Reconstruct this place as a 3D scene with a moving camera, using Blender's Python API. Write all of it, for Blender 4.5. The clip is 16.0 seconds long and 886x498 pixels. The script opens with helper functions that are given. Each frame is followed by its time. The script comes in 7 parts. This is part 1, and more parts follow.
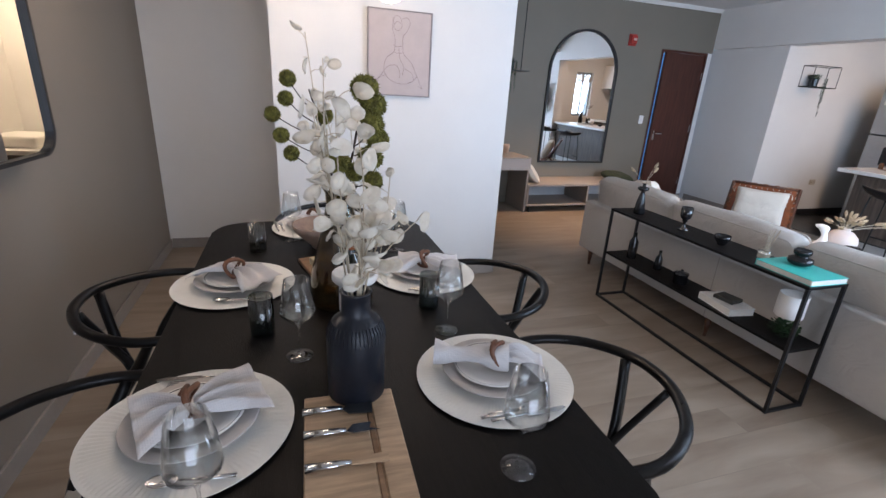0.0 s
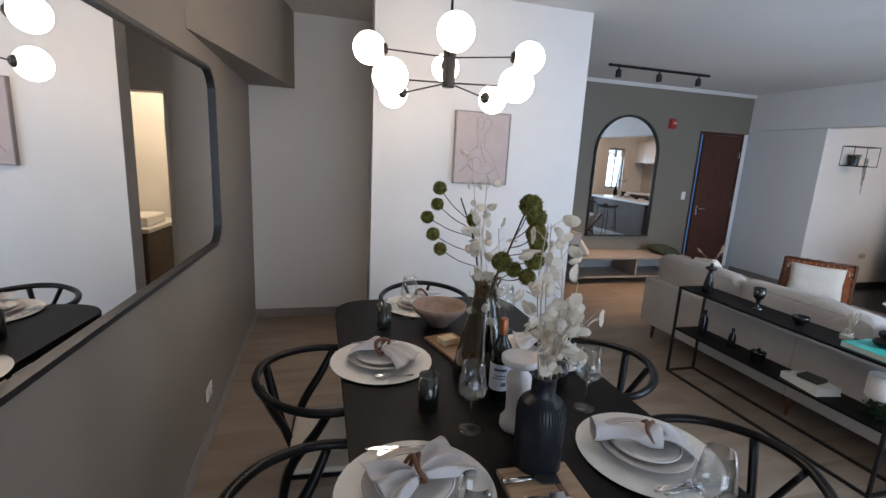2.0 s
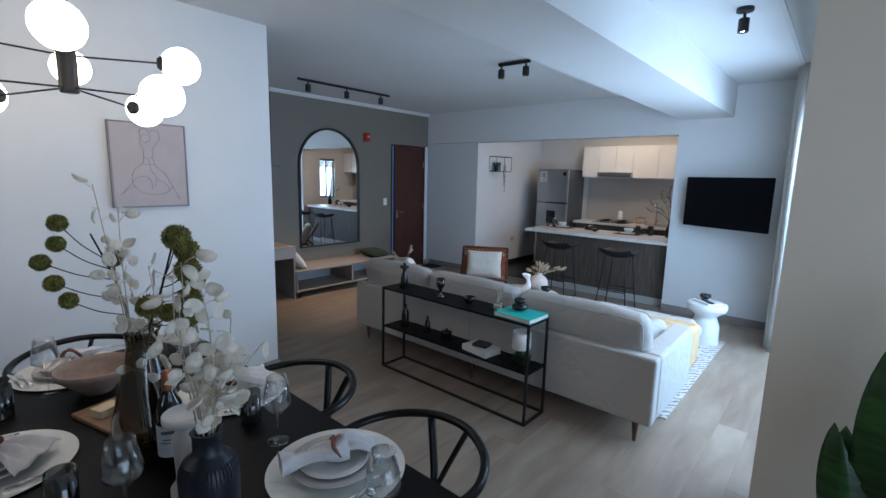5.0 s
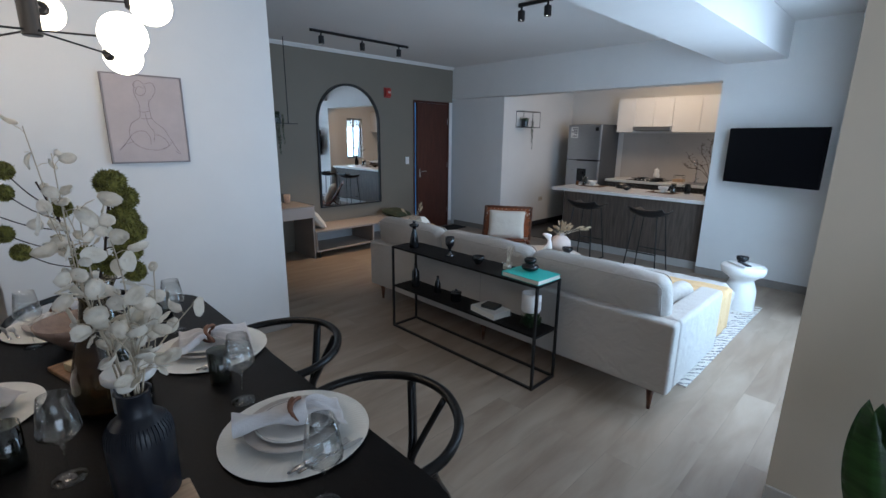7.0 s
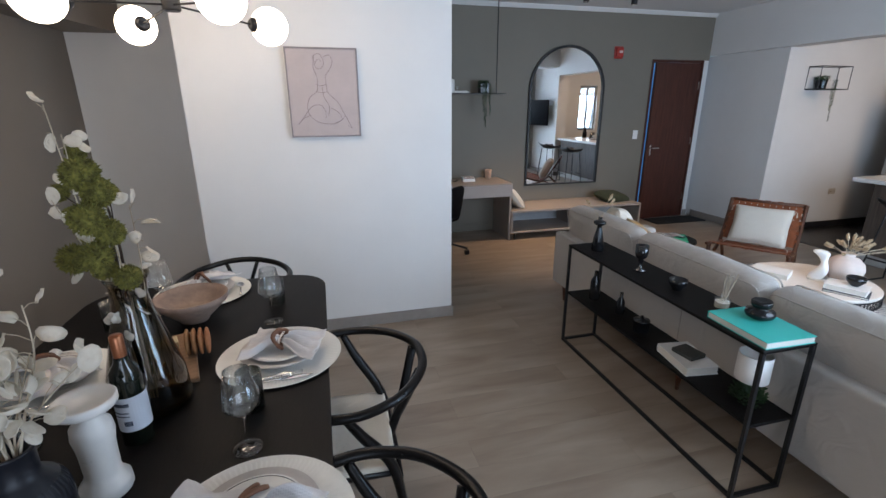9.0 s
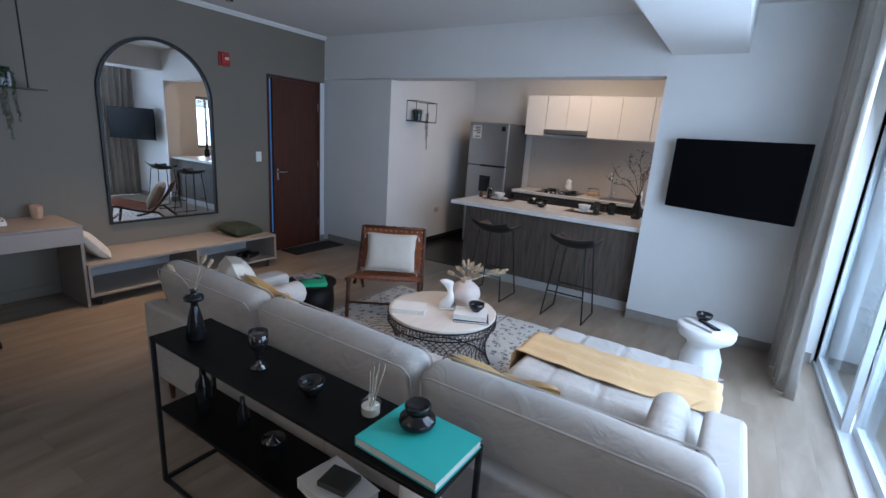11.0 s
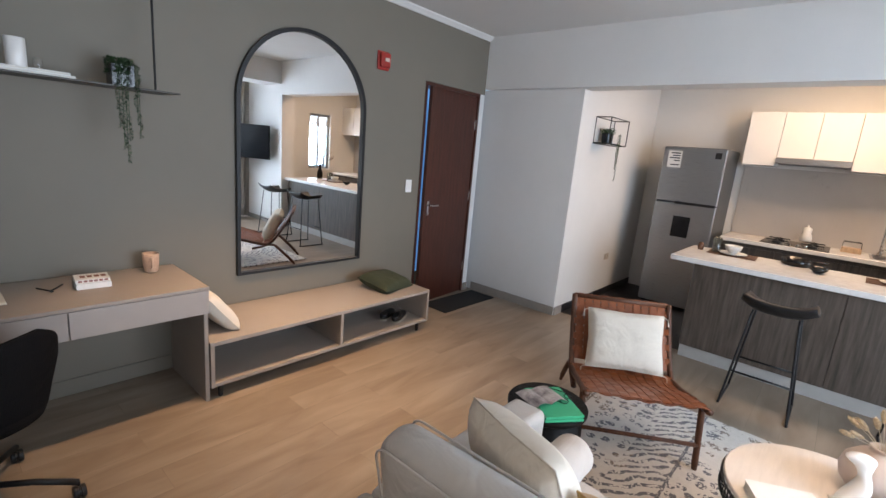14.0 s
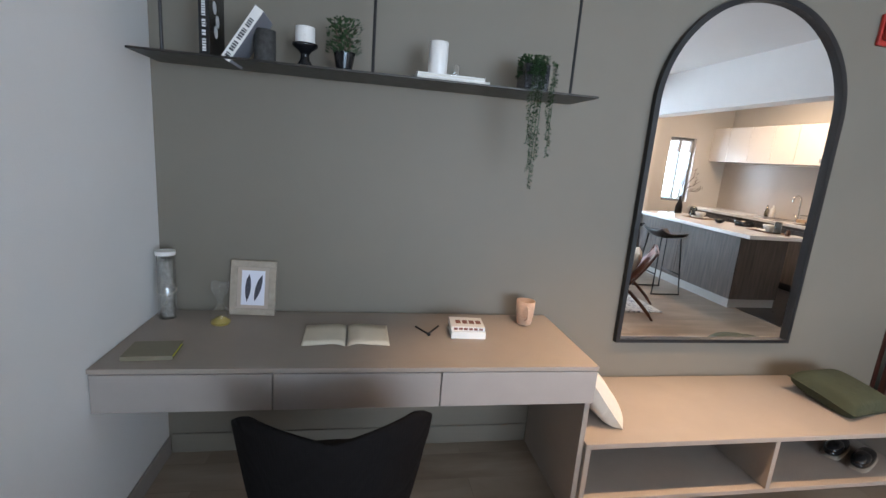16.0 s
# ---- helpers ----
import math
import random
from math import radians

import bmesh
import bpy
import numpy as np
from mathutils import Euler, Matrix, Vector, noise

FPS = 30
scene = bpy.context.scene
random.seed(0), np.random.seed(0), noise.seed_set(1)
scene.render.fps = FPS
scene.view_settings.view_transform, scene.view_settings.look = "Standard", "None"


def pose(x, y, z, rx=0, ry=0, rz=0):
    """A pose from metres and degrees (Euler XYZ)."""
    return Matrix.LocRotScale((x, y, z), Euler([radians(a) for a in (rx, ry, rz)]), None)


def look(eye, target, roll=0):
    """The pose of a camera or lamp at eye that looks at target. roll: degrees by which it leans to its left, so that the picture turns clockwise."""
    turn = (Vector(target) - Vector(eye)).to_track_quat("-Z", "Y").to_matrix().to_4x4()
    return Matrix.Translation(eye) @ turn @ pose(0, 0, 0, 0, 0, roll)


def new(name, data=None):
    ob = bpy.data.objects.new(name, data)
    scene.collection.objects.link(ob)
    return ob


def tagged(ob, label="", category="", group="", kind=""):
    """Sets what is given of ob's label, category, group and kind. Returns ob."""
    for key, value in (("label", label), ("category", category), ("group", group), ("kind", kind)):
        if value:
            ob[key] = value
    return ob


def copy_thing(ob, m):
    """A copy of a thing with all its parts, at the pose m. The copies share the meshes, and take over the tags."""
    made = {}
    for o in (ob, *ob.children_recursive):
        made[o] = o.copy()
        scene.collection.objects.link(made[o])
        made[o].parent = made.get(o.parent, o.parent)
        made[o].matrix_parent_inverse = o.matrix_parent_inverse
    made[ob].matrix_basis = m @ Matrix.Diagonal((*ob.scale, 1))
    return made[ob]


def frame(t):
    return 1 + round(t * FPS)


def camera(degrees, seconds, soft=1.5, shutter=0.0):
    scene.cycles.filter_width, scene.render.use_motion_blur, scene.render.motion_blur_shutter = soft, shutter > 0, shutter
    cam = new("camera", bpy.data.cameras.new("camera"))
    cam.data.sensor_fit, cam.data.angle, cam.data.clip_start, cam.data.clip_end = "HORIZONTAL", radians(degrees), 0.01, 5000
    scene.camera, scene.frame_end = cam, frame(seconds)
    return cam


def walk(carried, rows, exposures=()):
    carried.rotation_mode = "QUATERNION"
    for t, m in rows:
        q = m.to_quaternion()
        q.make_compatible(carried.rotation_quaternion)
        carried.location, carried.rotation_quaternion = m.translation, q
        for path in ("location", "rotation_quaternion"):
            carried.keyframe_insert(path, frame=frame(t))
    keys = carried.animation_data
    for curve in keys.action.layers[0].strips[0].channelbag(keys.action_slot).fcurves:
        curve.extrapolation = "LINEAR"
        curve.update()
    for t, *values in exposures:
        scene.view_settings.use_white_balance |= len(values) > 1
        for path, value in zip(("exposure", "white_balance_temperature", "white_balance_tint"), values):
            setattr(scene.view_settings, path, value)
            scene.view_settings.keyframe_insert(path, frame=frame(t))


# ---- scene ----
cam = camera(88.6, 16.0)
PATH = [
    (0, (1.139, 0.562, 1.513), (1.748, 2.346, 0.844), 3.48),
    (0.5, (1.042, 0.524, 1.596), (2.072, 2.146, 1.039), 1.39),
    (1, (0.896, 0.478, 1.635), (2.096, 1.993, 1.122), 1.89),
    (1.5, (0.764, 0.478, 1.643), (1.642, 2.220, 1.200), 1.50),
    (2, (0.660, 0.479, 1.642), (1.182, 2.368, 1.241), 3.04),
    (2.5, (0.611, 0.472, 1.642), (0.983, 2.398, 1.248), 3.91),
    (3, (0.651, 0.472, 1.645), (1.012, 2.401, 1.257), 3.85),
    (3.5, (0.745, 0.457, 1.660), (1.552, 2.252, 1.302), 2.27),
    (4, (0.814, 0.447, 1.674), (2.008, 2.019, 1.352), 2.20),
    (4.5, (0.850, 0.423, 1.689), (2.265, 1.806, 1.398), 2.05),
    (4.7, (0.852, 0.423, 1.693), (2.318, 1.754, 1.407), 1.98),
    (6.8, (1.083, 0.380, 1.622), (2.544, 1.650, 1.117), 0.14),
    (7, (1.119, 0.376, 1.626), (2.477, 1.764, 1.146), 0.61),
    (7.5, (1.356, 0.359, 1.652), (2.460, 1.969, 1.217), 1.78),
    (8, (1.437, 0.416, 1.638), (1.954, 2.263, 1.071), 0.08),
    (8.5, (1.590, 0.553, 1.629), (1.704, 2.451, 1.010), 0.72),
    (9, (1.836, 0.699, 1.635), (2.319, 2.544, 1.032), -0.27),
    (9.5, (2.078, 0.859, 1.640), (2.656, 2.677, 1.038), -0.49),
    (10, (2.244, 0.985, 1.634), (3.172, 2.635, 0.991), 1.62),
    (10.2, (2.286, 1.020, 1.633), (3.445, 2.533, 1.026), 2.98),
    (12.3, (2.968, 2.051, 1.650), (4.766, 2.817, 1.226), 3.66),
    (12.5, (2.965, 2.104, 1.648), (4.774, 2.852, 1.238), 3.86),
    (13, (2.979, 2.502, 1.613), (4.764, 3.303, 1.200), 4.55),
    (13.5, (3.033, 2.893, 1.615), (4.611, 4.056, 1.220), 4.10),
    (14, (3.055, 3.228, 1.593), (4.536, 4.504, 1.170), 5.05),
    (14.5, (3.084, 3.549, 1.579), (4.510, 4.889, 1.164), 4.41),
    (15, (3.117, 3.874, 1.548), (4.093, 5.565, 1.115), 3.36),
    (15.5, (3.126, 4.108, 1.524), (3.693, 5.975, 1.086), 3.70),
    (16, (3.113, 4.288, 1.498), (3.469, 6.213, 1.090), 4.53),
]
walk(cam, [(t, look(eye, target, roll)) for t, eye, target, roll in PATH],
     exposures=[(0, 0.4, 6200, 19), (0.5, 0.05, 5700, 14), (1.5, -0.1, 5900, 15), (2.5, 0.2, 6350, 17), (4, -0.25, 5500, 12), (4.5, -0.35, 5400, 10), (7, -0.4, 5750, 11), (7.5, -0.45, 5500, 10), (8.5, 0.1, 6250, 15), (10.2, -0.15, 5700, 14), (12.5, -0.4, 6150, 17), (13.5, 0.6, 6750, 17), (14.5, 0.75, 6650, 17), (15.5, 1.05, 6600, 15), (16, 1.05, 6450, 15)])

# ---- world, sun, large lights ----
world = bpy.data.worlds.new("world")
scene.world = world
world.use_nodes = True
wn = world.node_tree.nodes
sky = wn.new("ShaderNodeTexSky")
sky.sky_type = "NISHITA"
sky.sun_disc = False
sky.sun_elevation, sky.sun_rotation = radians(48), radians(200)
wn["Background"].inputs["Strength"].default_value = 0.12
world.node_tree.links.new(sky.outputs[0], wn["Background"].inputs["Color"])


def lamp(name, kind, m, power, color=(1, 1, 1), size=0.1, size_y=None):
    d = bpy.data.lights.new(name, kind)
    d.energy, d.color = power, color
    if kind == "AREA":
        d.shape, d.size, d.size_y = "RECTANGLE", size, size_y or size
    elif kind == "SUN":
        d.angle = radians(size)
    else:
        d.shadow_soft_size = size
    if kind == "SPOT":
        d.spot_size, d.spot_blend = radians(62), 0.7
    ob = new(name, d)
    ob.matrix_world = m
    return ob


lamp("sun", "SUN", look((0, 0, 0), (0.3, 0.8, -1.0)), 1.2, (1.0, 0.96, 0.9), 10)
lamp("window_light", "AREA", look((5.4, 0.47, 1.3), (5.4, 3.0, 0.75)), 195, (0.66, 0.83, 1.0), 3.3, 2.1)
# the second lamp is an added fill behind the dining table, no source known there
lamp("balcony_door_light", "AREA", look((1.6, -2.4, 1.3), (1.6, 3.0, 0.0)), 70, (0.74, 0.87, 1.0), 2.6, 2.1)
lamp("kitchen_window_light", "AREA", look((8.55, 1.03, 1.55), (8.5, 4.0, 1.1)), 14, (0.8, 0.9, 1.0), 0.45, 1.0)


# ---- materials ----
def mat(name, color, rough=0.5, metal=0.0, var=0.08, scale=6.0, bump=0.0, bump_scale=60.0, coat=0.0, sheen=0.0,
        transmission=0.0, ior=1.45, emit=0.0, stretch=(1, 1, 1), color2=None, alpha=None):
    m = bpy.data.materials.new(name)
    m.use_nodes = True
    nt = m.node_tree
    n, lk = nt.nodes, nt.links
    b = n["Principled BSDF"]
    b.inputs["Roughness"].default_value = rough
    b.inputs["Metallic"].default_value = metal
    b.inputs["Coat Weight"].default_value = coat
    b.inputs["Sheen Weight"].default_value = sheen
    b.inputs["Transmission Weight"].default_value = transmission
    b.inputs["IOR"].default_value = ior
    tc = n.new("ShaderNodeTexCoord")
    mp = n.new("ShaderNodeMapping")
    mp.inputs["Scale"].default_value = stretch
    lk.new(tc.outputs["Object"], mp.inputs["Vector"])
    c1 = (*color, 1)
    c2 = (*(color2 or tuple(max(0, c * (1 - 2.2 * var)) for c in color)), 1)
    if var > 0 or color2:
        t1 = n.new("ShaderNodeTexNoise")
        t1.inputs["Scale"].default_value = scale
        t1.inputs["Detail"].default_value = 6
        t1.inputs["Roughness"].default_value = 0.65
        lk.new(mp.outputs[0], t1.inputs["Vector"])
        rp = n.new("ShaderNodeValToRGB")
        rp.color_ramp.elements[0].position, rp.color_ramp.elements[1].position = 0.32, 0.68
        rp.color_ramp.elements[0].color, rp.color_ramp.elements[1].color = c2, c1
        lk.new(t1.outputs["Fac"], rp.inputs["Fac"])
        lk.new(rp.outputs["Color"], b.inputs["Base Color"])
        mr = n.new("ShaderNodeMapRange")
        mr.inputs["To Min"].default_value, mr.inputs["To Max"].default_value = max(0.02, rough - 0.08), min(1, rough + 0.08)
        lk.new(t1.outputs["Fac"], mr.inputs["Value"])
        lk.new(mr.outputs[0], b.inputs["Roughness"])
    else:
        b.inputs["Base Color"].default_value = c1
    if bump > 0:
        t2 = n.new("ShaderNodeTexNoise")
        t2.inputs["Scale"].default_value = bump_scale
        t2.inputs["Detail"].default_value = 4
        lk.new(mp.outputs[0], t2.inputs["Vector"])
        bp = n.new("ShaderNodeBump")
        bp.inputs["Strength"].default_value = bump
        bp.inputs["Distance"].default_value = 0.004
        lk.new(t2.outputs["Fac"], bp.inputs["Height"])
        lk.new(bp.outputs[0], b.inputs["Normal"])
    if emit:
        b.inputs["Emission Color"].default_value = c1
        b.inputs["Emission Strength"].default_value = emit
    return m


def weave(name, color, color2, scale=900, rough=0.9, sheen=0.06, bump=0.25):
    """Cloth: two crossed thread waves over slow stains."""
    m = mat(name, color, rough, 0, 0, 3, 0, 60, sheen=sheen)
    n, lk = m.node_tree.nodes, m.node_tree.links
    b = n["Principled BSDF"]
    tc = n["Texture Coordinate"]
    w = []
    for axis in ("X", "Y", "Z"):
        t = n.new("ShaderNodeTexWave")
        t.bands_direction = axis
        t.inputs["Scale"].default_value = scale / 6.28
        t.inputs["Distortion"].default_value = 1.5
        t.inputs["Detail"].default_value = 1
        lk.new(tc.outputs["Object"], t.inputs["Vector"])
        w.append(t)
    a1 = n.new("ShaderNodeMath"); a1.operation = "ADD"
    a2 = n.new("ShaderNodeMath"); a2.operation = "ADD"
    lk.new(w[0].outputs["Fac"], a1.inputs[0]); lk.new(w[1].outputs["Fac"], a1.inputs[1])
    lk.new(a1.outputs[0], a2.inputs[0]); lk.new(w[2].outputs["Fac"], a2.inputs[1])
    ns = n.new("ShaderNodeTexNoise")
    ns.inputs["Scale"].default_value = 5
    ns.inputs["Detail"].default_value = 8
    lk.new(tc.outputs["Object"], ns.inputs["Vector"])
    mx = n.new("ShaderNodeMix"); mx.data_type = "RGBA"
    mx.inputs["A"].default_value, mx.inputs["B"].default_value = (*color2, 1), (*color, 1)
    dv = n.new("ShaderNodeMath"); dv.operation = "MULTIPLY_ADD"
    dv.inputs[1].default_value = 0.22
    lk.new(a2.outputs[0], dv.inputs[0]); lk.new(ns.outputs["Fac"], dv.inputs[2])
    lk.new(dv.outputs[0], mx.inputs["Factor"])
    lk.new(mx.outputs["Result"], b.inputs["Base Color"])
    bp = n.new("ShaderNodeBump")
    bp.inputs["Strength"].default_value, bp.inputs["Distance"].default_value = bump, 0.0015
    lk.new(a2.outputs[0], bp.inputs["Height"])
    cr = n.new("ShaderNodeTexNoise")
    cr.inputs["Scale"].default_value, cr.inputs["Detail"].default_value, cr.inputs["Distortion"].default_value = 7, 2, 1.6
    lk.new(tc.outputs["Object"], cr.inputs["Vector"])
    b2 = n.new("ShaderNodeBump")
    b2.inputs["Strength"].default_value, b2.inputs["Distance"].default_value = 0.55, 0.02
    lk.new(cr.outputs["Fac"], b2.inputs["Height"])
    lk.new(b2.outputs[0], bp.inputs["Normal"])
    lk.new(bp.outputs[0], b.inputs["Normal"])
    return m


WALL_WHITE = mat("white_wall_paint", (0.69, 0.68, 0.66), 0.75, 0, 0.025, 1.6, 0.12, 180)
WALL_TAUPE = mat("taupe_wall_paint", (0.225, 0.195, 0.165), 0.6, 0, 0.04, 1.3, 0.12, 180)
WALL_GREEN = mat("grey_green_wall_paint", (0.182, 0.162, 0.128), 0.65, 0, 0.04, 1.5, 0.12, 180)
CEIL = mat("ceiling_paint", (0.64, 0.635, 0.62), 0.85, 0, 0.02, 1.2, 0.08, 120)
BASEB = mat("grey_brown_baseboard", (0.28, 0.25, 0.225), 0.45, 0, 0.08, 8)
WHITE_GLOSS = mat("white_lacquer", (0.78, 0.77, 0.75), 0.25, 0, 0.015, 3)
BLACK_METAL = mat("black_powder_coat", (0.009, 0.009, 0.010), 0.45, 0.0, 0.1, 30, 0.1, 300)
BLACK_WOOD = mat("black_stained_wood", (0.007, 0.0055, 0.005), 0.48, 0, 0.35, 9, 0.25, 40, ior=1.24, stretch=(12, 1, 12))
BLACK_CHAIR = mat("black_lacquered_wood", (0.006, 0.005, 0.005), 0.3, 0, 0.2, 20, 0.1, 60, ior=1.33)
DESK = mat("taupe_melamine", (0.325, 0.275, 0.235), 0.5, 0, 0.06, 3, 0.12, 220)
DESK_FRONT = mat("grey_taupe_melamine", (0.34, 0.30, 0.275), 0.5, 0, 0.05, 3, 0.1, 220)
DOOR_WOOD = mat("mahogany_door", (0.085, 0.026, 0.016), 0.38, 0, 0.25, 5, 0.15, 60, stretch=(9, 9, 0.6))
LEATHER = mat("tan_leather", (0.30, 0.085, 0.028), 0.42, 0, 0.22, 14, 0.4, 160)
WALNUT = mat("red_brown_wood", (0.12, 0.045, 0.022), 0.4, 0, 0.25, 8, 0.15, 60, stretch=(8, 8, 1))
SOFA = weave("beige_grey_sofa_cloth", (0.47, 0.44, 0.405), (0.38, 0.355, 0.325))
CREAM = weave("cream_cotton", (0.66, 0.60, 0.51), (0.57, 0.51, 0.43), 1500)
MUSTARD = weave("mustard_satin", (0.42, 0.245, 0.075), (0.30, 0.165, 0.045), 1200, 0.55, 0.15, 0.15)
THROW = weave("mustard_throw_cloth", (0.60, 0.40, 0.20), (0.50, 0.32, 0.15), 700)
OLIVE = weave("olive_velvet", (0.036, 0.044, 0.022), (0.022, 0.028, 0.014), 1000, 0.85, 0.0, 0.15)
LINEN = weave("striped_linen", (0.62, 0.60, 0.60), (0.50, 0.49, 0.50), 420)
CURTAIN = weave("oatmeal_curtain_cloth", (0.42, 0.39, 0.35), (0.32, 0.30, 0.27), 900)
MIRROR = mat("mirror_silver", (0.92, 0.92, 0.92), 0.0, 1.0, 0)
STEEL = mat("brushed_steel", (0.42, 0.43, 0.44), 0.3, 0.95, 0.08, 8, 0.1, 200, stretch=(1, 1, 30))
CHROME = mat("polished_steel", (0.65, 0.65, 0.66), 0.14, 1.0, 0.03, 20)
STONE_TOP = mat("white_stone_top", (0.74, 0.72, 0.69), 0.22, 0, 0.04, 12)
BAR_WOOD = mat("grey_brown_laminate", (0.125, 0.098, 0.080), 0.5, 0, 0.28, 4, 0.15, 50, stretch=(8, 8, 0.7))
WHITE_CER = mat("white_ceramic", (0.74, 0.72, 0.69), 0.3, 0, 0.03, 12)
BLACK_CER = mat("black_glazed_ceramic", (0.010, 0.010, 0.011), 0.15, 0, 0.05, 12)
GLOBE = mat("lit_opal_globe", (1.0, 0.80, 0.58), 0.2, 0, 0, emit=12.0)
TV_BLACK = mat("black_screen", (0.005, 0.005, 0.006), 0.35, 0, 0, ior=1.1)



def thin_glass(name, tint=(1, 1, 1), gloss=1.0):
    """Thin-walled glass: clear or tinted, with a Fresnel sheen."""
    m = bpy.data.materials.new(name)
    m.use_nodes = True
    n, lk = m.node_tree.nodes, m.node_tree.links
    n.remove(n["Principled BSDF"])
    t_, gl_, mx_, fr = n.new("ShaderNodeBsdfTransparent"), n.new("ShaderNodeBsdfGlossy"), n.new("ShaderNodeMixShader"), n.new("ShaderNodeLayerWeight")
    t_.inputs["Color"].default_value = (*tint, 1)
    gl_.inputs["Roughness"].default_value = 0.02
    gl_.inputs["Color"].default_value = (gloss, gloss, gloss, 1)
    fr.inputs["Blend"].default_value = 0.5
    pw, ma = n.new("ShaderNodeMath"), n.new("ShaderNodeMath")
    pw.operation, ma.operation = "POWER", "MULTIPLY_ADD"
    pw.inputs[1].default_value = 4.0
    ma.inputs[1].default_value, ma.inputs[2].default_value = 0.95, 0.09
    lk.new(fr.outputs["Facing"], pw.inputs[0])
    lk.new(pw.outputs[0], ma.inputs[0])
    lk.new(ma.outputs[0], mx_.inputs["Fac"])
    lk.new(t_.outputs[0], mx_.inputs[1])
    lk.new(gl_.outputs[0], mx_.inputs[2])
    lk.new(mx_.outputs[0], n["Material Output"].inputs["Surface"])
    return m


THIN = thin_glass("thin_clear_glass", (0.96, 0.97, 0.97))
SMOKE = thin_glass("thin_smoked_glass", (0.50, 0.53, 0.51))
BROWN_GLASS = thin_glass("thin_olive_brown_glass", (0.52, 0.47, 0.36))
PANE = thin_glass("window_pane_glass", (0.86, 0.93, 0.96), 0.7)


# ---- helpers ----
def part(name, bm, material, parent=None, label="", loc=None, rot=(0, 0, 0), smooth=False):
    me = bpy.data.meshes.new(name)
    bmesh.ops.recalc_face_normals(bm, faces=bm.faces)
    bm.to_mesh(me)
    bm.free()
    me.materials.append(material)
    if smooth:
        me.polygons.foreach_set("use_smooth", [True] * len(me.polygons))
    ob = new(name, me)
    if loc:
        ob.location = loc
        ob.rotation_euler = [radians(a) for a in rot]
    ob.parent = parent
    if label:
        ob["label"] = label
    return ob


def thing(name, label, category, loc=(0, 0, 0), rz=0.0, group="", kind=""):
    ob = new(name)
    ob.empty_display_size = 0.1
    ob.location = loc
    ob.rotation_euler = (0, 0, radians(rz))
    return tagged(ob, label, category, group, kind)


def box(x0, x1, y0, y1, z0, z1, bevel=0.0, seg=1):
    bm = bmesh.new()
    bmesh.ops.create_cube(bm, size=1)
    bmesh.ops.scale(bm, vec=(abs(x1 - x0), abs(y1 - y0), abs(z1 - z0)), verts=bm.verts)
    bmesh.ops.translate(bm, vec=((x0 + x1) / 2, (y0 + y1) / 2, (z0 + z1) / 2), verts=bm.verts)
    if bevel:
        bmesh.ops.bevel(bm, geom=bm.edges[:], offset=bevel, segments=seg, profile=0.5, affect="EDGES")
    return bm


def join(*bms):
    out = bmesh.new()
    for b in bms:
        me = bpy.data.meshes.new("tmp")
        b.to_mesh(me)
        b.free()
        out.from_mesh(me)
        bpy.data.meshes.remove(me)
    return out


def lathe(profile, seg=32, closed=False):
    """Turned body: profile is a list of (radius, z)."""
    bm = bmesh.new()
    rings = []
    for r, z in profile:
        if r < 1e-5:
            rings.append([bm.verts.new((0, 0, z))])
        else:
            rings.append([bm.verts.new((r * math.cos(a), r * math.sin(a), z)) for a in [2 * math.pi * i / seg for i in range(seg)]])
    for a, b in zip(rings, rings[1:]):
        for i in range(seg):
            j = (i + 1) % seg
            if len(a) == 1 and len(b) > 1:
                bm.faces.new((a[0], b[i], b[j]))
            elif len(b) == 1 and len(a) > 1:
                bm.faces.new((a[i], a[j], b[0]))
            elif len(a) > 1:
                bm.faces.new((a[i], a[j], b[j], b[i]))
    return bm


def tube(points, radius, seg=8, cyclic=False, flat=1.0, radii=None):
    """A round rod along points."""
    pts = [Vector(p) for p in points]
    n = len(pts)
    bm = bmesh.new()
    rings = []
    up = Vector((0, 0, 1))
    prev = None
    for i, p in enumerate(pts):
        if cyclic:
            d = pts[(i + 1) % n] - pts[i - 1]
        else:
            d = pts[min(i + 1, n - 1)] - pts[max(i - 1, 0)]
        d.normalize()
        if prev is None:
            ref = up if abs(d.z) < 0.95 else Vector((1, 0, 0))
            u = d.cross(ref).normalized()
        else:
            u = (prev - d * prev.dot(d)).normalized()
        prev = u
        v = d.cross(u)
        r = radii[i] if radii else radius
        rings.append([bm.verts.new(p + u * (r * math.cos(a)) + v * (r * flat * math.sin(a))) for a in [2 * math.pi * k / seg for k in range(seg)]])
    pairs = list(zip(rings, rings[1:]))
    if cyclic:
        pairs.append((rings[-1], rings[0]))
    for a, b in pairs:
        for k in range(seg):
            bm.faces.new((a[k], a[(k + 1) % seg], b[(k + 1) % seg], b[k]))
    if not cyclic:
        bm.faces.new(rings[0][::-1])
        bm.faces.new(rings[-1])
    return bm


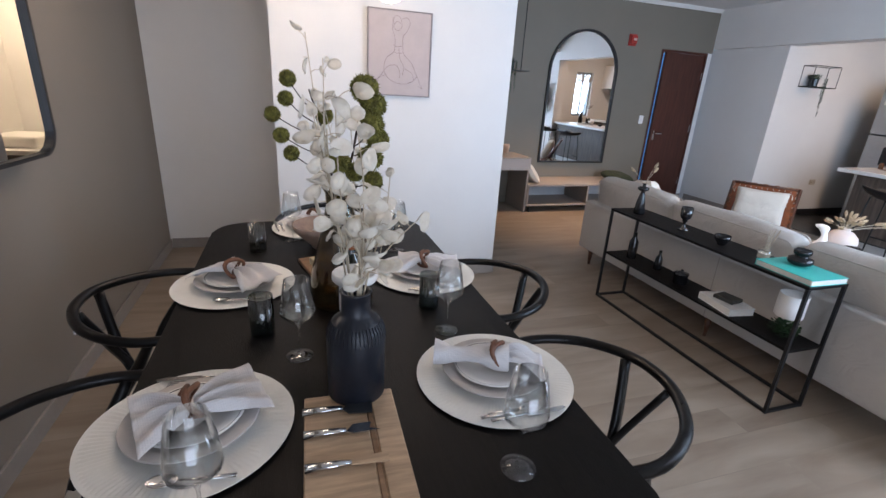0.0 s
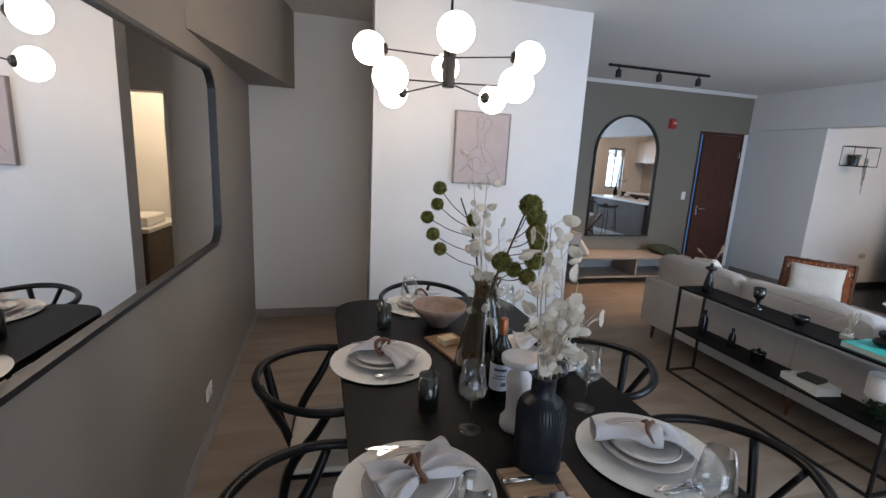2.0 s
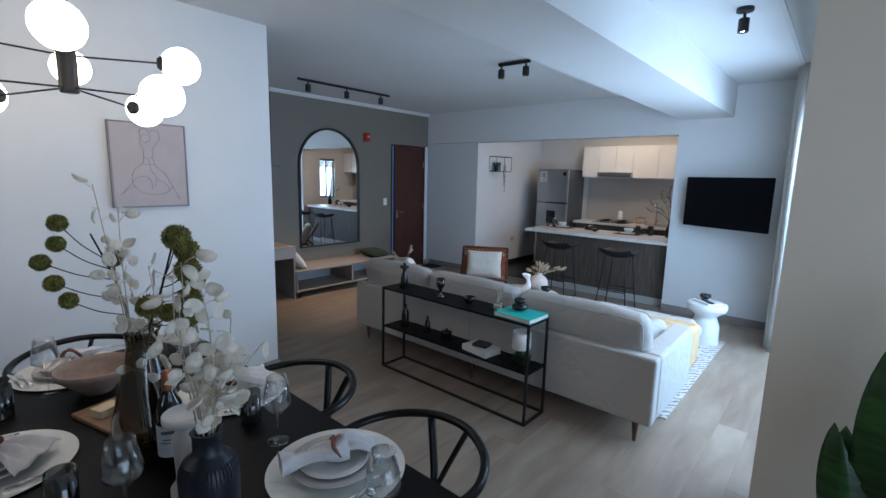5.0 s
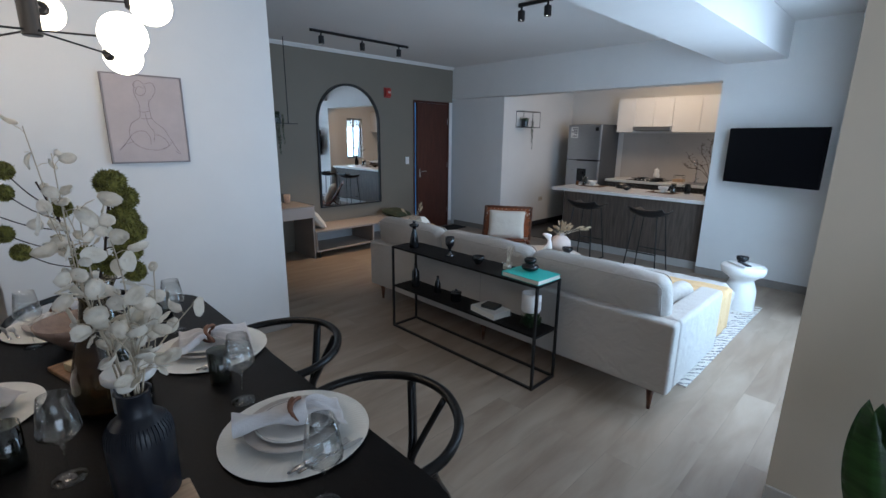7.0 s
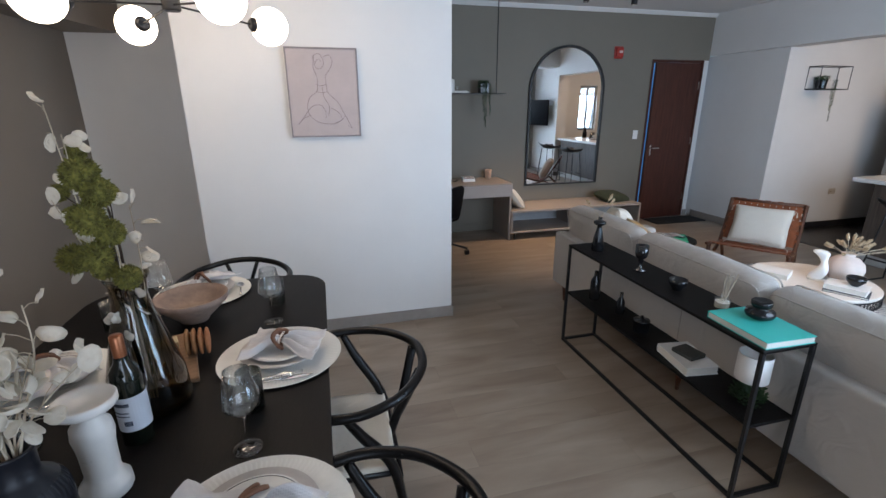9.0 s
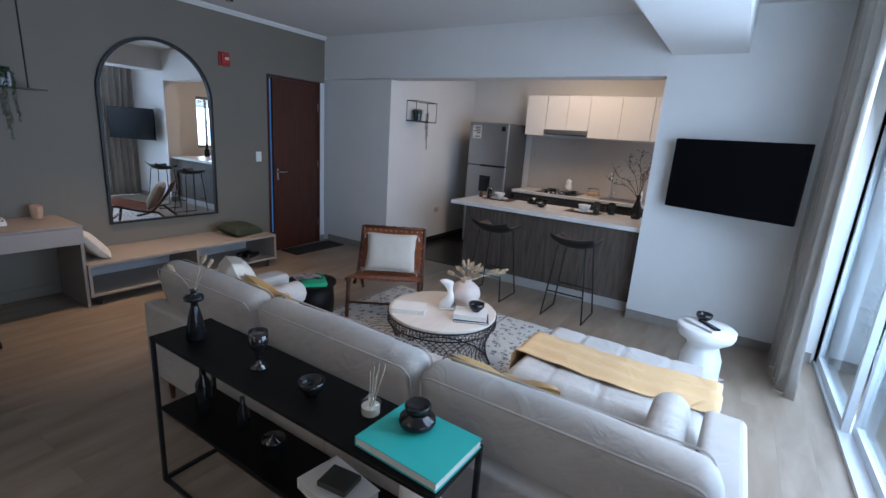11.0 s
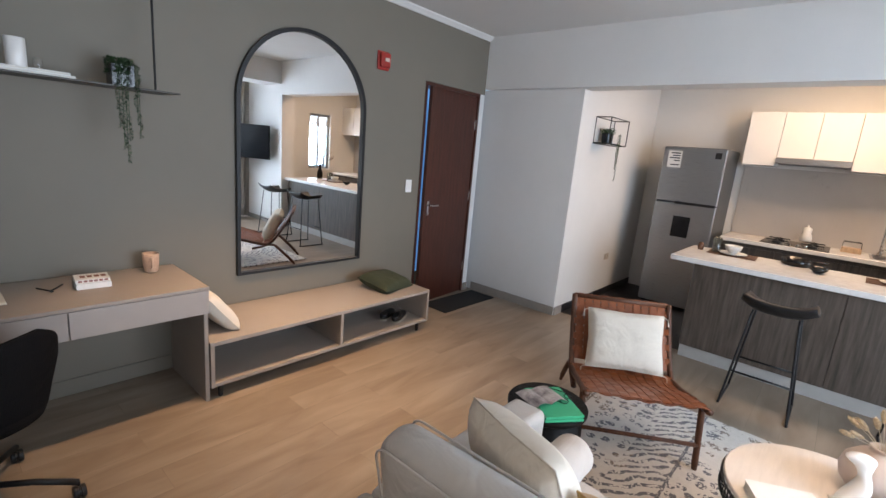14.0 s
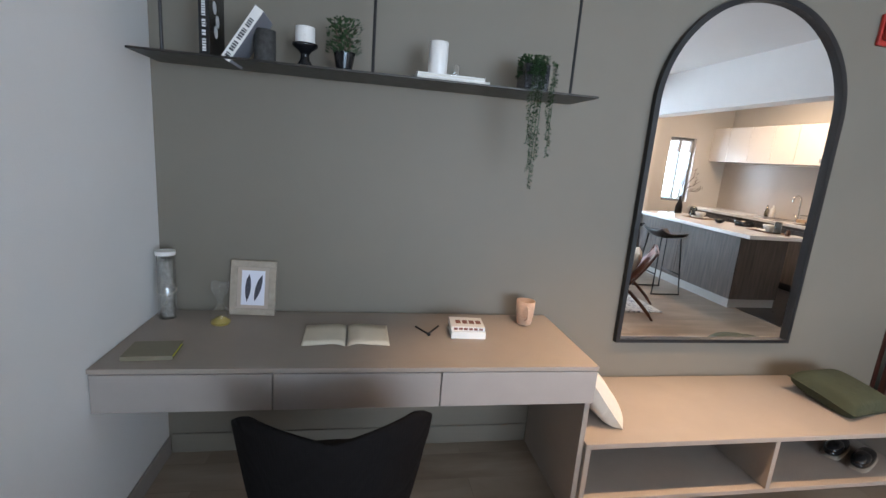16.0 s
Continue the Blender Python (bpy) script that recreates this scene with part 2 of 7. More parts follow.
def spline(points, n=8, cyclic=False):
    """Catmull-Rom through points."""
    P = [Vector(p) for p in points]
    m = len(P)
    out = []
    for i in range(m if cyclic else m - 1):
        if cyclic:
            a, b, c, d = P[i - 1], P[i], P[(i + 1) % m], P[(i + 2) % m]
        else:
            a, b, c, d = P[max(i - 1, 0)], P[i], P[i + 1], P[min(i + 2, m - 1)]
        for k in range(n):
            t = k / n
            out.append(0.5 * ((2 * b) + (c - a) * t + (2 * a - 5 * b + 4 * c - d) * t * t + (3 * b - 3 * c + d - a) * t ** 3))
    if not cyclic:
        out.append(P[-1])
    return out


def moved(bm, m):
    bmesh.ops.transform(bm, matrix=m, verts=bm.verts)
    return bm


def prism(outline, z0, z1):
    """Upright prism on an outline of (x, y)."""
    bm = bmesh.new()
    lo = [bm.verts.new((x, y, z0)) for x, y in outline]
    hi = [bm.verts.new((x, y, z1)) for x, y in outline]
    bm.faces.new(lo[::-1])
    bm.faces.new(hi)
    k = len(outline)
    for i in range(k):
        j = (i + 1) % k
        bm.faces.new((lo[i], lo[j], hi[j], hi[i]))
    return bm


def sheet(fn, nu, nv, thick=0.0, cyclic_u=False):
    """Grid of points fn(u, v); with thickness it gets a back."""
    bm = bmesh.new()
    g = [[bm.verts.new(fn(i / nu, j / nv)) for j in range(nv + 1)] for i in range(nu + (0 if cyclic_u else 1))]
    k = len(g)
    for i in range(nu):
        for j in range(nv):
            bm.faces.new((g[i][j], g[(i + 1) % k][j], g[(i + 1) % k][j + 1], g[i][j + 1]))
    if thick:
        bmesh.ops.recalc_face_normals(bm, faces=bm.faces)
        bmesh.ops.solidify(bm, geom=bm.faces[:], thickness=thick)
    return bm


def blob(rx, ry, rz, p=2.6, seg=20, rings=12, lump=0.0, seed=0):
    """Cushion-like superellipsoid."""
    bm = bmesh.new()
    def sp(v, e):
        return math.copysign(abs(v) ** e, v)
    e = 2 / p
    grid = []
    for j in range(rings + 1):
        ph = -math.pi / 2 + math.pi * j / rings
        row = []
        for i in range(seg):
            th = 2 * math.pi * i / seg
            x = rx * sp(math.cos(ph), e) * sp(math.cos(th), e)
            y = ry * sp(math.cos(ph), e) * sp(math.sin(th), e)
            z = rz * sp(math.sin(ph), 1.0)
            if lump:
                d = noise.noise(Vector((x * 6 + seed, y * 6, z * 6))) * lump
                x, y, z = x * (1 + d), y * (1 + d), z * (1 + d)
            row.append(bm.verts.new((x, y, z)))
        grid.append(row)
    for j in range(rings):
        for i in range(seg):
            k = (i + 1) % seg
            bm.faces.new((grid[j][i], grid[j][k], grid[j + 1][k], grid[j + 1][i]))
    bmesh.ops.remove_doubles(bm, verts=bm.verts, dist=1e-5)
    return bm


# ---- structure ----
CEILING = 2.81
G_Y = 6.40


def wall(name, label, material, *boxes):
    return tagged(part(name, join(*[box(*b) for b in boxes]), material), label, "wall", kind="structure")


def floor_material():
    m = bpy.data.materials.new("grey_brown_vinyl_floor")
    m.use_nodes = True
    n, lk = m.node_tree.nodes, m.node_tree.links
    b = n["Principled BSDF"]
    tc = n.new("ShaderNodeTexCoord")
    br = n.new("ShaderNodeTexBrick")
    br.inputs["Scale"].default_value = 1.0
    br.inputs["Brick Width"].default_value = 1.22
    br.inputs["Row Height"].default_value = 0.18
    br.inputs["Mortar Size"].default_value = 0.0012
    br.inputs["Color1"].default_value = (0.0, 0, 0, 1)
    br.inputs["Color2"].default_value = (1, 1, 1, 1)
    br.inputs["Mortar"].default_value = (0.3, 0.3, 0.3, 1)
    br.offset = 0.37
    lk.new(tc.outputs["Object"], br.inputs["Vector"])
    mp = n.new("ShaderNodeMapping")
    mp.inputs["Scale"].default_value = (1.0, 4.2, 1)
    lk.new(tc.outputs["Object"], mp.inputs["Vector"])
    add = n.new("ShaderNodeVectorMath")
    add.operation = "ADD"
    sc = n.new("ShaderNodeVectorMath")
    sc.operation = "SCALE"
    sc.inputs["Scale"].default_value = 1.3
    lk.new(br.outputs["Color"], sc.inputs[0])
    lk.new(mp.outputs[0], add.inputs[0])
    lk.new(sc.outputs[0], add.inputs[1])
    ns = n.new("ShaderNodeTexNoise")
    ns.inputs["Scale"].default_value, ns.inputs["Detail"].default_value, ns.inputs["Roughness"].default_value = 1.5, 7, 0.52
    ns.inputs["Distortion"].default_value = 0.5
    lk.new(add.outputs[0], ns.inputs["Vector"])
    rp = n.new("ShaderNodeValToRGB")
    e = rp.color_ramp.elements
    e[0].position, e[0].color = 0.28, (0.195, 0.143, 0.102, 1)
    e[1].position, e[1].color = 0.70, (0.335, 0.268, 0.205, 1)
    lk.new(ns.outputs["Fac"], rp.inputs["Fac"])
    mx = n.new("ShaderNodeMix")
    mx.data_type, mx.blend_type = "RGBA", "MULTIPLY"
    mx.inputs["Factor"].default_value = 1.0
    mr = n.new("ShaderNodeMapRange")
    mr.inputs["To Min"].default_value, mr.inputs["To Max"].default_value = 1.0, 0.82
    lk.new(br.outputs["Fac"], mr.inputs["Value"])
    lk.new(rp.outputs["Color"], mx.inputs["A"])
    lk.new(mr.outputs[0], mx.inputs["B"])
    lk.new(mx.outputs["Result"], b.inputs["Base Color"])
    r2 = n.new("ShaderNodeMapRange")
    r2.inputs["To Min"].default_value, r2.inputs["To Max"].default_value = 0.32, 0.5
    lk.new(ns.outputs["Fac"], r2.inputs["Value"])
    lk.new(r2.outputs[0], b.inputs["Roughness"])
    bp = n.new("ShaderNodeBump")
    bp.inputs["Strength"].default_value, bp.inputs["Distance"].default_value = 0.15, 0.001
    lk.new(ns.outputs["Fac"], bp.inputs["Height"])
    lk.new(bp.outputs[0], b.inputs["Normal"])
    return m


tagged(part("floor", box(-0.2, 9.6, -2.6, 6.6, -0.12, 0), floor_material()), "grey-brown wood-look vinyl plank floor across the flat", "floor", kind="structure")
tagged(part("ceiling", box(-0.2, 9.6, -2.6, 6.6, CEILING, CEILING + 0.15), CEIL), "smooth off-white painted ceiling", "ceiling", kind="structure")
wall("wall_west", "taupe painted wall beside the dining table", WALL_TAUPE, (-0.2, 0.05, -2.6, 5.0, 0, CEILING))
wall("wall_recess", "white painted wall at the end of the dining side", WALL_WHITE,
     (-0.2, 1.15, 5.0, 5.16, 0, CEILING), (1.15, 1.85, 5.0, 5.16, 2.1, CEILING), (1.85, 2.25, 5.0, 5.16, 0, CEILING))
wall("wall_art", "white painted wall behind the dining table", WALL_WHITE, (1.035, 2.755, 3.95, 4.10, 0, CEILING))
wall("wall_nook", "pale grey-white wall beside the floating desk", WALL_WHITE, (2.12, 2.25, 4.102, 4.999, 0, CEILING), (2.12, 2.25, 5.161, 6.4, 0, CEILING))
wall("wall_north", "grey-green painted wall with mirror and entrance door", WALL_GREEN,
     (2.12, 6.28, G_Y, 6.6, 0, CEILING), (6.28, 7.13, G_Y, 6.6, 2.22, CEILING), (7.13, 7.21, G_Y, 6.6, 2.22, CEILING))
wall("door_jamb_wall", "narrow white strip of wall beside the entrance door", WALL_WHITE, (7.13, 7.21, G_Y + 0.002, 6.6, 0, 2.218))
wall("wall_east", "white painted wall between entrance and kitchen", WALL_WHITE, (7.29, 7.45, 5.28, 6.6, 0, 2.278))
wall("kitchen_header", "white boxed header over the kitchen opening", WALL_WHITE, (7.21, 7.45, 2.08, 6.4, 2.28, CEILING))
wall("wall_television", "white wall carrying the television", WALL_WHITE, (7.21, 7.45, 0.4, 2.08, 0, CEILING))
wall("wall_kitchen_north", "white kitchen side wall beside the fridge", WALL_WHITE, (7.45, 9.6, 5.28, 5.41, 0, CEILING))
wall("wall_kitchen_back", "white kitchen wall behind the cabinets", WALL_WHITE, (9.45, 9.6, 1.0, 5.28, 0, CEILING))
wall("wall_kitchen_south", "white kitchen wall around a window", WALL_WHITE,
     (7.45, 8.3, 1.0, 1.2, 0, CEILING), (8.8, 9.45, 1.0, 1.2, 0, CEILING), (8.3, 8.8, 1.0, 1.2, 0, 1.0), (8.3, 8.8, 1.0, 1.2, 2.1, CEILING))
wall("wall_south_living", "white lintel over the balcony doors", WALL_WHITE, (3.45, 7.21, 0.4, 0.6, 2.62, CEILING))
# warm, bright light on the pillar is put into its cream colour
wall("wall_pillar", "wall end beside the dining area, warm light put into its cream colour", mat("warm_lit_wall_paint", (0.80, 0.725, 0.60), 0.75, 0, 0.025, 1.6, 0.12, 180), (3.45, 3.7, -2.6, 0.60, 0, CEILING - 0.001))
# unseen end wall; its opening is assumed, to go with the fill lamp
wall("wall_south_dining", "unseen white wall with an added opening behind the table", WALL_WHITE,
     (0, 0.4, -2.6, -2.45, 0, CEILING), (3.0, 3.45, -2.6, -2.45, 0, CEILING), (0.4, 3.0, -2.6, -2.45, 2.4, CEILING))
wall("ceiling_beam", "white boxed ceiling beam across the living room", WALL_WHITE, (2.3, 7.21, 1.50, 2.06, 2.45, CEILING - 0.001))
bm = prism([(0.051, 3.02), (0.44, 4.999), (0.051, 4.999)], 2.17, CEILING - 0.001)
tagged(part("taupe_beam", bm, WALL_TAUPE), "taupe wedge-shaped boxed beam under the ceiling", "beam", kind="structure")

# ---- dining corner: table, chairs, tableware ----
def rounded(x0, x1, y0, y1, r, n=8):
    out = []
    for cx, cy, a0 in ((x1 - r, y1 - r, 0), (x0 + r, y1 - r, 90), (x0 + r, y0 + r, 180), (x1 - r, y0 + r, 270)):
        for k in range(n + 1):
            a = radians(a0 + 90 * k / n)
            out.append((cx + r * math.cos(a), cy + r * math.sin(a)))
    return out


TABLE_Z = 0.75
DINING_H = 1.03
before_dining = set(scene.objects)


def dining_table():
    t = thing("dining_table", "long black-stained wooden dining table with rounded corners", "table", (1.37, 1.95, 0))
    top = prism(rounded(-0.53, 0.53, -1.09, 1.11, 0.17), TABLE_Z - 0.035, TABLE_Z)
    bmesh.ops.bevel(top, geom=[e for e in top.edges if abs(e.verts[0].co.z - e.verts[1].co.z) < 1e-6], offset=0.006, segments=2, affect="EDGES")
    part("tabletop", top, BLACK_WOOD, t)
    for i, (x, y) in enumerate(((-0.36, -0.86), (0.36, -0.86), (-0.36, 0.86), (0.36, 0.86))):
        part("leg", moved(lathe([(0, 0), (0.022, 0), (0.024, 0.01), (0.036, 0.6), (0.036, TABLE_Z - 0.035), (0, TABLE_Z - 0.035)], 16), Matrix.Translation((x, y, 0))), BLACK_WOOD, t, smooth=False)
    part("apron", join(box(-0.35, 0.35, -0.84, -0.82, TABLE_Z - 0.10, TABLE_Z - 0.035), box(-0.35, 0.35, 0.82, 0.84, TABLE_Z - 0.10, TABLE_Z - 0.035),
                       box(-0.37, -0.35, -0.83, 0.83, TABLE_Z - 0.10, TABLE_Z - 0.035), box(0.35, 0.37, -0.83, 0.83, TABLE_Z - 0.10, TABLE_Z - 0.035)), BLACK_WOOD, t)


def wishbone_chair():
    c = thing("dining_chair", "black wishbone dining chair with curved arms and a cream cord seat", "chair", group="chairs round the dining table")
    rail = spline([(-0.10, -0.265, 0.70), (0.06, -0.285, 0.705), (0.20, -0.225, 0.715), (0.285, -0.11, 0.725), (0.305, 0, 0.73),
                   (0.285, 0.11, 0.725), (0.20, 0.225, 0.715), (0.06, 0.285, 0.705), (-0.10, 0.265, 0.70)], 5)
    part("arm_rail", tube(rail, 0.0165, 10, flat=0.95), BLACK_CHAIR, c, smooth=True)
    for s in (-1, 1):
        part("rear_leg", tube(spline([(0.235, 0.20 * s, 0), (0.20, 0.205 * s, 0.25), (0.16, 0.215 * s, 0.45), (0.07, 0.25 * s, 0.60), (0.02, 0.278 * s, 0.695)], 5), 0.0165, 8,
                              radii=[0.012 + 0.007 * min(1, k / 9) - 0.005 * max(0, (k - 14) / 6) for k in range(21)]), BLACK_CHAIR, c, smooth=True)
        part("front_leg", tube([(-0.22, 0.225 * s, 0), (-0.215, 0.225 * s, 0.25), (-0.21, 0.225 * s, 0.46)], 0.017, 8, radii=[0.012, 0.018, 0.016]), BLACK_CHAIR, c, smooth=True)
        part("side_stretcher", tube([(-0.215, 0.225 * s, 0.2), (0.205, 0.207 * s, 0.24)], 0.010, 6), BLACK_CHAIR, c, smooth=True)
        part("side_seat_rail", tube([(-0.21, 0.225 * s, 0.425), (0.165, 0.213 * s, 0.415)], 0.013, 6), BLACK_CHAIR, c, smooth=True)
    part("back_splat", join(tube(spline([(0.175, 0, 0.40), (0.20, 0, 0.47), (0.232, 0.022, 0.55), (0.285, 0.085, 0.715)], 4), 0.011, 6, flat=1.7),
                            tube(spline([(0.175, 0, 0.40), (0.20, 0, 0.47), (0.232, -0.022, 0.55), (0.285, -0.085, 0.715)], 4), 0.011, 6, flat=1.7)), BLACK_CHAIR, c, smooth=True)
    part("rear_stretcher", tube([(0.17, -0.21, 0.40), (0.17, 0.21, 0.40)], 0.013, 6), BLACK_CHAIR, c, smooth=True)
    part("front_stretcher", tube([(-0.215, -0.225, 0.30), (-0.215, 0.225, 0.30)], 0.010, 6), BLACK_CHAIR, c, smooth=True)
    def seat(u, v):
        x, y = -0.225 + 0.40 * u, (v - 0.5) * (0.46 - 0.03 * u)
        d = min(u, 1 - u, 1) * min(v, 1 - v) * 4
        return (x, y, 0.445 - 0.018 * d + 0.0015 * math.sin(90 * (u if min(u, 1 - u) < min(v, 1 - v) else v)))
    part("seat", sheet(seat, 28, 28, 0.022), CREAM, c, "cream woven paper cord seat", smooth=True)
    return c


dining_table()
ch = wishbone_chair()
ch.matrix_basis = pose(2.0, 1.36, 0, 0, 0, 3)
for x, y, a in ((2.0, 2.15, -2), (0.80, 2.24, 177), (0.80, 1.44, 184), (1.40, 3.26, 90)):
    copy_thing(ch, pose(x, y, 0, 0, 0, a))

PLATE_W = mat("off_white_stoneware", (0.70, 0.68, 0.65), 0.35, 0, 0.03, 20)
PLATE_G = mat("warm_grey_stoneware", (0.50, 0.46, 0.43), 0.4, 0, 0.06, 24)
MAT_W = mat("white_ribbed_charger", (0.74, 0.73, 0.69), 0.45, 0, 0.04, 16)
RINGW = mat("carved_wood_ring", (0.20, 0.085, 0.045), 0.5, 0, 0.25, 30)
BOARD = mat("light_acacia", (0.56, 0.38, 0.235), 0.5, 0, 0.2, 6, 0.1, 60, stretch=(1, 10, 1))
BOARD_D = mat("dark_acacia", (0.30, 0.17, 0.09), 0.5, 0, 0.2, 6, 0.1, 60, stretch=(1, 10, 1))


def plate(name, r, lift, material, z, label, line=False):
    p = thing(name, label, "plate")
    prof = [(0, 0), (r * 0.6, 0), (r * 0.63, 0.003), (r * 0.97, lift), (r, lift + 0.002), (r * 0.985, lift + 0.005), (r * 0.66, 0.009), (0, 0.007)]
    part("dish", lathe(prof, 40), material, p, smooth=True)
    if line:
        part("rim_line", lathe([(r * 0.92, lift + 0.0015), (r * 0.95, lift + 0.0035), (r * 0.95, lift + 0.0042), (r * 0.92, lift + 0.0026)], 40), BLACK_CER, p, "thin dark rim line")
    return p


def charger():
    p = thing("charger_plate", "large white ribbed charger plate on a black table", "plate", group="charger plates on the dining table")
    def f(u, v):
        a = 2 * math.pi * u
        r = 0.212 * (0.02 + 0.98 * v)
        rip = 0.0016 * math.sin(100 * a) * min(1, max(0, (v - 0.55) * 4)) if v < 0.99 else 0
        return (r * math.cos(a), r * math.sin(a), 0.004 + 0.007 * max(0, v - 0.6) * 2.5 + rip + (0.0 if v < 0.999 else -0.003))
    part("dish", sheet(f, 300, 8, cyclic_u=True), MAT_W, p, smooth=True)
    part("underside", lathe([(0, 0), (0.15, 0.0), (0.213, 0.008), (0.213, 0.0095), (0.15, 0.003), (0, 0.003)], 48), MAT_W, p)
    return p


def napkin(kind, seed):
    """Linen gathered through a carved wooden ring."""
    nk = thing("napkin", "striped pale linen napkin gathered through a brown carved wooden ring", "napkin", group="napkins on the dining table")
    rnd = random.Random(seed)
    ph = [rnd.uniform(0, 6.28) for _ in range(4)]
    def fan(sign, length, width):
        def f(u, v):
            x = sign * (0.008 + length * u)
            w = 0.022 + (width - 0.022) * u ** 0.8
            y = (v - 0.5) * 2 * w + 0.012 * math.sin(4 * u + ph[0])
            fold = 0.5 + 0.5 * math.sin(v * 6.28 * 2.6 + ph[1] + u * 1.2)
            z = 0.010 + 0.018 * fold * (0.6 + 0.8 * math.sin(min(1, u * 1.15) * math.pi)) + 0.018 * (1 - u) + 0.01 * math.sin(u * 5 + ph[2]) * u
            return (x, y, z)
        return sheet(f, 14, 44, 0.0015)
    if kind == "roll":
        def f(u, v):
            a = 2 * math.pi * v
            r = 0.030 + 0.010 * math.cos(2 * math.pi * u + 0.6) + 0.004 * math.sin(3 * a + 9 * u)
            x = -0.165 + 0.20 * u
            return (x, r * 1.15 * math.cos(a), max(0.002, 0.030 + r * 0.8 * math.sin(a)))
        body = join(sheet(f, 16, 20), fan(1, 0.13, 0.085))
    else:
        body = join(fan(-1, 0.10, 0.11), fan(1, 0.14, 0.10))
    part("cloth", body, LINEN, nk, smooth=True)
    rg = []
    for k, (dy, tilt) in enumerate(((-0.006, 12), (0.006, -8))):
        pts = [(0.012 * math.sin(a * 2) + dy, 0.036 * math.cos(a), 0.036 + 0.033 * math.sin(a)) for a in [2 * math.pi * i / 20 for i in range(20)]]
        rg.append(moved(tube(pts, 0.0065, 6, cyclic=True), Matrix.Rotation(radians(tilt), 4, "Z")))
    part("ring", join(*rg), RINGW, nk, "brown carved wooden napkin ring", smooth=True)
    return nk


def cutlery(kind):
    c = thing(kind, "polished steel " + kind + " lying on a charger plate", "cutlery", group="cutlery on the dining table")
    hb = tube([(0, -0.085, 0.004), (0, -0.03, 0.0035), (0, 0.015, 0.006)], 0.005, 6, flat=0.4, radii=[0.006, 0.0045, 0.0028])
    part("handle", hb, CHROME, c, smooth=True)
    if kind == "spoon":
        def f(u, v):
            a = 2 * math.pi * u
            return (0.0175 * v * math.cos(a), 0.045 + 0.028 * v * math.sin(a), 0.003 + 0.005 * v * v)
        part("bowl", sheet(f, 20, 4, 0.0012, True), CHROME, c, smooth=True)
    elif kind == "fork":
        bs = [box(-0.011, 0.011, 0.015, 0.040, 0.004, 0.006, 0.0008)]
        for k in range(4):
            bs.append(box(-0.011 + 0.0063 * k, -0.0082 + 0.0063 * k, 0.040, 0.082, 0.004, 0.0056))
        part("tines", join(*bs), CHROME, c)
    else:
        part("blade", moved(prism([(-0.004, 0.01), (0.009, 0.01), (0.010, 0.09), (0.002, 0.115), (-0.004, 0.11)], 0.003, 0.0048), Matrix()), CHROME, c)
    return c


def wine_glass():
    g = thing("wine_glass", "clear angular stemmed wine glass on the dining table", "glass", group="wine glasses on the dining table")
    part("bowl", lathe([(0.0, 0.096), (0.006, 0.098), (0.046, 0.135), (0.047, 0.145), (0.033, 0.235), (0.0318, 0.235), (0.0455, 0.145), (0.044, 0.137), (0.004, 0.102), (0, 0.101)], 32), THIN, g, smooth=True)
    part("stem", lathe([(0.0, 0.004), (0.0045, 0.006), (0.0032, 0.02), (0.0032, 0.085), (0.006, 0.0955), (0, 0.0955)], 12), THIN, g, smooth=True)
    part("foot", lathe([(0, 0), (0.037, 0), (0.0375, 0.0015), (0.012, 0.0035), (0, 0.0039)], 32), THIN, g, smooth=True)
    return g


def tumbler():
    g = thing("tumbler", "smoked grey ribbed glass tumbler on the dining table", "glass", group="smoked tumblers on the dining table")
    part("body", lathe([(0, 0), (0.034, 0), (0.036, 0.004), (0.036, 0.125), (0.0345, 0.125), (0.034, 0.012), (0, 0.010)], 32), SMOKE, g, smooth=True)
    return g


SETTINGS = [(1.0, 1.40, "fan", 20), (1.01, 2.24, "fan", -40), (1.735, 1.43, "roll", -20), (1.735, 2.22, "fan", -15), (1.33, 2.985, "fan", 60)]
ch_ = charger()
gp = plate("dinner_plate", 0.140, 0.018, PLATE_G, 0, "warm grey stoneware dinner plate on a charger")
tagged(gp, group="dinner plates on the dining table")
sp = plate("side_plate", 0.108, 0.014, PLATE_W, 0, "off-white small plate with a thin dark rim line", True)
tagged(sp, group="side plates on the dining table")
cut = {k: cutlery(k) for k in ("spoon", "fork", "knife")}
first = True
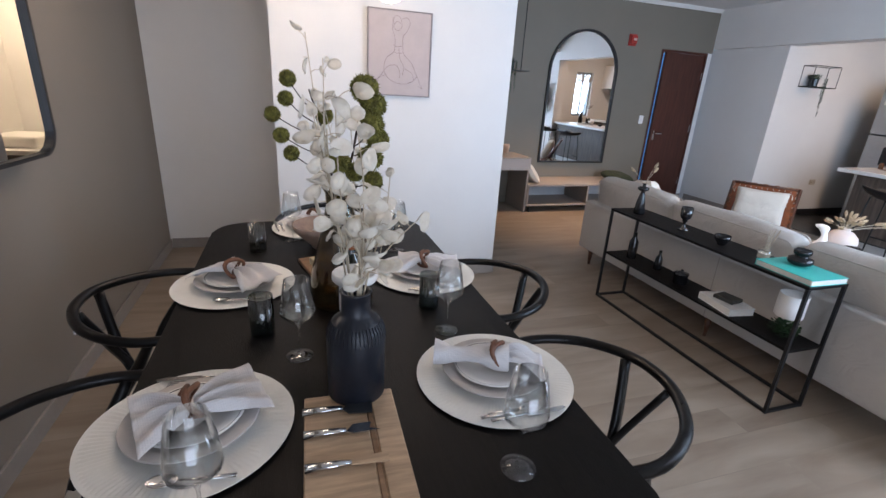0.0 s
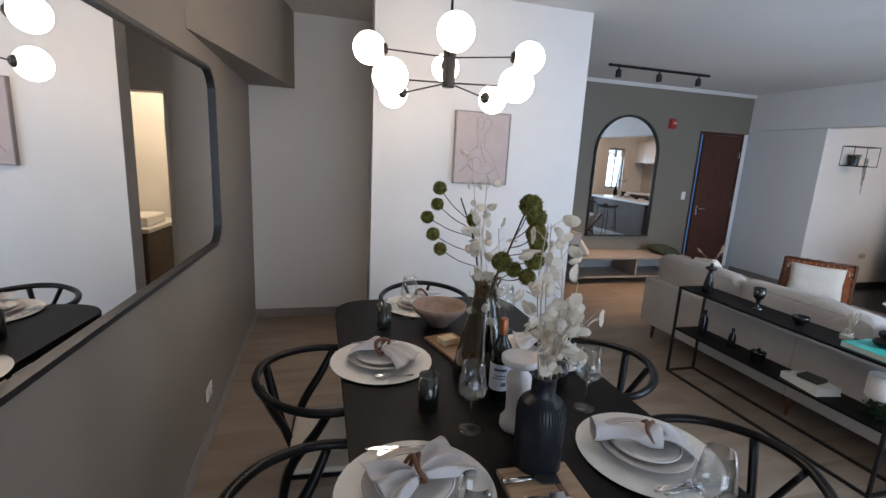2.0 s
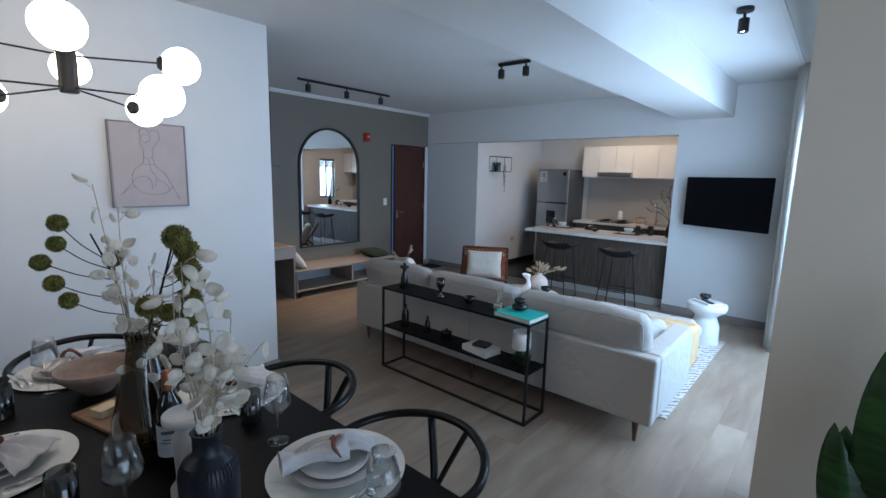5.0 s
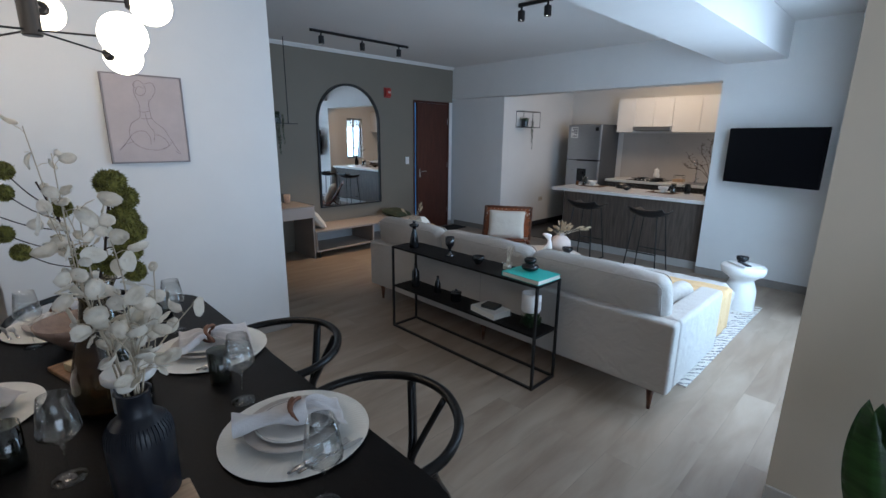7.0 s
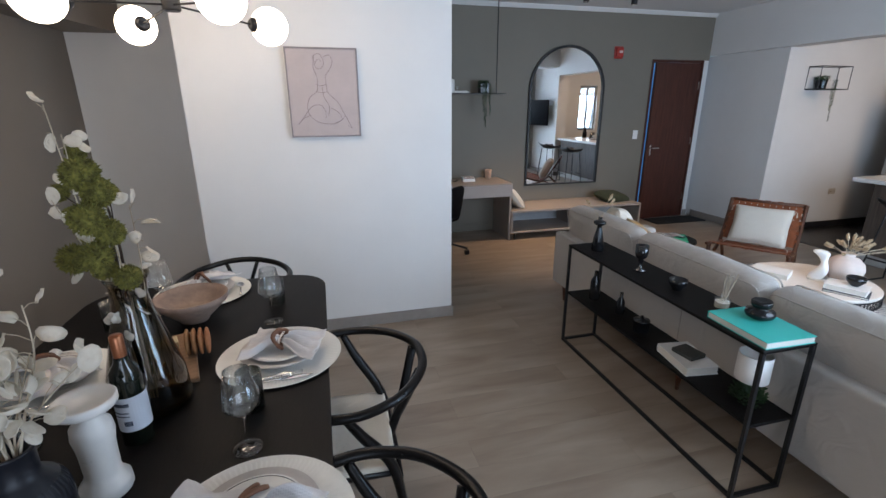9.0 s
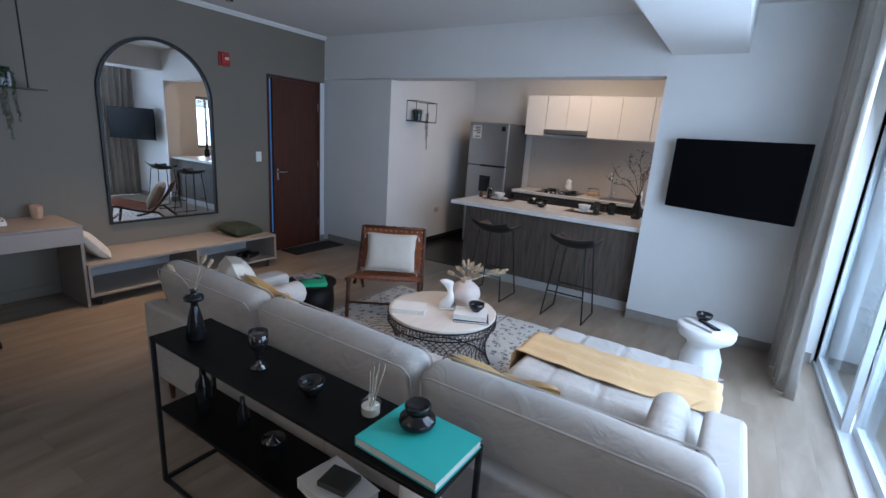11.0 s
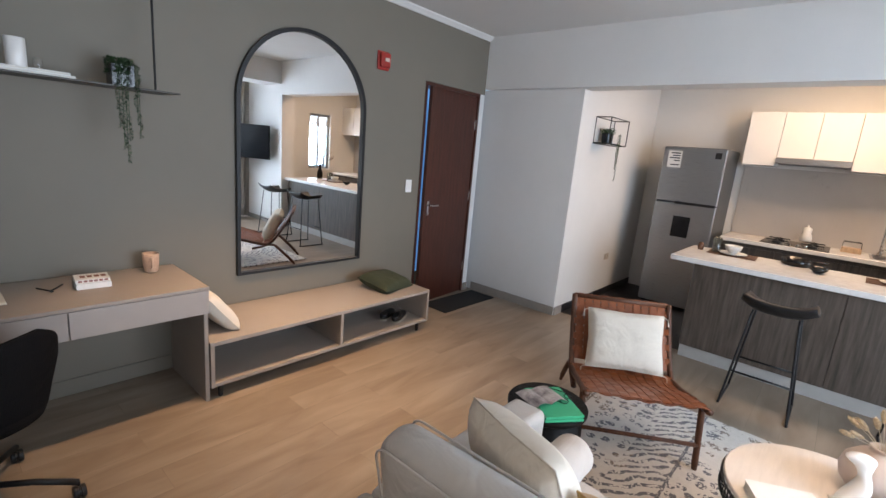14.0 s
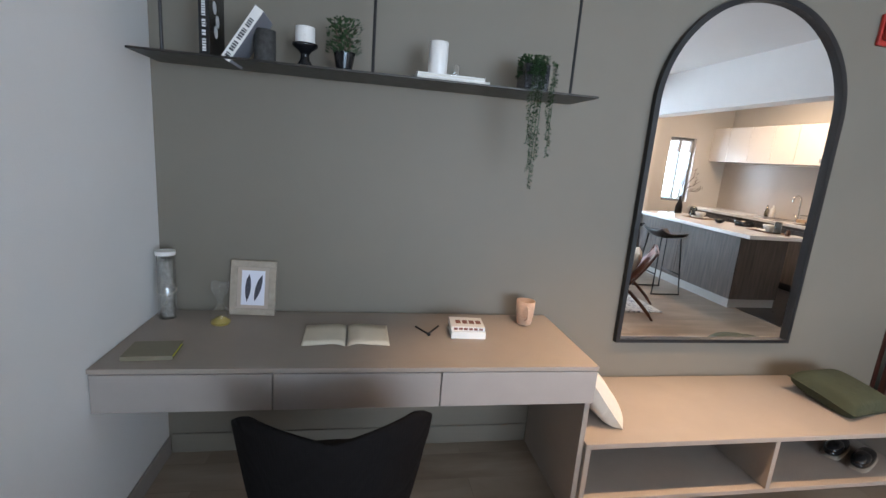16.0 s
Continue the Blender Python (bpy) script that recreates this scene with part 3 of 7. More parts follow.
for i, (x, y, kind, a) in enumerate(SETTINGS):
    tw = 6 * i - 10
    side = 1 if x > 1.5 else -1
    items = [(ch_, x, y, TABLE_Z, tw), (gp, x, y + 0.015, TABLE_Z + 0.0065, tw), (sp, x, y + 0.018, TABLE_Z + 0.0165, tw)]
    if i == 4:
        items[1] = (gp, x, y, TABLE_Z + 0.0065, tw)
    u = (0, -1) if i == 4 else (side, 0)
    # cutlery lies across, at both sides of the plates
    def at(dx, dy):
        return (x - u[0] * dx - u[1] * dy, y + u[0] * dy - u[1] * dx) if i != 4 else (x + dy, y - dx)
    rz = 90 if i != 4 else 0
    spts = [("spoon", 0.02, 0.172 * -side if i != 4 else 0.17, rz), ("fork", 0.0, -0.165 if i != 4 else -0.165, rz), ("knife", 0.0, -0.188 if i != 4 else -0.19, rz)]
    for s, bx, by, r in spts:
        px, py = at(bx, by)
        items.append((cut[s], px, py, TABLE_Z + 0.010, r + (180 if side > 0 else 0) + tw * 0.6))
    for src, px, py, pz, r in items:
        m = pose(px, py, pz, 0, 0, r)
        if i == 0:
            src.matrix_basis = m
        else:
            copy_thing(src, m)
    nk = napkin(kind, i)
    nk.matrix_basis = pose(x, y + 0.01, TABLE_Z + 0.030, 0, 0, a)

wg = wine_glass()
wg.matrix_basis = pose(1.655, 1.10, TABLE_Z)
for x, y in ((1.23, 1.665), (1.685, 1.72), (1.685, 2.545), (1.22, 2.78), (1.06, 1.12)):
    copy_thing(wg, pose(x, y, TABLE_Z))
tb = tumbler()
tb.matrix_basis = pose(1.125, 1.83, TABLE_Z)
for x, y in ((1.675, 1.91), (1.685, 2.745), (1.07, 2.64), (0.93, 1.02)):
    copy_thing(tb, pose(x, y, TABLE_Z))


# serving board with three cheese knives
b = thing("serving_board", "pale and dark wood serving board on the dining table", "serving board", (1.335, 1.245, TABLE_Z), -2)
part("light_side", box(-0.105, 0.035, -0.17, 0.17, 0, 0.018, 0.003), BOARD, b)
part("dark_strip", box(0.0355, 0.048, -0.17, 0.17, 0, 0.0175, 0.002), BOARD_D, b, "dark wood inlay strip")
part("light_edge", box(0.0485, 0.105, -0.17, 0.17, 0, 0.018, 0.003), BOARD, b)
DARKSTEEL = mat("grey_steel_blade", (0.10, 0.105, 0.115), 0.3, 0.9, 0.05, 20)
for k, (y, kind) in enumerate(((0.115, "spade"), (0.035, "fork"), (-0.065, "block"))):
    c = thing("cheese_knife", "short cheese knife with a brushed steel handle lying on a board", "knife", (1.335, 1.245 + y, TABLE_Z + 0.018), -2, "cheese knives on the board")
    part("handle", tube([(-0.105, 0, 0.008), (-0.05, 0, 0.0085), (-0.015, 0, 0.007)], 0.010, 8, flat=0.6, radii=[0.0115, 0.009, 0.007]), CHROME, c, smooth=True)
    shape = {"spade": [(-0.015, -0.006), (-0.002, -0.022), (0.05, -0.028), (0.055, 0.022), (-0.002, 0.018)],
             "fork": [(-0.015, -0.005), (0.0, -0.014), (0.058, -0.012), (0.035, -0.004), (0.04, 0.014), (0.0, 0.014)],
             "block": [(-0.015, -0.007), (0.06, -0.012), (0.06, 0.012), (-0.015, 0.01)]}[kind]
    part("blade", prism(shape, 0.006, 0.009), DARKSTEEL if kind == "spade" else (BOARD if kind == "block" else CHROME), c)

b2 = thing("serving_board", "two small dark wood serving boards beside the bowl", "serving board", (1.36, 2.30, TABLE_Z), 15)
part("board", box(-0.08, 0.08, -0.20, 0.17, 0, 0.018, 0.003), BOARD_D, b2)
ck = thing("cheese_block", "pale cheese wedge on a dark board", "food", (1.33, 2.36, TABLE_Z + 0.018), 20)
part("cheese", box(-0.04, 0.04, -0.03, 0.03, 0, 0.03, 0.004, 2), mat("cheese", (0.62, 0.52, 0.33), 0.6, 0, 0.05, 20), ck)
for k in range(4):
    c = thing("bread_slice", "toasted brown bread slice leaning on the board", "food", (1.42 + 0.022 * k, 2.30, TABLE_Z + 0.018), 10, "bread slices on the board")
    part("slice", moved(blob(0.009, 0.045, 0.045, 3, 12, 8), Matrix.Translation((0, 0, 0.045))), mat("toast" + str(k), (0.34 + 0.03 * k, 0.17, 0.07), 0.8, 0, 0.2, 30), c, smooth=True)

# bowl
bw = thing("serving_bowl", "wide pinkish-brown stoneware bowl on the dining table", "bowl", (1.36, 2.66, TABLE_Z))
part("body", lathe([(0, 0), (0.055, 0), (0.06, 0.012), (0.135, 0.085), (0.142, 0.112), (0.136, 0.113), (0.128, 0.088), (0.05, 0.022), (0, 0.018)], 40),
     mat("brown_stoneware", (0.33, 0.235, 0.185), 0.6, 0, 0.15, 22, 0.2, 120), bw, smooth=True)

# tall smoked vase with billy-button branches
VX, VY = 1.38, 2.02
v = thing("glass_vase", "tall olive-brown smoked glass vase with a flared lip", "vase", (VX, VY, TABLE_Z))
part("body", lathe([(0, 0.0), (0.10, 0.0), (0.112, 0.02), (0.10, 0.12), (0.055, 0.30), (0.045, 0.36), (0.048, 0.395), (0.060, 0.42), (0.057, 0.421),
                    (0.044, 0.396), (0.041, 0.36), (0.051, 0.30), (0.096, 0.12), (0.107, 0.022), (0.095, 0.012), (0, 0.012)], 40), BROWN_GLASS, v, smooth=True)
POM = mat("olive_green_pompon", (0.235, 0.215, 0.045), 0.95, 0, 0.35, 60)
STEM = mat("dark_brown_stem", (0.05, 0.03, 0.022), 0.7, 0, 0.2, 30)
def papery(name, color):
    """Thin papery pods: diffuse, partly translucent, a little see-through."""
    m = bpy.data.materials.new(name)
    m.use_nodes = True
    n, lk = m.node_tree.nodes, m.node_tree.links
    n.remove(n["Principled BSDF"])
    d, t, c, a, b = n.new("ShaderNodeBsdfDiffuse"), n.new("ShaderNodeBsdfTranslucent"), n.new("ShaderNodeBsdfTransparent"), n.new("ShaderNodeMixShader"), n.new("ShaderNodeMixShader")
    ns, rp, oi, tc = n.new("ShaderNodeTexNoise"), n.new("ShaderNodeValToRGB"), n.new("ShaderNodeObjectInfo"), n.new("ShaderNodeTexCoord")
    ns.inputs["Scale"].default_value = 90
    lk.new(tc.outputs["Object"], ns.inputs["Vector"])
    rp.color_ramp.elements[0].color = (color[0] * 0.82, color[1] * 0.78, color[2] * 0.70, 1)
    rp.color_ramp.elements[1].color = (*color, 1)
    ad = n.new("ShaderNodeMath")
    ad.operation = "MULTIPLY_ADD"
    ad.inputs[1].default_value = 0.5
    lk.new(oi.outputs["Random"], ad.inputs[0])
    lk.new(ns.outputs["Fac"], ad.inputs[2])
    lk.new(ad.outputs[0], rp.inputs["Fac"])
    lk.new(rp.outputs[0], d.inputs["Color"])
    lk.new(rp.outputs[0], t.inputs["Color"])
    a.inputs["Fac"].default_value = 0.42
    b.inputs["Fac"].default_value = 0.18
    lk.new(d.outputs[0], a.inputs[1])
    lk.new(t.outputs[0], a.inputs[2])
    lk.new(a.outputs[0], b.inputs[1])
    lk.new(c.outputs[0], b.inputs[2])
    lk.new(b.outputs[0], n["Material Output"].inputs["Surface"])
    return m


PETAL = papery("dried_lunaria_petal", (0.92, 0.88, 0.80))
BONE = mat("pale_dry_stem", (0.58, 0.50, 0.38), 0.7, 0, 0.15, 30)


def pompon(r, seed):
    rnd = random.Random(seed)
    bm = bmesh.new()
    bmesh.ops.create_icosphere(bm, subdivisions=3, radius=r * 0.86)
    for vv in bm.verts:
        vv.co *= rnd.uniform(0.88, 1.0)
    n = 210
    for k in range(n):
        z = 1 - 2 * (k + 0.5) / n
        a = k * 2.39996 + rnd.uniform(-0.2, 0.2)
        d = Vector((math.sqrt(1 - z * z) * math.cos(a), math.sqrt(1 - z * z) * math.sin(a), z))
        t = d.orthogonal().normalized() * (r * 0.10)
        w = d.cross(t)
        tip = bm.verts.new(d * r * rnd.uniform(0.96, 1.12))
        vs = [bm.verts.new(d * r * 0.82 + t * math.cos(q) + w * math.sin(q)) for q in (0, 2.09, 4.19)]
        for i in range(3):
            bm.faces.new((vs[i], vs[(i + 1) % 3], tip))
    return bm


def branch(name, label, main, balls, base, seed):
    br = thing(name, label, "dried branch", base, group="dried branches in the glass vase")
    B = Vector(base)
    pts = spline([Vector(p) - B for p in main], 6)
    rods = [tube(pts, 0.0042, 6, radii=[0.0052 - 0.0025 * k / (len(pts) - 1) for k in range(len(pts))])]
    for (x, y, z, r) in balls:
        q = Vector((x, y, z)) - B
        low = min(range(len(pts)), key=lambda i: (pts[i] - (q * 0.55 + Vector((0, 0, q.z * 0.30)))).length)
        s = pts[low]
        rods.append(tube(spline([s, (s + q) / 2 + Vector((0, 0, -0.012)), q], 4), 0.0018, 5))
    part("stems", join(*rods), STEM, br, smooth=True)
    for k, (x, y, z, r) in enumerate(balls):
        part("pompon", moved(pompon(r, seed + k), Matrix.Translation(Vector((x, y, z)) - B)), POM, br, "olive green fuzzy round seed head")


branch("billy_button_branch", "dark branch with olive-green round seed heads", [(VX, VY, 0.79), (1.365, 2.06, 1.10), (1.35, 2.10, 1.28), (1.30, 2.16, 1.46)],
       [(1.235, 2.25, 1.49, 0.030), (1.225, 2.24, 1.425, 0.028), (1.18, 2.22, 1.373, 0.028), (1.205, 2.21, 1.305, 0.029), (1.235, 2.20, 1.245, 0.029), (1.345, 2.12, 1.38, 0.03)], (VX, VY, 0.765), 1)
branch("billy_button_branch", "dark branch with larger olive-green round seed heads", [(VX + 0.01, VY, 0.79), (1.385, 1.98, 1.12), (1.41, 1.92, 1.28), (1.43, 1.83, 1.46)],
       [(1.43, 1.80, 1.475, 0.040), (1.455, 1.80, 1.435, 0.036), (1.44, 1.76, 1.385, 0.038), (1.465, 1.79, 1.345, 0.033), (1.44, 1.76, 1.30, 0.036), (1.36, 1.84, 1.275, 0.037),
        (1.41, 1.85, 1.245, 0.030), (1.46, 1.84, 1.22, 0.032)], (VX + 0.012, VY, 0.765), 20)


def petal_mesh(rnd, lo, hi):
    r = rnd.uniform(lo, hi)
    bend = rnd.uniform(-0.5, 0.5)
    def f(u, w):
        a = 2 * math.pi * u
        x, y = r * w * math.cos(a), r * 1.35 * w * math.sin(a)
        return (x, y + r * 1.2, bend * (x * x + y * y) / r + 0.0015 * math.sin(5 * a) * w)
    return sheet(f, 12, 2, 0.0006, True)


PETALS = []
rnd = random.Random(5)
for k in range(8):
    bm = petal_mesh(rnd, 0.011, 0.019)
    me = bpy.data.meshes.new("petal")
    bm.to_mesh(me)
    bm.free()
    me.materials.append(PETAL)
    me.polygons.foreach_set("use_smooth", [True] * len(me.polygons))
    PETALS.append(me)


def lunaria(base, top, n, seed, label="pale dried stem with papery white seed pods"):
    rnd = random.Random(seed)
    st = thing("lunaria_stem", label, "dried flower", base, group="dried lunaria stems in the vases")
    B, T = Vector(base), Vector(top)
    d = T - B
    side = Vector((rnd.uniform(-1, 1), rnd.uniform(-1, 1), 0)) * 0.05
    pts = spline([Vector((0, 0, 0)), d * 0.35 + side * 0.3 - Vector((d.x, d.y, 0)) * 0.15, d * 0.7 + side * 0.4 - Vector((d.x, d.y, 0)) * 0.08, d], 8)
    rods = [tube(pts, 0.0018, 5, radii=[0.0026 - 0.0014 * k / (len(pts) - 1) for k in range(len(pts))])]
    seeds = []
    for k in range(n):
        f = 0.34 + 0.66 * (k + rnd.random()) / n
        i = min(len(pts) - 1, int(f * (len(pts) - 1)))
        a = rnd.uniform(0, 6.28)
        l = rnd.uniform(0.015, 0.045) * (1.25 - 0.6 * f)
        q = pts[i] + Vector((math.cos(a) * l, math.sin(a) * l, rnd.uniform(0.0, 0.03)))
        rods.append(tube([pts[i], (pts[i] + q) / 2 + Vector((0, 0, 0.004)), q], 0.0009, 4))
        seeds.append((q, a))
    part("stem", join(*rods), BONE, st, smooth=True)
    for q, a in seeds:
        o = new("seed_pod", rnd.choice(PETALS))
        o.parent = st
        o.matrix_basis = Matrix.Translation(q) @ Euler((rnd.uniform(-1.5, 1.5), rnd.uniform(-1.5, 1.5), a - 1.57)).to_matrix().to_4x4()


for k, (x, y, z) in enumerate(((1.29, 2.02, 1.62), (1.335, 1.97, 1.55), (1.34, 2.06, 1.42), (1.30, 1.93, 1.40), (1.42, 2.04, 1.36))):
    lunaria((VX + 0.008 * (k - 2), VY - 0.01, 0.775), (x, y, z), 10, 50 + k)

# dark blue-black bottle vase with a thick bunch of pods
BX, BY = 1.362, 1.44
v = thing("bottle_vase", "matt blue-black bottle vase with a ribbed shoulder", "vase", (BX, BY, TABLE_Z))
NAVY = mat("blue_black_glaze", (0.009, 0.011, 0.018), 0.42, 0, 0.2, 14, 0.15, 90)
part("body", lathe([(0, 0), (0.064, 0), (0.068, 0.006), (0.070, 0.17), (0.066, 0.195), (0.056, 0.214), (0.040, 0.228), (0.034, 0.238), (0.034, 0.283), (0.038, 0.288), (0.030, 0.288), (0.029, 0.235), (0, 0.232)], 48), NAVY, v, smooth=True)
rb = []
for k in range(44):
    a = 2 * math.pi * k / 44
    rb.append(tube([(0.069 * math.cos(a), 0.069 * math.sin(a), 0.172), (0.0665 * math.cos(a), 0.0665 * math.sin(a), 0.194), (0.057 * math.cos(a), 0.057 * math.sin(a), 0.2135)], 0.0016, 4))
part("rib_band", join(*rb), NAVY, v, "raised ribs round the shoulder")
rnd = random.Random(9)
for k in range(10):
    x = BX + 0.05 + rnd.uniform(-0.12, 0.13)
    y = BY - 0.04 + rnd.uniform(-0.09, 0.09)
    z = rnd.uniform(1.18, 1.5)
    lunaria((BX + rnd.uniform(-0.014, 0.014), BY + rnd.uniform(-0.014, 0.014), TABLE_Z + 0.235), (x, y, z), 9, 100 + k)

# wine bottle
w = thing("wine_bottle", "dark green glass wine bottle with a copper capsule and white label", "bottle", (1.395, 1.845, TABLE_Z))
part("glass", lathe([(0, 0.004), (0.03, 0), (0.037, 0.004), (0.0375, 0.19), (0.033, 0.215), (0.018, 0.24), (0.0148, 0.26), (0.0148, 0.305), (0, 0.305)], 32), mat("dark_bottle_glass", (0.006, 0.009, 0.006), 0.06, 0, 0, coat=0.5), w, smooth=True)
part("capsule", lathe([(0.0155, 0.235), (0.0158, 0.31), (0.014, 0.314), (0, 0.314)], 24), mat("copper_foil", (0.42, 0.16, 0.075), 0.3, 0.7, 0.1, 40), w, "copper coloured foil capsule", smooth=True)
part("label", lathe([(0.0378, 0.05), (0.0381, 0.05), (0.0381, 0.15), (0.0378, 0.15)], 32), mat("paper_label", (0.62, 0.66, 0.74), 0.7, 0, 0.03, 20), w, "white paper label")
bars = []
for k, (z, hh, n0, n1) in enumerate(((0.125, 0.010, -6, 6), (0.105, 0.004, -5, 5), (0.095, 0.003, -7, 5), (0.068, 0.014, 1, 6))):
    for i in range(n0, n1):
        a = radians(-90 + i * 6 - 20)
        bars.append(moved(box(-0.0016, 0.0016, -0.0003, 0.0003, z, z + hh), Matrix.Translation((0.0384 * math.cos(a), 0.0384 * math.sin(a), 0)) @ Matrix.Rotation(a + 1.5708, 4, "Z")))
part("print", join(*bars), mat("label_ink", (0.05, 0.06, 0.1), 0.7, 0, 0), w, "small unreadable label print")

# white ceramic pedestal candle holder
w = thing("pedestal_candle_holder", "white ceramic pedestal candle holder with a wide plate", "candle holder", (1.385, 1.655, TABLE_Z))
part("body", lathe([(0, 0), (0.05, 0), (0.053, 0.006), (0.052, 0.03), (0.040, 0.045), (0.036, 0.06), (0.038, 0.13), (0.043, 0.16), (0.040, 0.185), (0.024, 0.205), (0.024, 0.222), (0.058, 0.228), (0.062, 0.234),
                    (0.062, 0.248), (0.058, 0.252), (0.050, 0.240), (0, 0.238)], 36), WHITE_CER, w, smooth=True)

# the dining group stands nearer the wall and closer together
for ob in set(scene.objects) - before_dining:
    if ob.parent is None:
        chair = ob.name.startswith("dining_chair")
        ob.location.x -= 0.10 if not chair else 0.17 if ob.location.x > 1.5 else 0.08
        ob.location.y = 1.47 + 0.93 * (ob.location.y - 1.38)
        if ob.location.z < 0.5:
            ob.scale.z = DINING_H
        else:
            ob.location.z += TABLE_Z * (DINING_H - 1)

# globe chandelier
HX, HY = 1.31, 2.90
c = thing("chandelier", "black eight-arm chandelier with lit opal glass globes", "chandelier", (HX, HY, 0))
part("hub", lathe([(0, 1.995), (0.030, 1.995), (0.034, 2.00), (0.034, 2.17), (0.030, 2.175), (0, 2.175)], 28), BLACK_METAL, c, smooth=False)
part("rod", tube([(0, 0, 2.175), (0, 0, CEILING - 0.015)], 0.007, 8), BLACK_METAL, c)
part("canopy", lathe([(0, CEILING - 0.03), (0.055, CEILING - 0.03), (0.06, CEILING - 0.024), (0.06, CEILING - 0.001), (0, CEILING - 0.001)], 28), BLACK_METAL, c)
for z, start in ((2.145, 258), (2.015, 215)):
    for k in range(4):
        a = radians(start + 90 * k)
        dx, dy = math.cos(a), math.sin(a)
        zt = z + (0.02 if z > 2.1 else -0.03)
        arm = part("arm", tube([(dx * 0.03, dy * 0.03, z), (dx * 0.325, dy * 0.325, zt)], 0.0042, 6), BLACK_METAL, c)
        cup = lathe([(0, 0), (0.020, 0.0), (0.031, 0.012), (0.033, 0.026), (0.024, 0.028), (0, 0.028)], 20)
        part("cup", moved(cup, Matrix.Translation((dx * 0.320, dy * 0.320, zt)) @ Vector((dx, dy, 0)).to_track_quat("Z", "Y").to_matrix().to_4x4()), BLACK_METAL, c)
        g = bmesh.new()
        bmesh.ops.create_uvsphere(g, u_segments=28, v_segments=16, radius=0.082)
        part("globe", moved(g, Matrix.Translation((dx * 0.415, dy * 0.415, zt))), GLOBE, c, "lit opal glass globe", smooth=True)

# line-drawing canvas
a = thing("line_art_canvas", "pinkish-grey canvas print with a fine abstract line drawing", "wall art", (1.883, 3.95, 1.714))
part("canvas", box(-0.216, 0.216, -0.032, -0.001, -0.268, 0.268, 0.003), mat("pink_grey_canvas", (0.47, 0.405, 0.39), 0.85, 0, 0.04, 10, 0.3, 500), a)
part("frame", join(box(-0.224, -0.2165, -0.036, -0.001, -0.276, 0.276), box(0.2165, 0.224, -0.036, -0.001, -0.276, 0.276),
                   box(-0.2165, 0.2165, -0.036, -0.001, 0.2685, 0.276), box(-0.2165, 0.2165, -0.036, -0.001, -0.276, -0.2685)), mat("grey_thin_frame", (0.27, 0.24, 0.24), 0.5, 0, 0.05, 20), a, "thin grey frame")
INK = mat("drawing_line", (0.24, 0.19, 0.20), 0.8, 0, 0)
LINES = [[(-0.04, 0.20), (-0.06, 0.23), (-0.03, 0.26), (0.0, 0.24), (0.01, 0.19), (-0.02, 0.16), (-0.05, 0.18), (-0.03, 0.22), (0.0, 0.21)],
         [(0.01, 0.24), (0.05, 0.25), (0.07, 0.21), (0.05, 0.16), (0.02, 0.12), (0.02, 0.06), (0.03, 0.0), (0.09, -0.06), (0.13, -0.14), (0.16, -0.20), (0.18, -0.24), (0.15, -0.22)],
         [(-0.05, 0.24), (-0.06, 0.17), (-0.04, 0.11), (-0.04, 0.05), (-0.05, 0.01), (-0.10, -0.03), (-0.12, -0.10), (-0.10, -0.16), (-0.04, -0.20), (0.04, -0.21), (0.10, -0.19), (0.14, -0.15)],
         [(-0.05, 0.06), (-0.02, 0.05), (0.02, 0.06)], [(-0.05, 0.015), (-0.02, 0.005), (0.03, 0.01)], [(-0.01, 0.04), (0.0, -0.03), (0.03, -0.09), (0.02, -0.15)],
         [(-0.19, -0.21), (-0.14, -0.15), (-0.09, -0.09), (-0.03, -0.08), (0.0, -0.12), (0.0, -0.17)], [(-0.19, -0.21), (-0.15, -0.17), (-0.10, -0.15)],
         [(0.04, -0.10), (0.09, -0.13), (0.11, -0.18), (0.07, -0.20)]]
part("line_drawing", join(*[tube([(0.93 * x, -0.0325, 0.92 * z) for x, z in [(p.x, p.y) for p in spline([(q[0], q[1], 0) for q in L], 5)]], 0.0014, 4) for L in LINES]), INK, a, "fine dark line drawing")


# rounded mirror on the taupe wall
def mirror_frame(outline, w, d, wall_axis):
    """Frame of an outline in the wall's plane; returns rim and glass."""
    n = len(outline)
    rim = bmesh.new()
    cx, cz = sum(p[0] for p in outline) / n, sum(p[1] for p in outline) / n
    rows = []
    for i, (x, z) in enumerate(outline):
        t = Vector((outline[(i + 1) % n][0] - outline[i - 1][0], outline[(i + 1) % n][1] - outline[i - 1][1])).normalized()
        nx, nz = t.y, -t.x
        if nx * (x - cx) + nz * (z - cz) < 0:
            nx, nz = -nx, -nz
        rows.append([rim.verts.new((x, 0, z)), rim.verts.new((x, -d, z)), rim.verts.new((x - nx * w, -d, z - nz * w)), rim.verts.new((x - nx * w, -0.004, z - nz * w))])
    for i in range(n):
        a, b = rows[i], rows[(i + 1) % n]
        for k in range(4):
            rim.faces.new((a[k], a[(k + 1) % 4], b[(k + 1) % 4], b[k]))
    glass = bmesh.new()
    inner = [glass.verts.new((r[2].co.x, -0.009, r[2].co.z)) for r in rows]
    glass.faces.new(inner)
    return rim, glass


w = thing("dining_mirror", "large wall mirror in a thin black frame with rounded corners", "mirror", (0.102, 2.05, 1.57), 87)
rim, gl = mirror_frame(rounded(-0.93, 0.93, -0.42, 0.42, 0.11), 0.016, 0.026, "x")
part("frame", rim, BLACK_METAL, w)
part("glass", gl, MIRROR, w, "clear mirror glass")


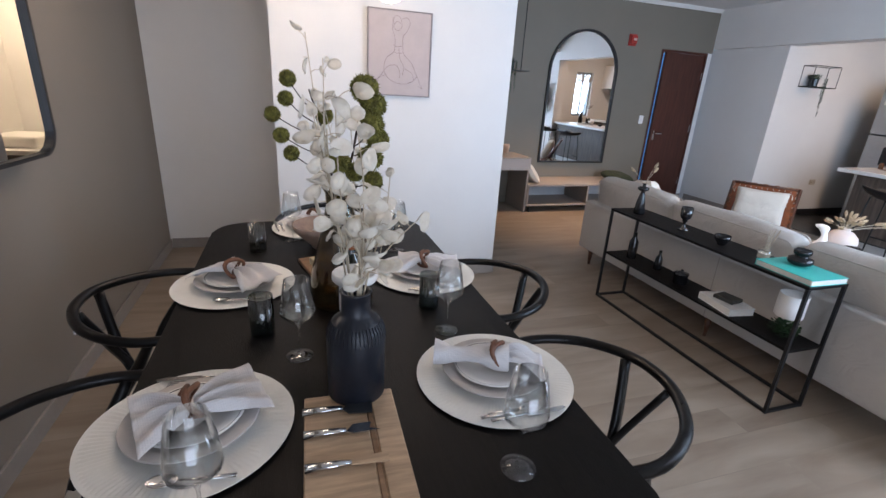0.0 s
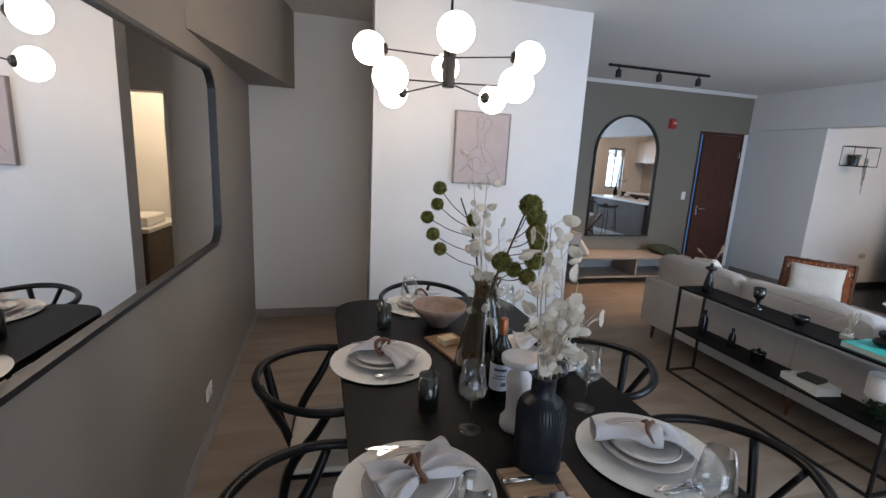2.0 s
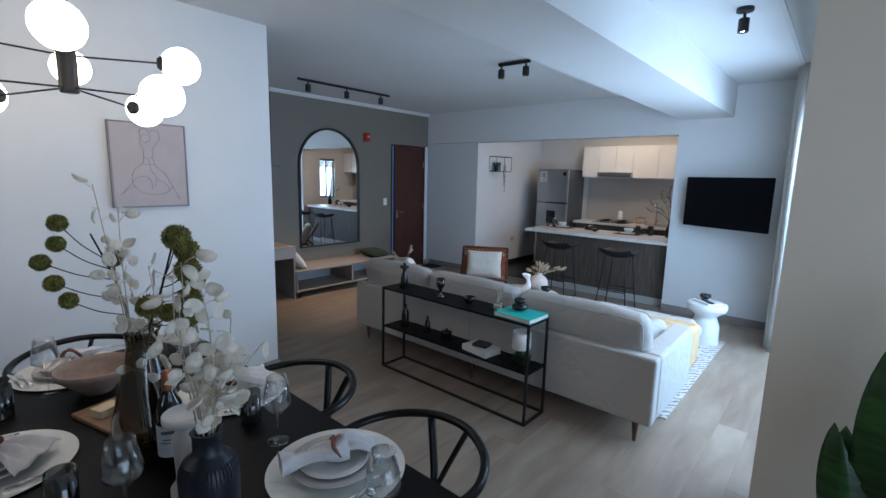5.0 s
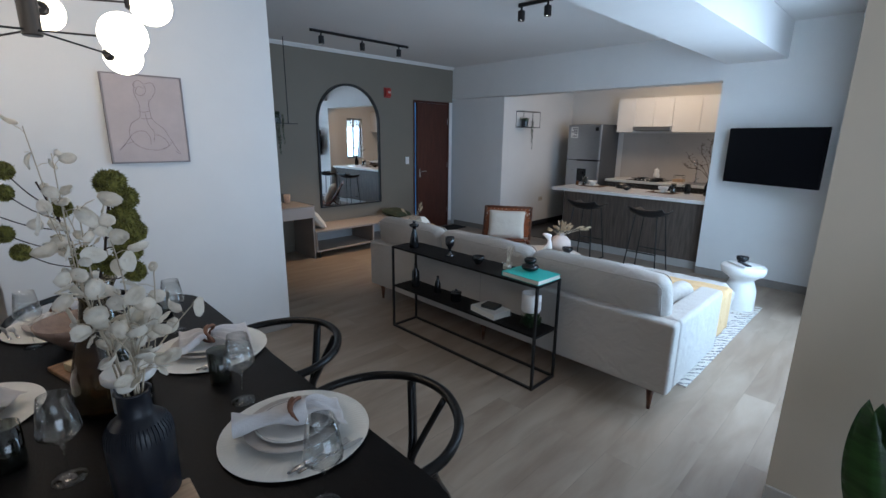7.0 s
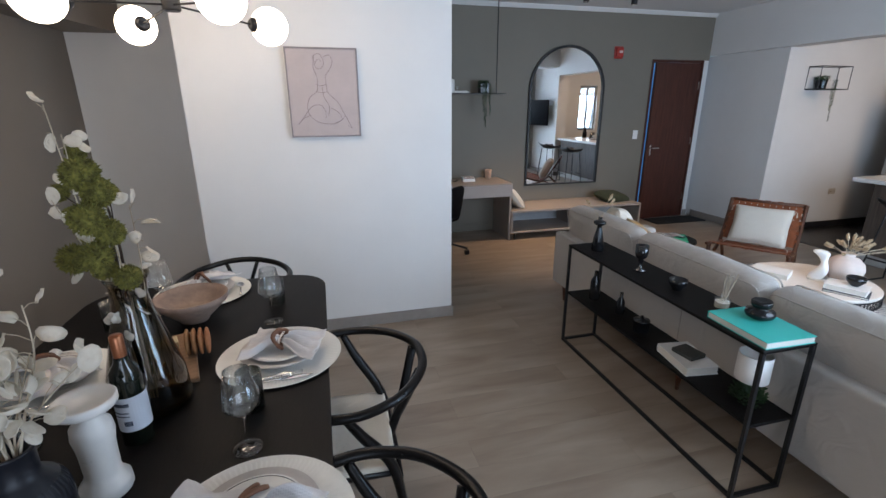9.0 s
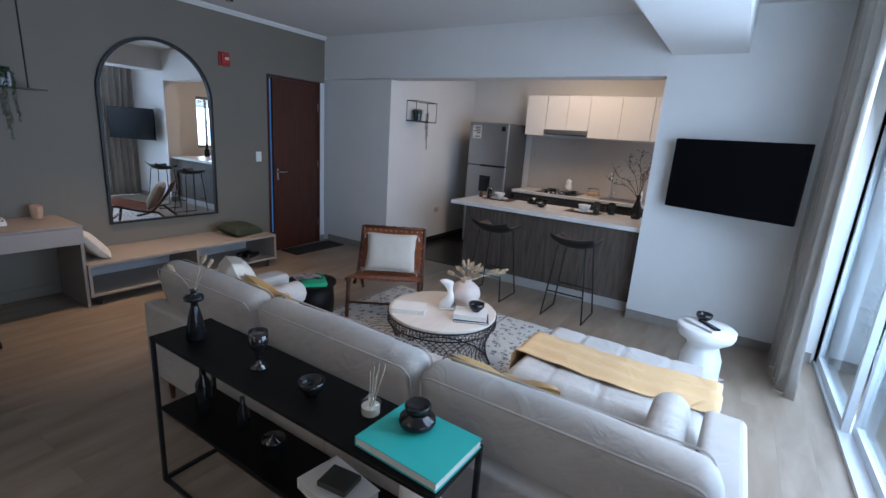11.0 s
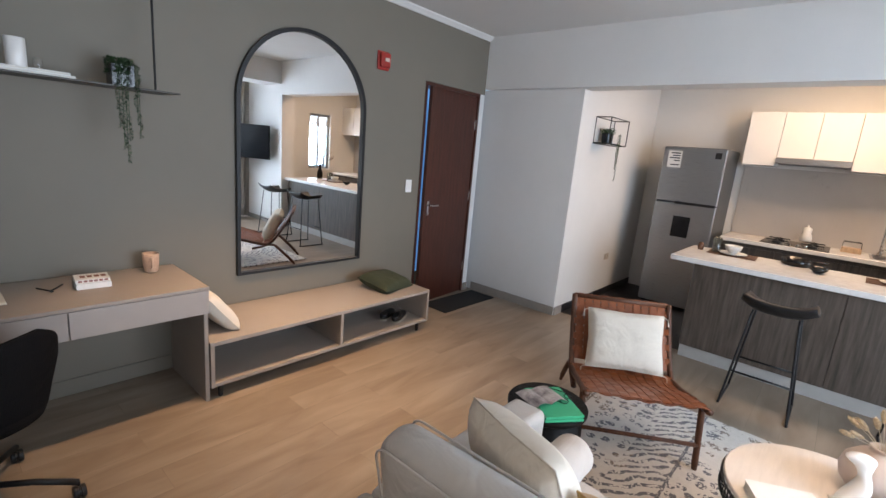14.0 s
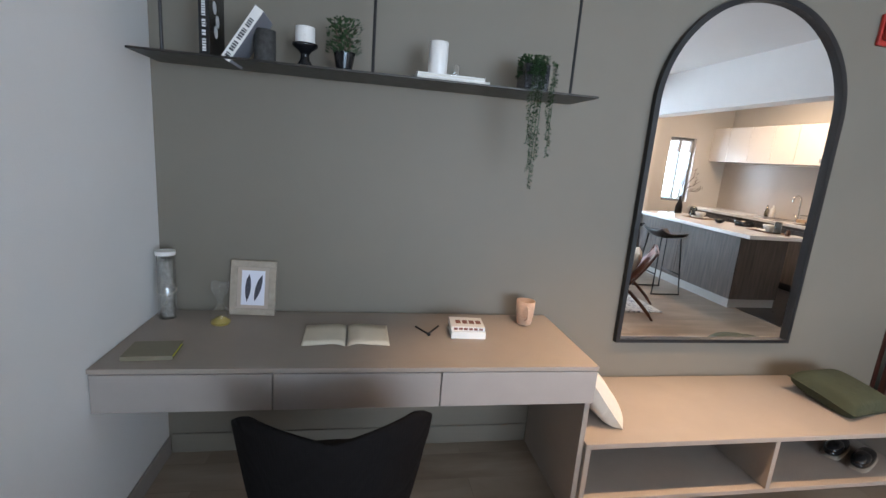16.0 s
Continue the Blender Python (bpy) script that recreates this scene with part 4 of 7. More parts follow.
def wall_plate(name, label, m, kind="switch", material=None):
    s = thing(name, label, "socket" if kind == "socket" else "switch")
    s.matrix_basis = m
    if kind == "socket":
        part("plate", box(-0.058, 0.058, -0.010, -0.001, -0.038, 0.038, 0.003), material or WHITE_GLOSS, s)
        for dx in (-0.028, 0.028):
            part("insert", join(box(dx - 0.015, dx + 0.015, -0.013, -0.0102, -0.018, 0.018, 0.002)), material or WHITE_GLOSS, s)
            part("holes", join(box(dx - 0.007, dx - 0.004, -0.0142, -0.0132, -0.006, 0.006), box(dx + 0.004, dx + 0.007, -0.0142, -0.0132, -0.006, 0.006)), BLACK_METAL, s)
    else:
        part("plate", box(-0.038, 0.038, -0.010, -0.001, -0.060, 0.060, 0.003), WHITE_GLOSS, s)
        part("rocker", box(-0.014, 0.014, -0.014, -0.0102, -0.03, 0.03, 0.002), WHITE_GLOSS, s)
    return s


wall_plate("light_switch", "white light switch on the taupe wall", pose(0.05, 3.15, 1.20, 0, 0, 90))
wall_plate("wall_socket", "white double socket low on the taupe wall", pose(0.05, 3.06, 0.28, 0, 0, 90), "socket")
wall_plate("light_switch", "white light switch beside the entrance door", pose(6.14, G_Y, 1.23))

# large banana-leaf plant by the pillar
pl = thing("banana_plant", "large dark green banana-leaf plant in a dark pot", "plant", (3.03, 0.05, 0))
part("pot", lathe([(0, 0), (0.14, 0), (0.17, 0.02), (0.19, 0.34), (0.175, 0.34), (0.165, 0.30), (0, 0.30)], 32), BLACK_CER, pl, "dark round plant pot", smooth=True)
LEAF = mat("banana_leaf", (0.035, 0.10, 0.022), 0.35, 0, 0.3, 6, 0.3, 40, stretch=(1, 1, 6))
LEAVES = [((2.99, 0.01, 0.34), (2.97, 0.07, 1.16), 0.125), ((3.00, 0.10, 0.24), (2.98, 0.20, 0.80), 0.085), ((2.96, -0.04, 0.34), (2.90, -0.07, 0.93), 0.11),
          ((3.06, -0.10, 0.34), (3.10, -0.24, 1.35), 0.14), ((3.10, -0.14, 0.34), (3.16, -0.42, 1.10), 0.13), ((3.02, -0.16, 0.34), (2.93, -0.40, 0.95), 0.12)]
STALK = mat("leaf_stalk", (0.07, 0.14, 0.04), 0.5, 0, 0.1, 20)
for b0, b1_, wd in LEAVES:
    A, B_ = Vector(b0) - Vector((3.03, -0.08, 0)), Vector(b1_) - Vector((3.03, -0.08, 0))
    root = Vector((A.x * 0.3, A.y * 0.3, 0.30))
    part("stalk", tube(spline([root, A, A.lerp(B_, 0.3)], 4), 0.008, 6), STALK, pl, "green leaf stalk", smooth=True)
    def f(u, v, A=A, B_=B_, wd=wd):
        w_ = wd * math.sin(math.pi * (0.04 + 0.94 * u)) ** 0.6
        q = (v - 0.5) * 2
        c_ = A.lerp(B_, u) + Vector((-0.05 * math.sin(math.pi * u), 0, 0))
        return c_ + Vector((0.035 * abs(q) + 0.004 * math.sin(u * 70) * abs(q), w_ * q, 0.02 * abs(q)))
    part("leaf", sheet(f, 30, 8, 0.0015), LEAF, pl, "broad ribbed green leaf", smooth=True)

# ---- living room ----
def cushion(name, label, w, h, t, material, seam=True, group="", category="cushion", seed=1, dents=0.0, tassels=False):
    """A pillow standing in its xz plane, w wide, h high, t thick."""
    c = thing(name, label, category, group=group)
    rnd = random.Random(seed)
    ph = [rnd.uniform(0, 6.28) for _ in range(5)]
    def side(s):
        def f(u, v):
            x, z = (u - 0.5) * 2, (v - 0.5) * 2
            pinch = 1 - 0.05 * (1 - abs(x)) * abs(z) ** 8 - 0.05 * (1 - abs(z)) * abs(x) ** 8
            th = t / 2 * (max(0, (1 - x ** 4) * (1 - z ** 4))) ** 0.42
            wr = 0.006 * math.sin(7 * x + 5 * z + ph[0]) * math.sin(4 * z - 6 * x + ph[1]) * (1 - x * x) * (1 - z * z) * (3 if dents else 0.5)
            d = dents * math.exp(-((x * 1.8) ** 2)) * max(0, z) ** 2
            return (x * w / 2 * pinch, s * (th + wr), z * h / 2 * pinch - d * h * 0.18 + h / 2)
        return f
    part("cover", join(sheet(side(-1), 22, 22), sheet(side(1), 22, 22)), material, c, smooth=True)
    if seam:
        edge = []
        f = side(0)
        for u in [k / 14 for k in range(15)]:
            edge.append(f(u, 0))
        for u in [k / 14 for k in range(1, 15)]:
            edge.append(f(1, u))
        for u in [k / 14 for k in range(13, -1, -1)]:
            edge.append(f(u, 1))
        for u in [k / 14 for k in range(13, 0, -1)]:
            edge.append(f(0, u))
        part("piping", tube(edge, 0.0035, 5, cyclic=True), material, c, smooth=True)
    if tassels:
        for x in (-1, 1):
            for z in (0, 1):
                bs = []
                for k in range(9):
                    a = rnd.uniform(-0.5, 0.5)
                    bs.append(tube([(x * w * 0.49, 0, h * z * 0.98 + 0.005), (x * (w * 0.49 + 0.03), 0.006 * a, h * z * 0.98 - 0.01), (x * (w * 0.49 + 0.035 + 0.012 * a), 0.012 * a, h * z * 0.98 - 0.055)], 0.002, 4))
                part("tassel", join(*bs), CREAM, c, "cream cotton tassel")
    return c


SX = 3.73


def soft_box(x0, x1, y0, y1, z0, z1, r=0.04, puff=0.0, n=10):
    """An upholstered block with rounded edges and a slight belly."""
    bm = box(x0, x1, y0, y1, z0, z1, r, 4)
    if puff:
        cx, cy, cz = (x0 + x1) / 2, (y0 + y1) / 2, (z0 + z1) / 2
        bmesh.ops.subdivide_edges(bm, edges=[e for e in bm.edges if e.calc_length() > 0.2], cuts=n, use_grid_fill=True)
        hx, hy, hz = (x1 - x0) / 2, (y1 - y0) / 2, (z1 - z0) / 2
        for v in bm.verts:
            u, w, t = (v.co.x - cx) / hx, (v.co.y - cy) / hy, (v.co.z - cz) / hz
            k = noise.noise(v.co * 4) * 0.35 + 1
            v.co += Vector((u * puff * k * (1 - w * w) * (1 - t * t), w * puff * k * (1 - u * u) * (1 - t * t), t * puff * k * (1 - u * u) * (1 - w * w)))
    return bm


def tufted(x0, x1, y0, y1, z0, z1, nx, ny):
    """Seat pad with button dimples and pleats."""
    def f(u, v):
        x, y = x0 + (x1 - x0) * u, y0 + (y1 - y0) * v
        gx, gy = u * nx, v * ny
        fx, fy = abs((gx % 1.0) - 0.5) * 2, abs((gy % 1.0) - 0.5) * 2
        px, py = min(gx % 1.0, 1 - gx % 1.0), min(gy % 1.0, 1 - gy % 1.0)
        edge = min(1, 14 * min(u, 1 - u)) ** 0.4 * min(1, 14 * min(v, 1 - v)) ** 0.4
        inner_x = 0.5 < gx < nx - 0.5
        inner_y = 0.5 < gy < ny - 0.5
        pleat = 0.010 * math.exp(-(px / 0.045) ** 2) * (1 if inner_x else 0.3) + 0.010 * math.exp(-(py / 0.045) ** 2) * (1 if inner_y else 0.3)
        button = 0.024 * math.exp(-((px / 0.10) ** 2 + (py / 0.10) ** 2)) if inner_x and inner_y else 0
        w = 0.004 * noise.noise(Vector((x * 6, y * 6, 0)))
        return (x, y, z0 + (z1 - z0) * edge - (pleat + button) * edge + w)
    top = sheet(f, nx * 14, ny * 14)
    return top


s = thing("sofa", "pale beige-grey fabric corner sofa with tapered dark wood feet", "sofa")
part("back_panel", soft_box(SX, SX + 0.10, 1.16, 4.11, 0.15, 0.60, 0.02), SOFA, s)
part("seat_base", soft_box(SX + 0.102, 4.60, 1.33, 3.95, 0.15, 0.30, 0.02), SOFA, s)
part("arm", soft_box(SX + 0.102, 4.66, 1.16, 1.315, 0.15, 0.60, 0.03), SOFA, s)
part("arm", soft_box(SX + 0.102, 4.64, 3.955, 4.11, 0.15, 0.60, 0.03), SOFA, s)
part("seat_pad", join(tufted(SX + 0.11, 4.61, 1.32, 3.95, 0.31, 0.445, 3, 9), soft_box(SX + 0.11, 4.60, 1.322, 3.948, 0.302, 0.37, 0.02)), SOFA, s, "button-tufted seat pad", smooth=True)
for y0, y1, k in ((1.27, 2.21, 1), (2.235, 3.16, 2), (3.185, 4.05, 3)):
    bm = soft_box(-0.074, 0.074, -(y1 - y0) / 2, (y1 - y0) / 2, 0, 0.40, 0.058, 0.03, 12)
    m = Matrix.Translation((3.935, (y0 + y1) / 2, 0.44)) @ Matrix.Rotation(radians(-12), 4, "Y")
    bc = part("back_cushion", moved(bm, m), SOFA, s, "plump back cushion with piped edges", smooth=True)
    for sx in (-0.070, 0.070):
        pts = [(sx, y, z) for y, z in [(p[0], p[1]) for p in rounded(-(y1 - y0) / 2 + 0.01, (y1 - y0) / 2 - 0.01, 0.01, 0.39, 0.05, 5)]]
        part("piping", moved(tube(pts, 0.004, 5, cyclic=True), m), SOFA, bc)
for x, y in ((SX + 0.06, 1.27), (SX + 0.06, 3.98), (4.55, 1.27), (4.55, 3.98), (SX + 0.06, 2.62)):
    part("foot", moved(lathe([(0, 0), (0.011, 0), (0.024, 0.15), (0, 0.15)], 14), Matrix.Translation((x, y, 0))), WALNUT, s, "tapered dark wood foot", smooth=True)
# rear seam: thin darker strip, the shadow in the crease given as colour
part("rear_seam", join(box(SX - 0.002, SX - 0.0005, 2.615, 2.619, 0.16, 0.585)), mat("painted_seam_shadow", (0.30, 0.28, 0.26), 0.9, 0, 0), s)

ot = thing("chaise_ottoman", "pale grey tufted ottoman joined to the sofa, with a mustard throw", "ottoman")
part("base", soft_box(4.665, 5.50, 1.27, 2.27, 0.12, 0.30, 0.03), SOFA, ot)
part("tufted_top", join(tufted(4.665, 5.51, 1.26, 2.28, 0.30, 0.435, 3, 4), soft_box(4.667, 5.508, 1.262, 2.278, 0.302, 0.37, 0.02)), SOFA, ot, "button-tufted top", smooth=True)
for x, y in ((4.72, 1.33), (4.72, 2.21), (5.44, 1.33), (5.44, 2.21)):
    part("foot", moved(lathe([(0, 0), (0.011, 0), (0.022, 0.12), (0, 0.12)], 12), Matrix.Translation((x, y, 0))), WALNUT, ot, smooth=True)

th = thing("throw_blanket", "mustard yellow throw laid across the grey ottoman", "blanket")
def throwf(u, v):
    t = v * 1.68 - 0.30
    if t < 0:
        y, z = 2.296, 0.44 + t * 0.9
    elif t > 1.04:
        y, z = 1.246, 0.44 - (t - 1.04)
    else:
        y, z = 2.29 - t, 0.451
    x = 4.86 + 0.36 * u + 0.10 * v * 0.5 + 0.02 * math.sin(v * 9)
    z += 0.006 * math.sin(u * 17 + v * 5) * (1 if 0 < t < 1.04 else 0.2) + 0.003 * math.sin(v * 40)
    if t < 0 or t > 1.04:
        y += (0.004 * math.sin(u * 11 + 2) + 0.006) * (1 if t < 0 else -1)
    return (x, y, max(z, 0.10))
part("cloth", sheet(throwf, 30, 60, 0.004), THROW, th, smooth=True)

c = cushion("cushion", "cream linen scatter cushion leaning in the sofa corner", 0.46, 0.44, 0.19, CREAM, seed=3)
c.matrix_basis = pose(4.18, 3.68, 0.435, -20, 9, 62)
c = cushion("cushion", "mustard satin scatter cushion leaning on the sofa back", 0.44, 0.42, 0.13, MUSTARD, seed=4, dents=1.0)
c.matrix_basis = pose(4.15, 3.32, 0.44, -24, 0, 80)
c = cushion("cushion", "mustard satin scatter cushion leaning on the sofa back", 0.44, 0.42, 0.13, MUSTARD, seed=6, dents=1.0)
c.matrix_basis = pose(4.17, 1.98, 0.44, -26, 0, 92)
b = thing("bolster", "pale grey round bolster cushion at the sofa arm", "cushion", (4.40, 3.80, 0.515))
part("cover", moved(lathe([(0, -0.2), (0.06, -0.2), (0.078, -0.18), (0.08, 0), (0.078, 0.18), (0.06, 0.2), (0, 0.2)], 24), Matrix.Rotation(radians(90), 4, "Y")), SOFA, b, smooth=True)
b = thing("bolster", "pale grey round bolster cushion at the near sofa arm", "cushion", (4.52, 1.44, 0.515))
part("cover", moved(lathe([(0, -0.2), (0.06, -0.2), (0.078, -0.18), (0.08, 0), (0.078, 0.18), (0.06, 0.2), (0, 0.2)], 24), Matrix.Rotation(radians(90), 4, "Y")), SOFA, b, smooth=True)


# console behind the sofa
def bar(p, q, w):
    return box(min(p[0], q[0]) - w, max(p[0], q[0]) + w, min(p[1], q[1]) - w, max(p[1], q[1]) + w, min(p[2], q[2]) - w, max(p[2], q[2]) + w)


cs = thing("console_table", "slim black metal console table with two shelves behind the sofa", "console table")
X0, X1, Y0, Y1, W = 3.43, 3.685, 1.89, 3.345, 0.008
before_console = set(scene.objects)
for x in (X0, X1):
    for y in (Y0, Y1):
        part("post", bar((x, y, 0.008), (x, y, 0.70), W), BLACK_METAL, cs)
    part("floor_rail", bar((x, Y0 + 0.017, 0.009), (x, Y1 - 0.017, 0.009), W), BLACK_METAL, cs)
for y in (Y0, Y1):
    part("floor_rail", bar((X0 + 0.017, y, 0.009), (X1 - 0.017, y, 0.009), W), BLACK_METAL, cs)
part("top", box(X0 - 0.009, X1 + 0.009, Y0 - 0.009, Y1 + 0.009, 0.709, 0.724, 0.002), BLACK_WOOD, cs)
part("shelf", box(X0 + 0.01, X1 - 0.01, Y0 - 0.006, Y1 + 0.006, 0.362, 0.377, 0.002), BLACK_WOOD, cs)
CT = 0.7245


def book(name, label, w, d, h, cover, m, pages=None, open_side=1, group="", spine=None):
    b_ = thing(name, label, "book", group=group)
    t = 0.0022
    part("cover", join(box(-w / 2, w / 2, -d / 2, d / 2, 0, t), box(-w / 2, w / 2, -d / 2, d / 2, h - t, h), box(-w / 2, w / 2, -d / 2, -d / 2 + t, t, h - t)), cover, b_)
    part("page_block", box(-w / 2 + 0.004, w / 2 - 0.004, -d / 2 + t, d / 2 - 0.004, t, h - t), pages or PAPER, b_, "cream page block")
    b_.matrix_basis = m
    return b_


PAPER = mat("book_pages", (0.72, 0.69, 0.62), 0.85, 0, 0.1, 40, stretch=(1, 1, 30))
TURQ = mat("turquoise_cover", (0.05, 0.46, 0.40), 0.45, 0, 0.04, 10)
GREEN_C = mat("bright_green_cover", (0.03, 0.36, 0.18), 0.45, 0, 0.04, 10)
WHITE_C = mat("white_book_cover", (0.74, 0.73, 0.70), 0.5, 0, 0.03, 10)
DARK_C = mat("dark_slate_cover", (0.03, 0.033, 0.045), 0.45, 0, 0.1, 20)
BEIGE_C = mat("beige_cover", (0.40, 0.34, 0.27), 0.55, 0, 0.12, 30)


def shape(name, label, cat, prof, material, loc, seg=28, group="", pname="body"):
    t_ = thing(name, label, cat, loc, group=group)
    part(pname, lathe(prof, seg), material, t_, smooth=True)
    return t_


v = shape("bud_vase", "slim black bud vase with a flat collar on the console", "vase",
          [(0, 0), (0.036, 0), (0.040, 0.01), (0.030, 0.09), (0.016, 0.15), (0.013, 0.165), (0.038, 0.178), (0.040, 0.190), (0.036, 0.196), (0.012, 0.200), (0.011, 0.216), (0.016, 0.222), (0.011, 0.223), (0.008, 0.20), (0, 0.19)], BLACK_CER, (3.535, 3.10, CT))
BUNNY = mat("bunny_tail_grass", (0.56, 0.44, 0.29), 0.9, 0, 0.25, 80)


def fluffy(r, l, seed, n=120):
    rnd_ = random.Random(seed)
    bm = blob(r * 0.75, r * 0.75, l / 2, 2.1, 10, 8)
    for k in range(n):
        z = 1 - 2 * (k + 0.5) / n
        a = k * 2.39996
        d = Vector((math.sqrt(1 - z * z) * math.cos(a), math.sqrt(1 - z * z) * math.sin(a), z * 0.6 + 0.5)).normalized()
        p0 = Vector((r * 0.7 * math.sqrt(1 - z * z) * math.cos(a), r * 0.7 * math.sqrt(1 - z * z) * math.sin(a), z * l / 2))
        s_ = d.orthogonal().normalized() * r * 0.12
        q = bm.verts.new(p0 + d * r * rnd_.uniform(0.4, 0.75))
        bm.faces.new((bm.verts.new(p0 + s_), bm.verts.new(p0 - s_), q))
    return bm


def dry_stem(name, label, base, tip, r, l, seed, group=""):
    g = thing(name, label, "dried flower", base, group=group)
    B, T = Vector(base), Vector(tip)
    d = T - B
    part("stem", tube(spline([Vector(), d * 0.5 - Vector((d.x, d.y, 0)) * 0.12, d], 5), 0.0013, 5), BONE, g, smooth=True)
    e = (d + Vector((d.x, d.y, 0)) * 0.4).normalized()
    m_ = Matrix.Translation(d + e * l * 0.35) @ e.to_track_quat("Z", "Y").to_matrix().to_4x4()
    part("head", moved(fluffy(r, l, seed), m_), BUNNY, g, "fluffy cream seed head", smooth=False)
    return g


for k, tip in enumerate(((3.505, 3.19, 1.02), (3.56, 3.06, 1.07), (3.60, 3.10, 1.03))):
    dry_stem("bunny_tail_stem", "dried cream bunny-tail grass stem in a black vase", (3.535, 3.10, CT + 0.20), tip, 0.010, 0.045, k, "grass stems in the bud vase")

g = thing("goblet_candle_holder", "black glass goblet candle holder on the console", "candle holder", (3.555, 2.70, CT))
part("holder", lathe([(0, 0), (0.036, 0), (0.038, 0.006), (0.012, 0.016), (0.010, 0.05), (0.018, 0.06), (0.014, 0.068), (0.03, 0.08), (0.036, 0.10), (0.036, 0.15), (0.033, 0.15), (0.033, 0.10), (0, 0.09)], 28), mat("dark_glass", (0.010, 0.009, 0.010), 0.05, 0, 0, coat=0.6), g, smooth=True)
part("candle", lathe([(0, 0.10), (0.028, 0.10), (0.028, 0.135), (0, 0.135)], 20), mat("grey_brown_wax", (0.16, 0.12, 0.11), 0.6, 0, 0.05, 20), g, "grey-brown candle")
shape("black_bowl", "small glossy black bowl on the console", "bowl", [(0, 0), (0.02, 0), (0.026, 0.012), (0.043, 0.035), (0.046, 0.058), (0.042, 0.058), (0.038, 0.036), (0, 0.02)], BLACK_CER, (3.55, 2.40, CT))
g = thing("reed_diffuser", "clear glass reed diffuser with pale reeds on the console", "diffuser", (3.60, 2.17, CT))


part("jar", lathe([(0, 0), (0.032, 0), (0.034, 0.004), (0.034, 0.042), (0.028, 0.048), (0.012, 0.05), (0.012, 0.065), (0.010, 0.065), (0.010, 0.048), (0, 0.048)], 24), THIN, g, smooth=True)
part("oil", lathe([(0, 0.003), (0.031, 0.003), (0.031, 0.028), (0, 0.028)], 24), mat("pale_oil", (0.6, 0.55, 0.45), 0.1, 0, 0), g)
part("reeds", join(*[tube([(0.004 * math.cos(k), 0.004 * math.sin(k), 0.01), (0.012 + 0.035 * math.cos(k * 1.1 + 0.5), 0.02 * math.sin(k * 1.3) - 0.02, 0.165)], 0.0016, 5) for k in range(7)]), BONE, g, "pale wooden reeds")
bk = book("coffee_table_book", "large turquoise hardback book lying on the console", 0.24, 0.30, 0.030, TURQ, pose(3.565, 1.945, CT, 0, 0, 178))
shape("ridged_pot", "squat black ridged pot standing on a turquoise book", "pot",
      [(0, 0), (0.030, 0), (0.052, 0.012), (0.058, 0.024), (0.055, 0.038), (0.032, 0.048), (0.030, 0.054), (0.040, 0.062), (0.041, 0.078), (0.036, 0.084), (0.030, 0.078), (0, 0.07)], BLACK_CER, (3.60, 1.98, CT + 0.0305))
ST = 0.3775
shape("black_bottle", "tall matt black bottle on the console shelf", "bottle", [(0, 0), (0.032, 0), (0.034, 0.01), (0.032, 0.13), (0.014, 0.165), (0.013, 0.20), (0, 0.20)], BLACK_CER, (3.55, 3.10, ST))
shape("black_bottle", "small matt black bottle on the console shelf", "bottle", [(0, 0), (0.026, 0), (0.028, 0.01), (0.024, 0.08), (0.010, 0.11), (0.010, 0.14), (0, 0.14)], BLACK_CER, (3.58, 2.86, ST))
shape("black_jar", "small black lidded jar on the console shelf", "jar", [(0, 0), (0.04, 0), (0.043, 0.01), (0.043, 0.06), (0.046, 0.062), (0.046, 0.072), (0.01, 0.08), (0.008, 0.095), (0, 0.096)], BLACK_CER, (3.55, 2.62, ST))
book("hardback_book", "pale grey hardback book lying on the console shelf", 0.17, 0.25, 0.042, WHITE_C, pose(3.555, 2.27, ST, 0, 0, 172))
c = thing("coaster_box", "dark square box lying on a pale book", "box", (3.56, 2.27, ST + 0.0425), 8)
part("body", box(-0.05, 0.05, -0.06, 0.06, 0, 0.022, 0.003), mat("dark_olive_box", (0.05, 0.05, 0.042), 0.5, 0, 0.2, 20), c)
pp = thing("potted_plant", "white ceramic pot with dark green foliage on the console shelf", "plant", (3.575, 1.935, ST))
part("pot", lathe([(0, 0), (0.062, 0), (0.066, 0.006), (0.066, 0.125), (0.061, 0.125), (0.060, 0.11), (0, 0.108)], 32), WHITE_CER, pp, "white ceramic pot", smooth=True)
FOL = mat("dark_green_foliage", (0.035, 0.085, 0.028), 0.6, 0, 0.3, 40)


def tuft(n, r, h, seed, leaf=0.014, spread=1.0):
    rnd_ = random.Random(seed)
    bms = bmesh.new()
    for k in range(n):
        a, q = rnd_.uniform(0, 6.28), rnd_.random() ** 0.5
        p = Vector((r * q * math.cos(a) * spread, r * q * math.sin(a) * spread, h * rnd_.random()))
        d = Vector((math.cos(a) * 0.8, math.sin(a) * 0.8, rnd_.uniform(0.1, 1.2))).normalized()
        s_ = d.cross(Vector((0, 0, 1))).normalized() * leaf * 0.35
        v0, v1, v2, v3 = (bms.verts.new(p), bms.verts.new(p + d * leaf * 0.5 + s_), bms.verts.new(p + d * leaf), bms.verts.new(p + d * leaf * 0.5 - s_ + Vector((0, 0, leaf * 0.15))))
        bms.faces.new((v0, v1, v2))
        bms.faces.new((v0, v2, v3))
    return bms


part("foliage", tuft(420, 0.06, 0.06, 3, 0.02), FOL, pp, "small dark green leaves", )
pp.children[1].location = (0, 0, 0.11)


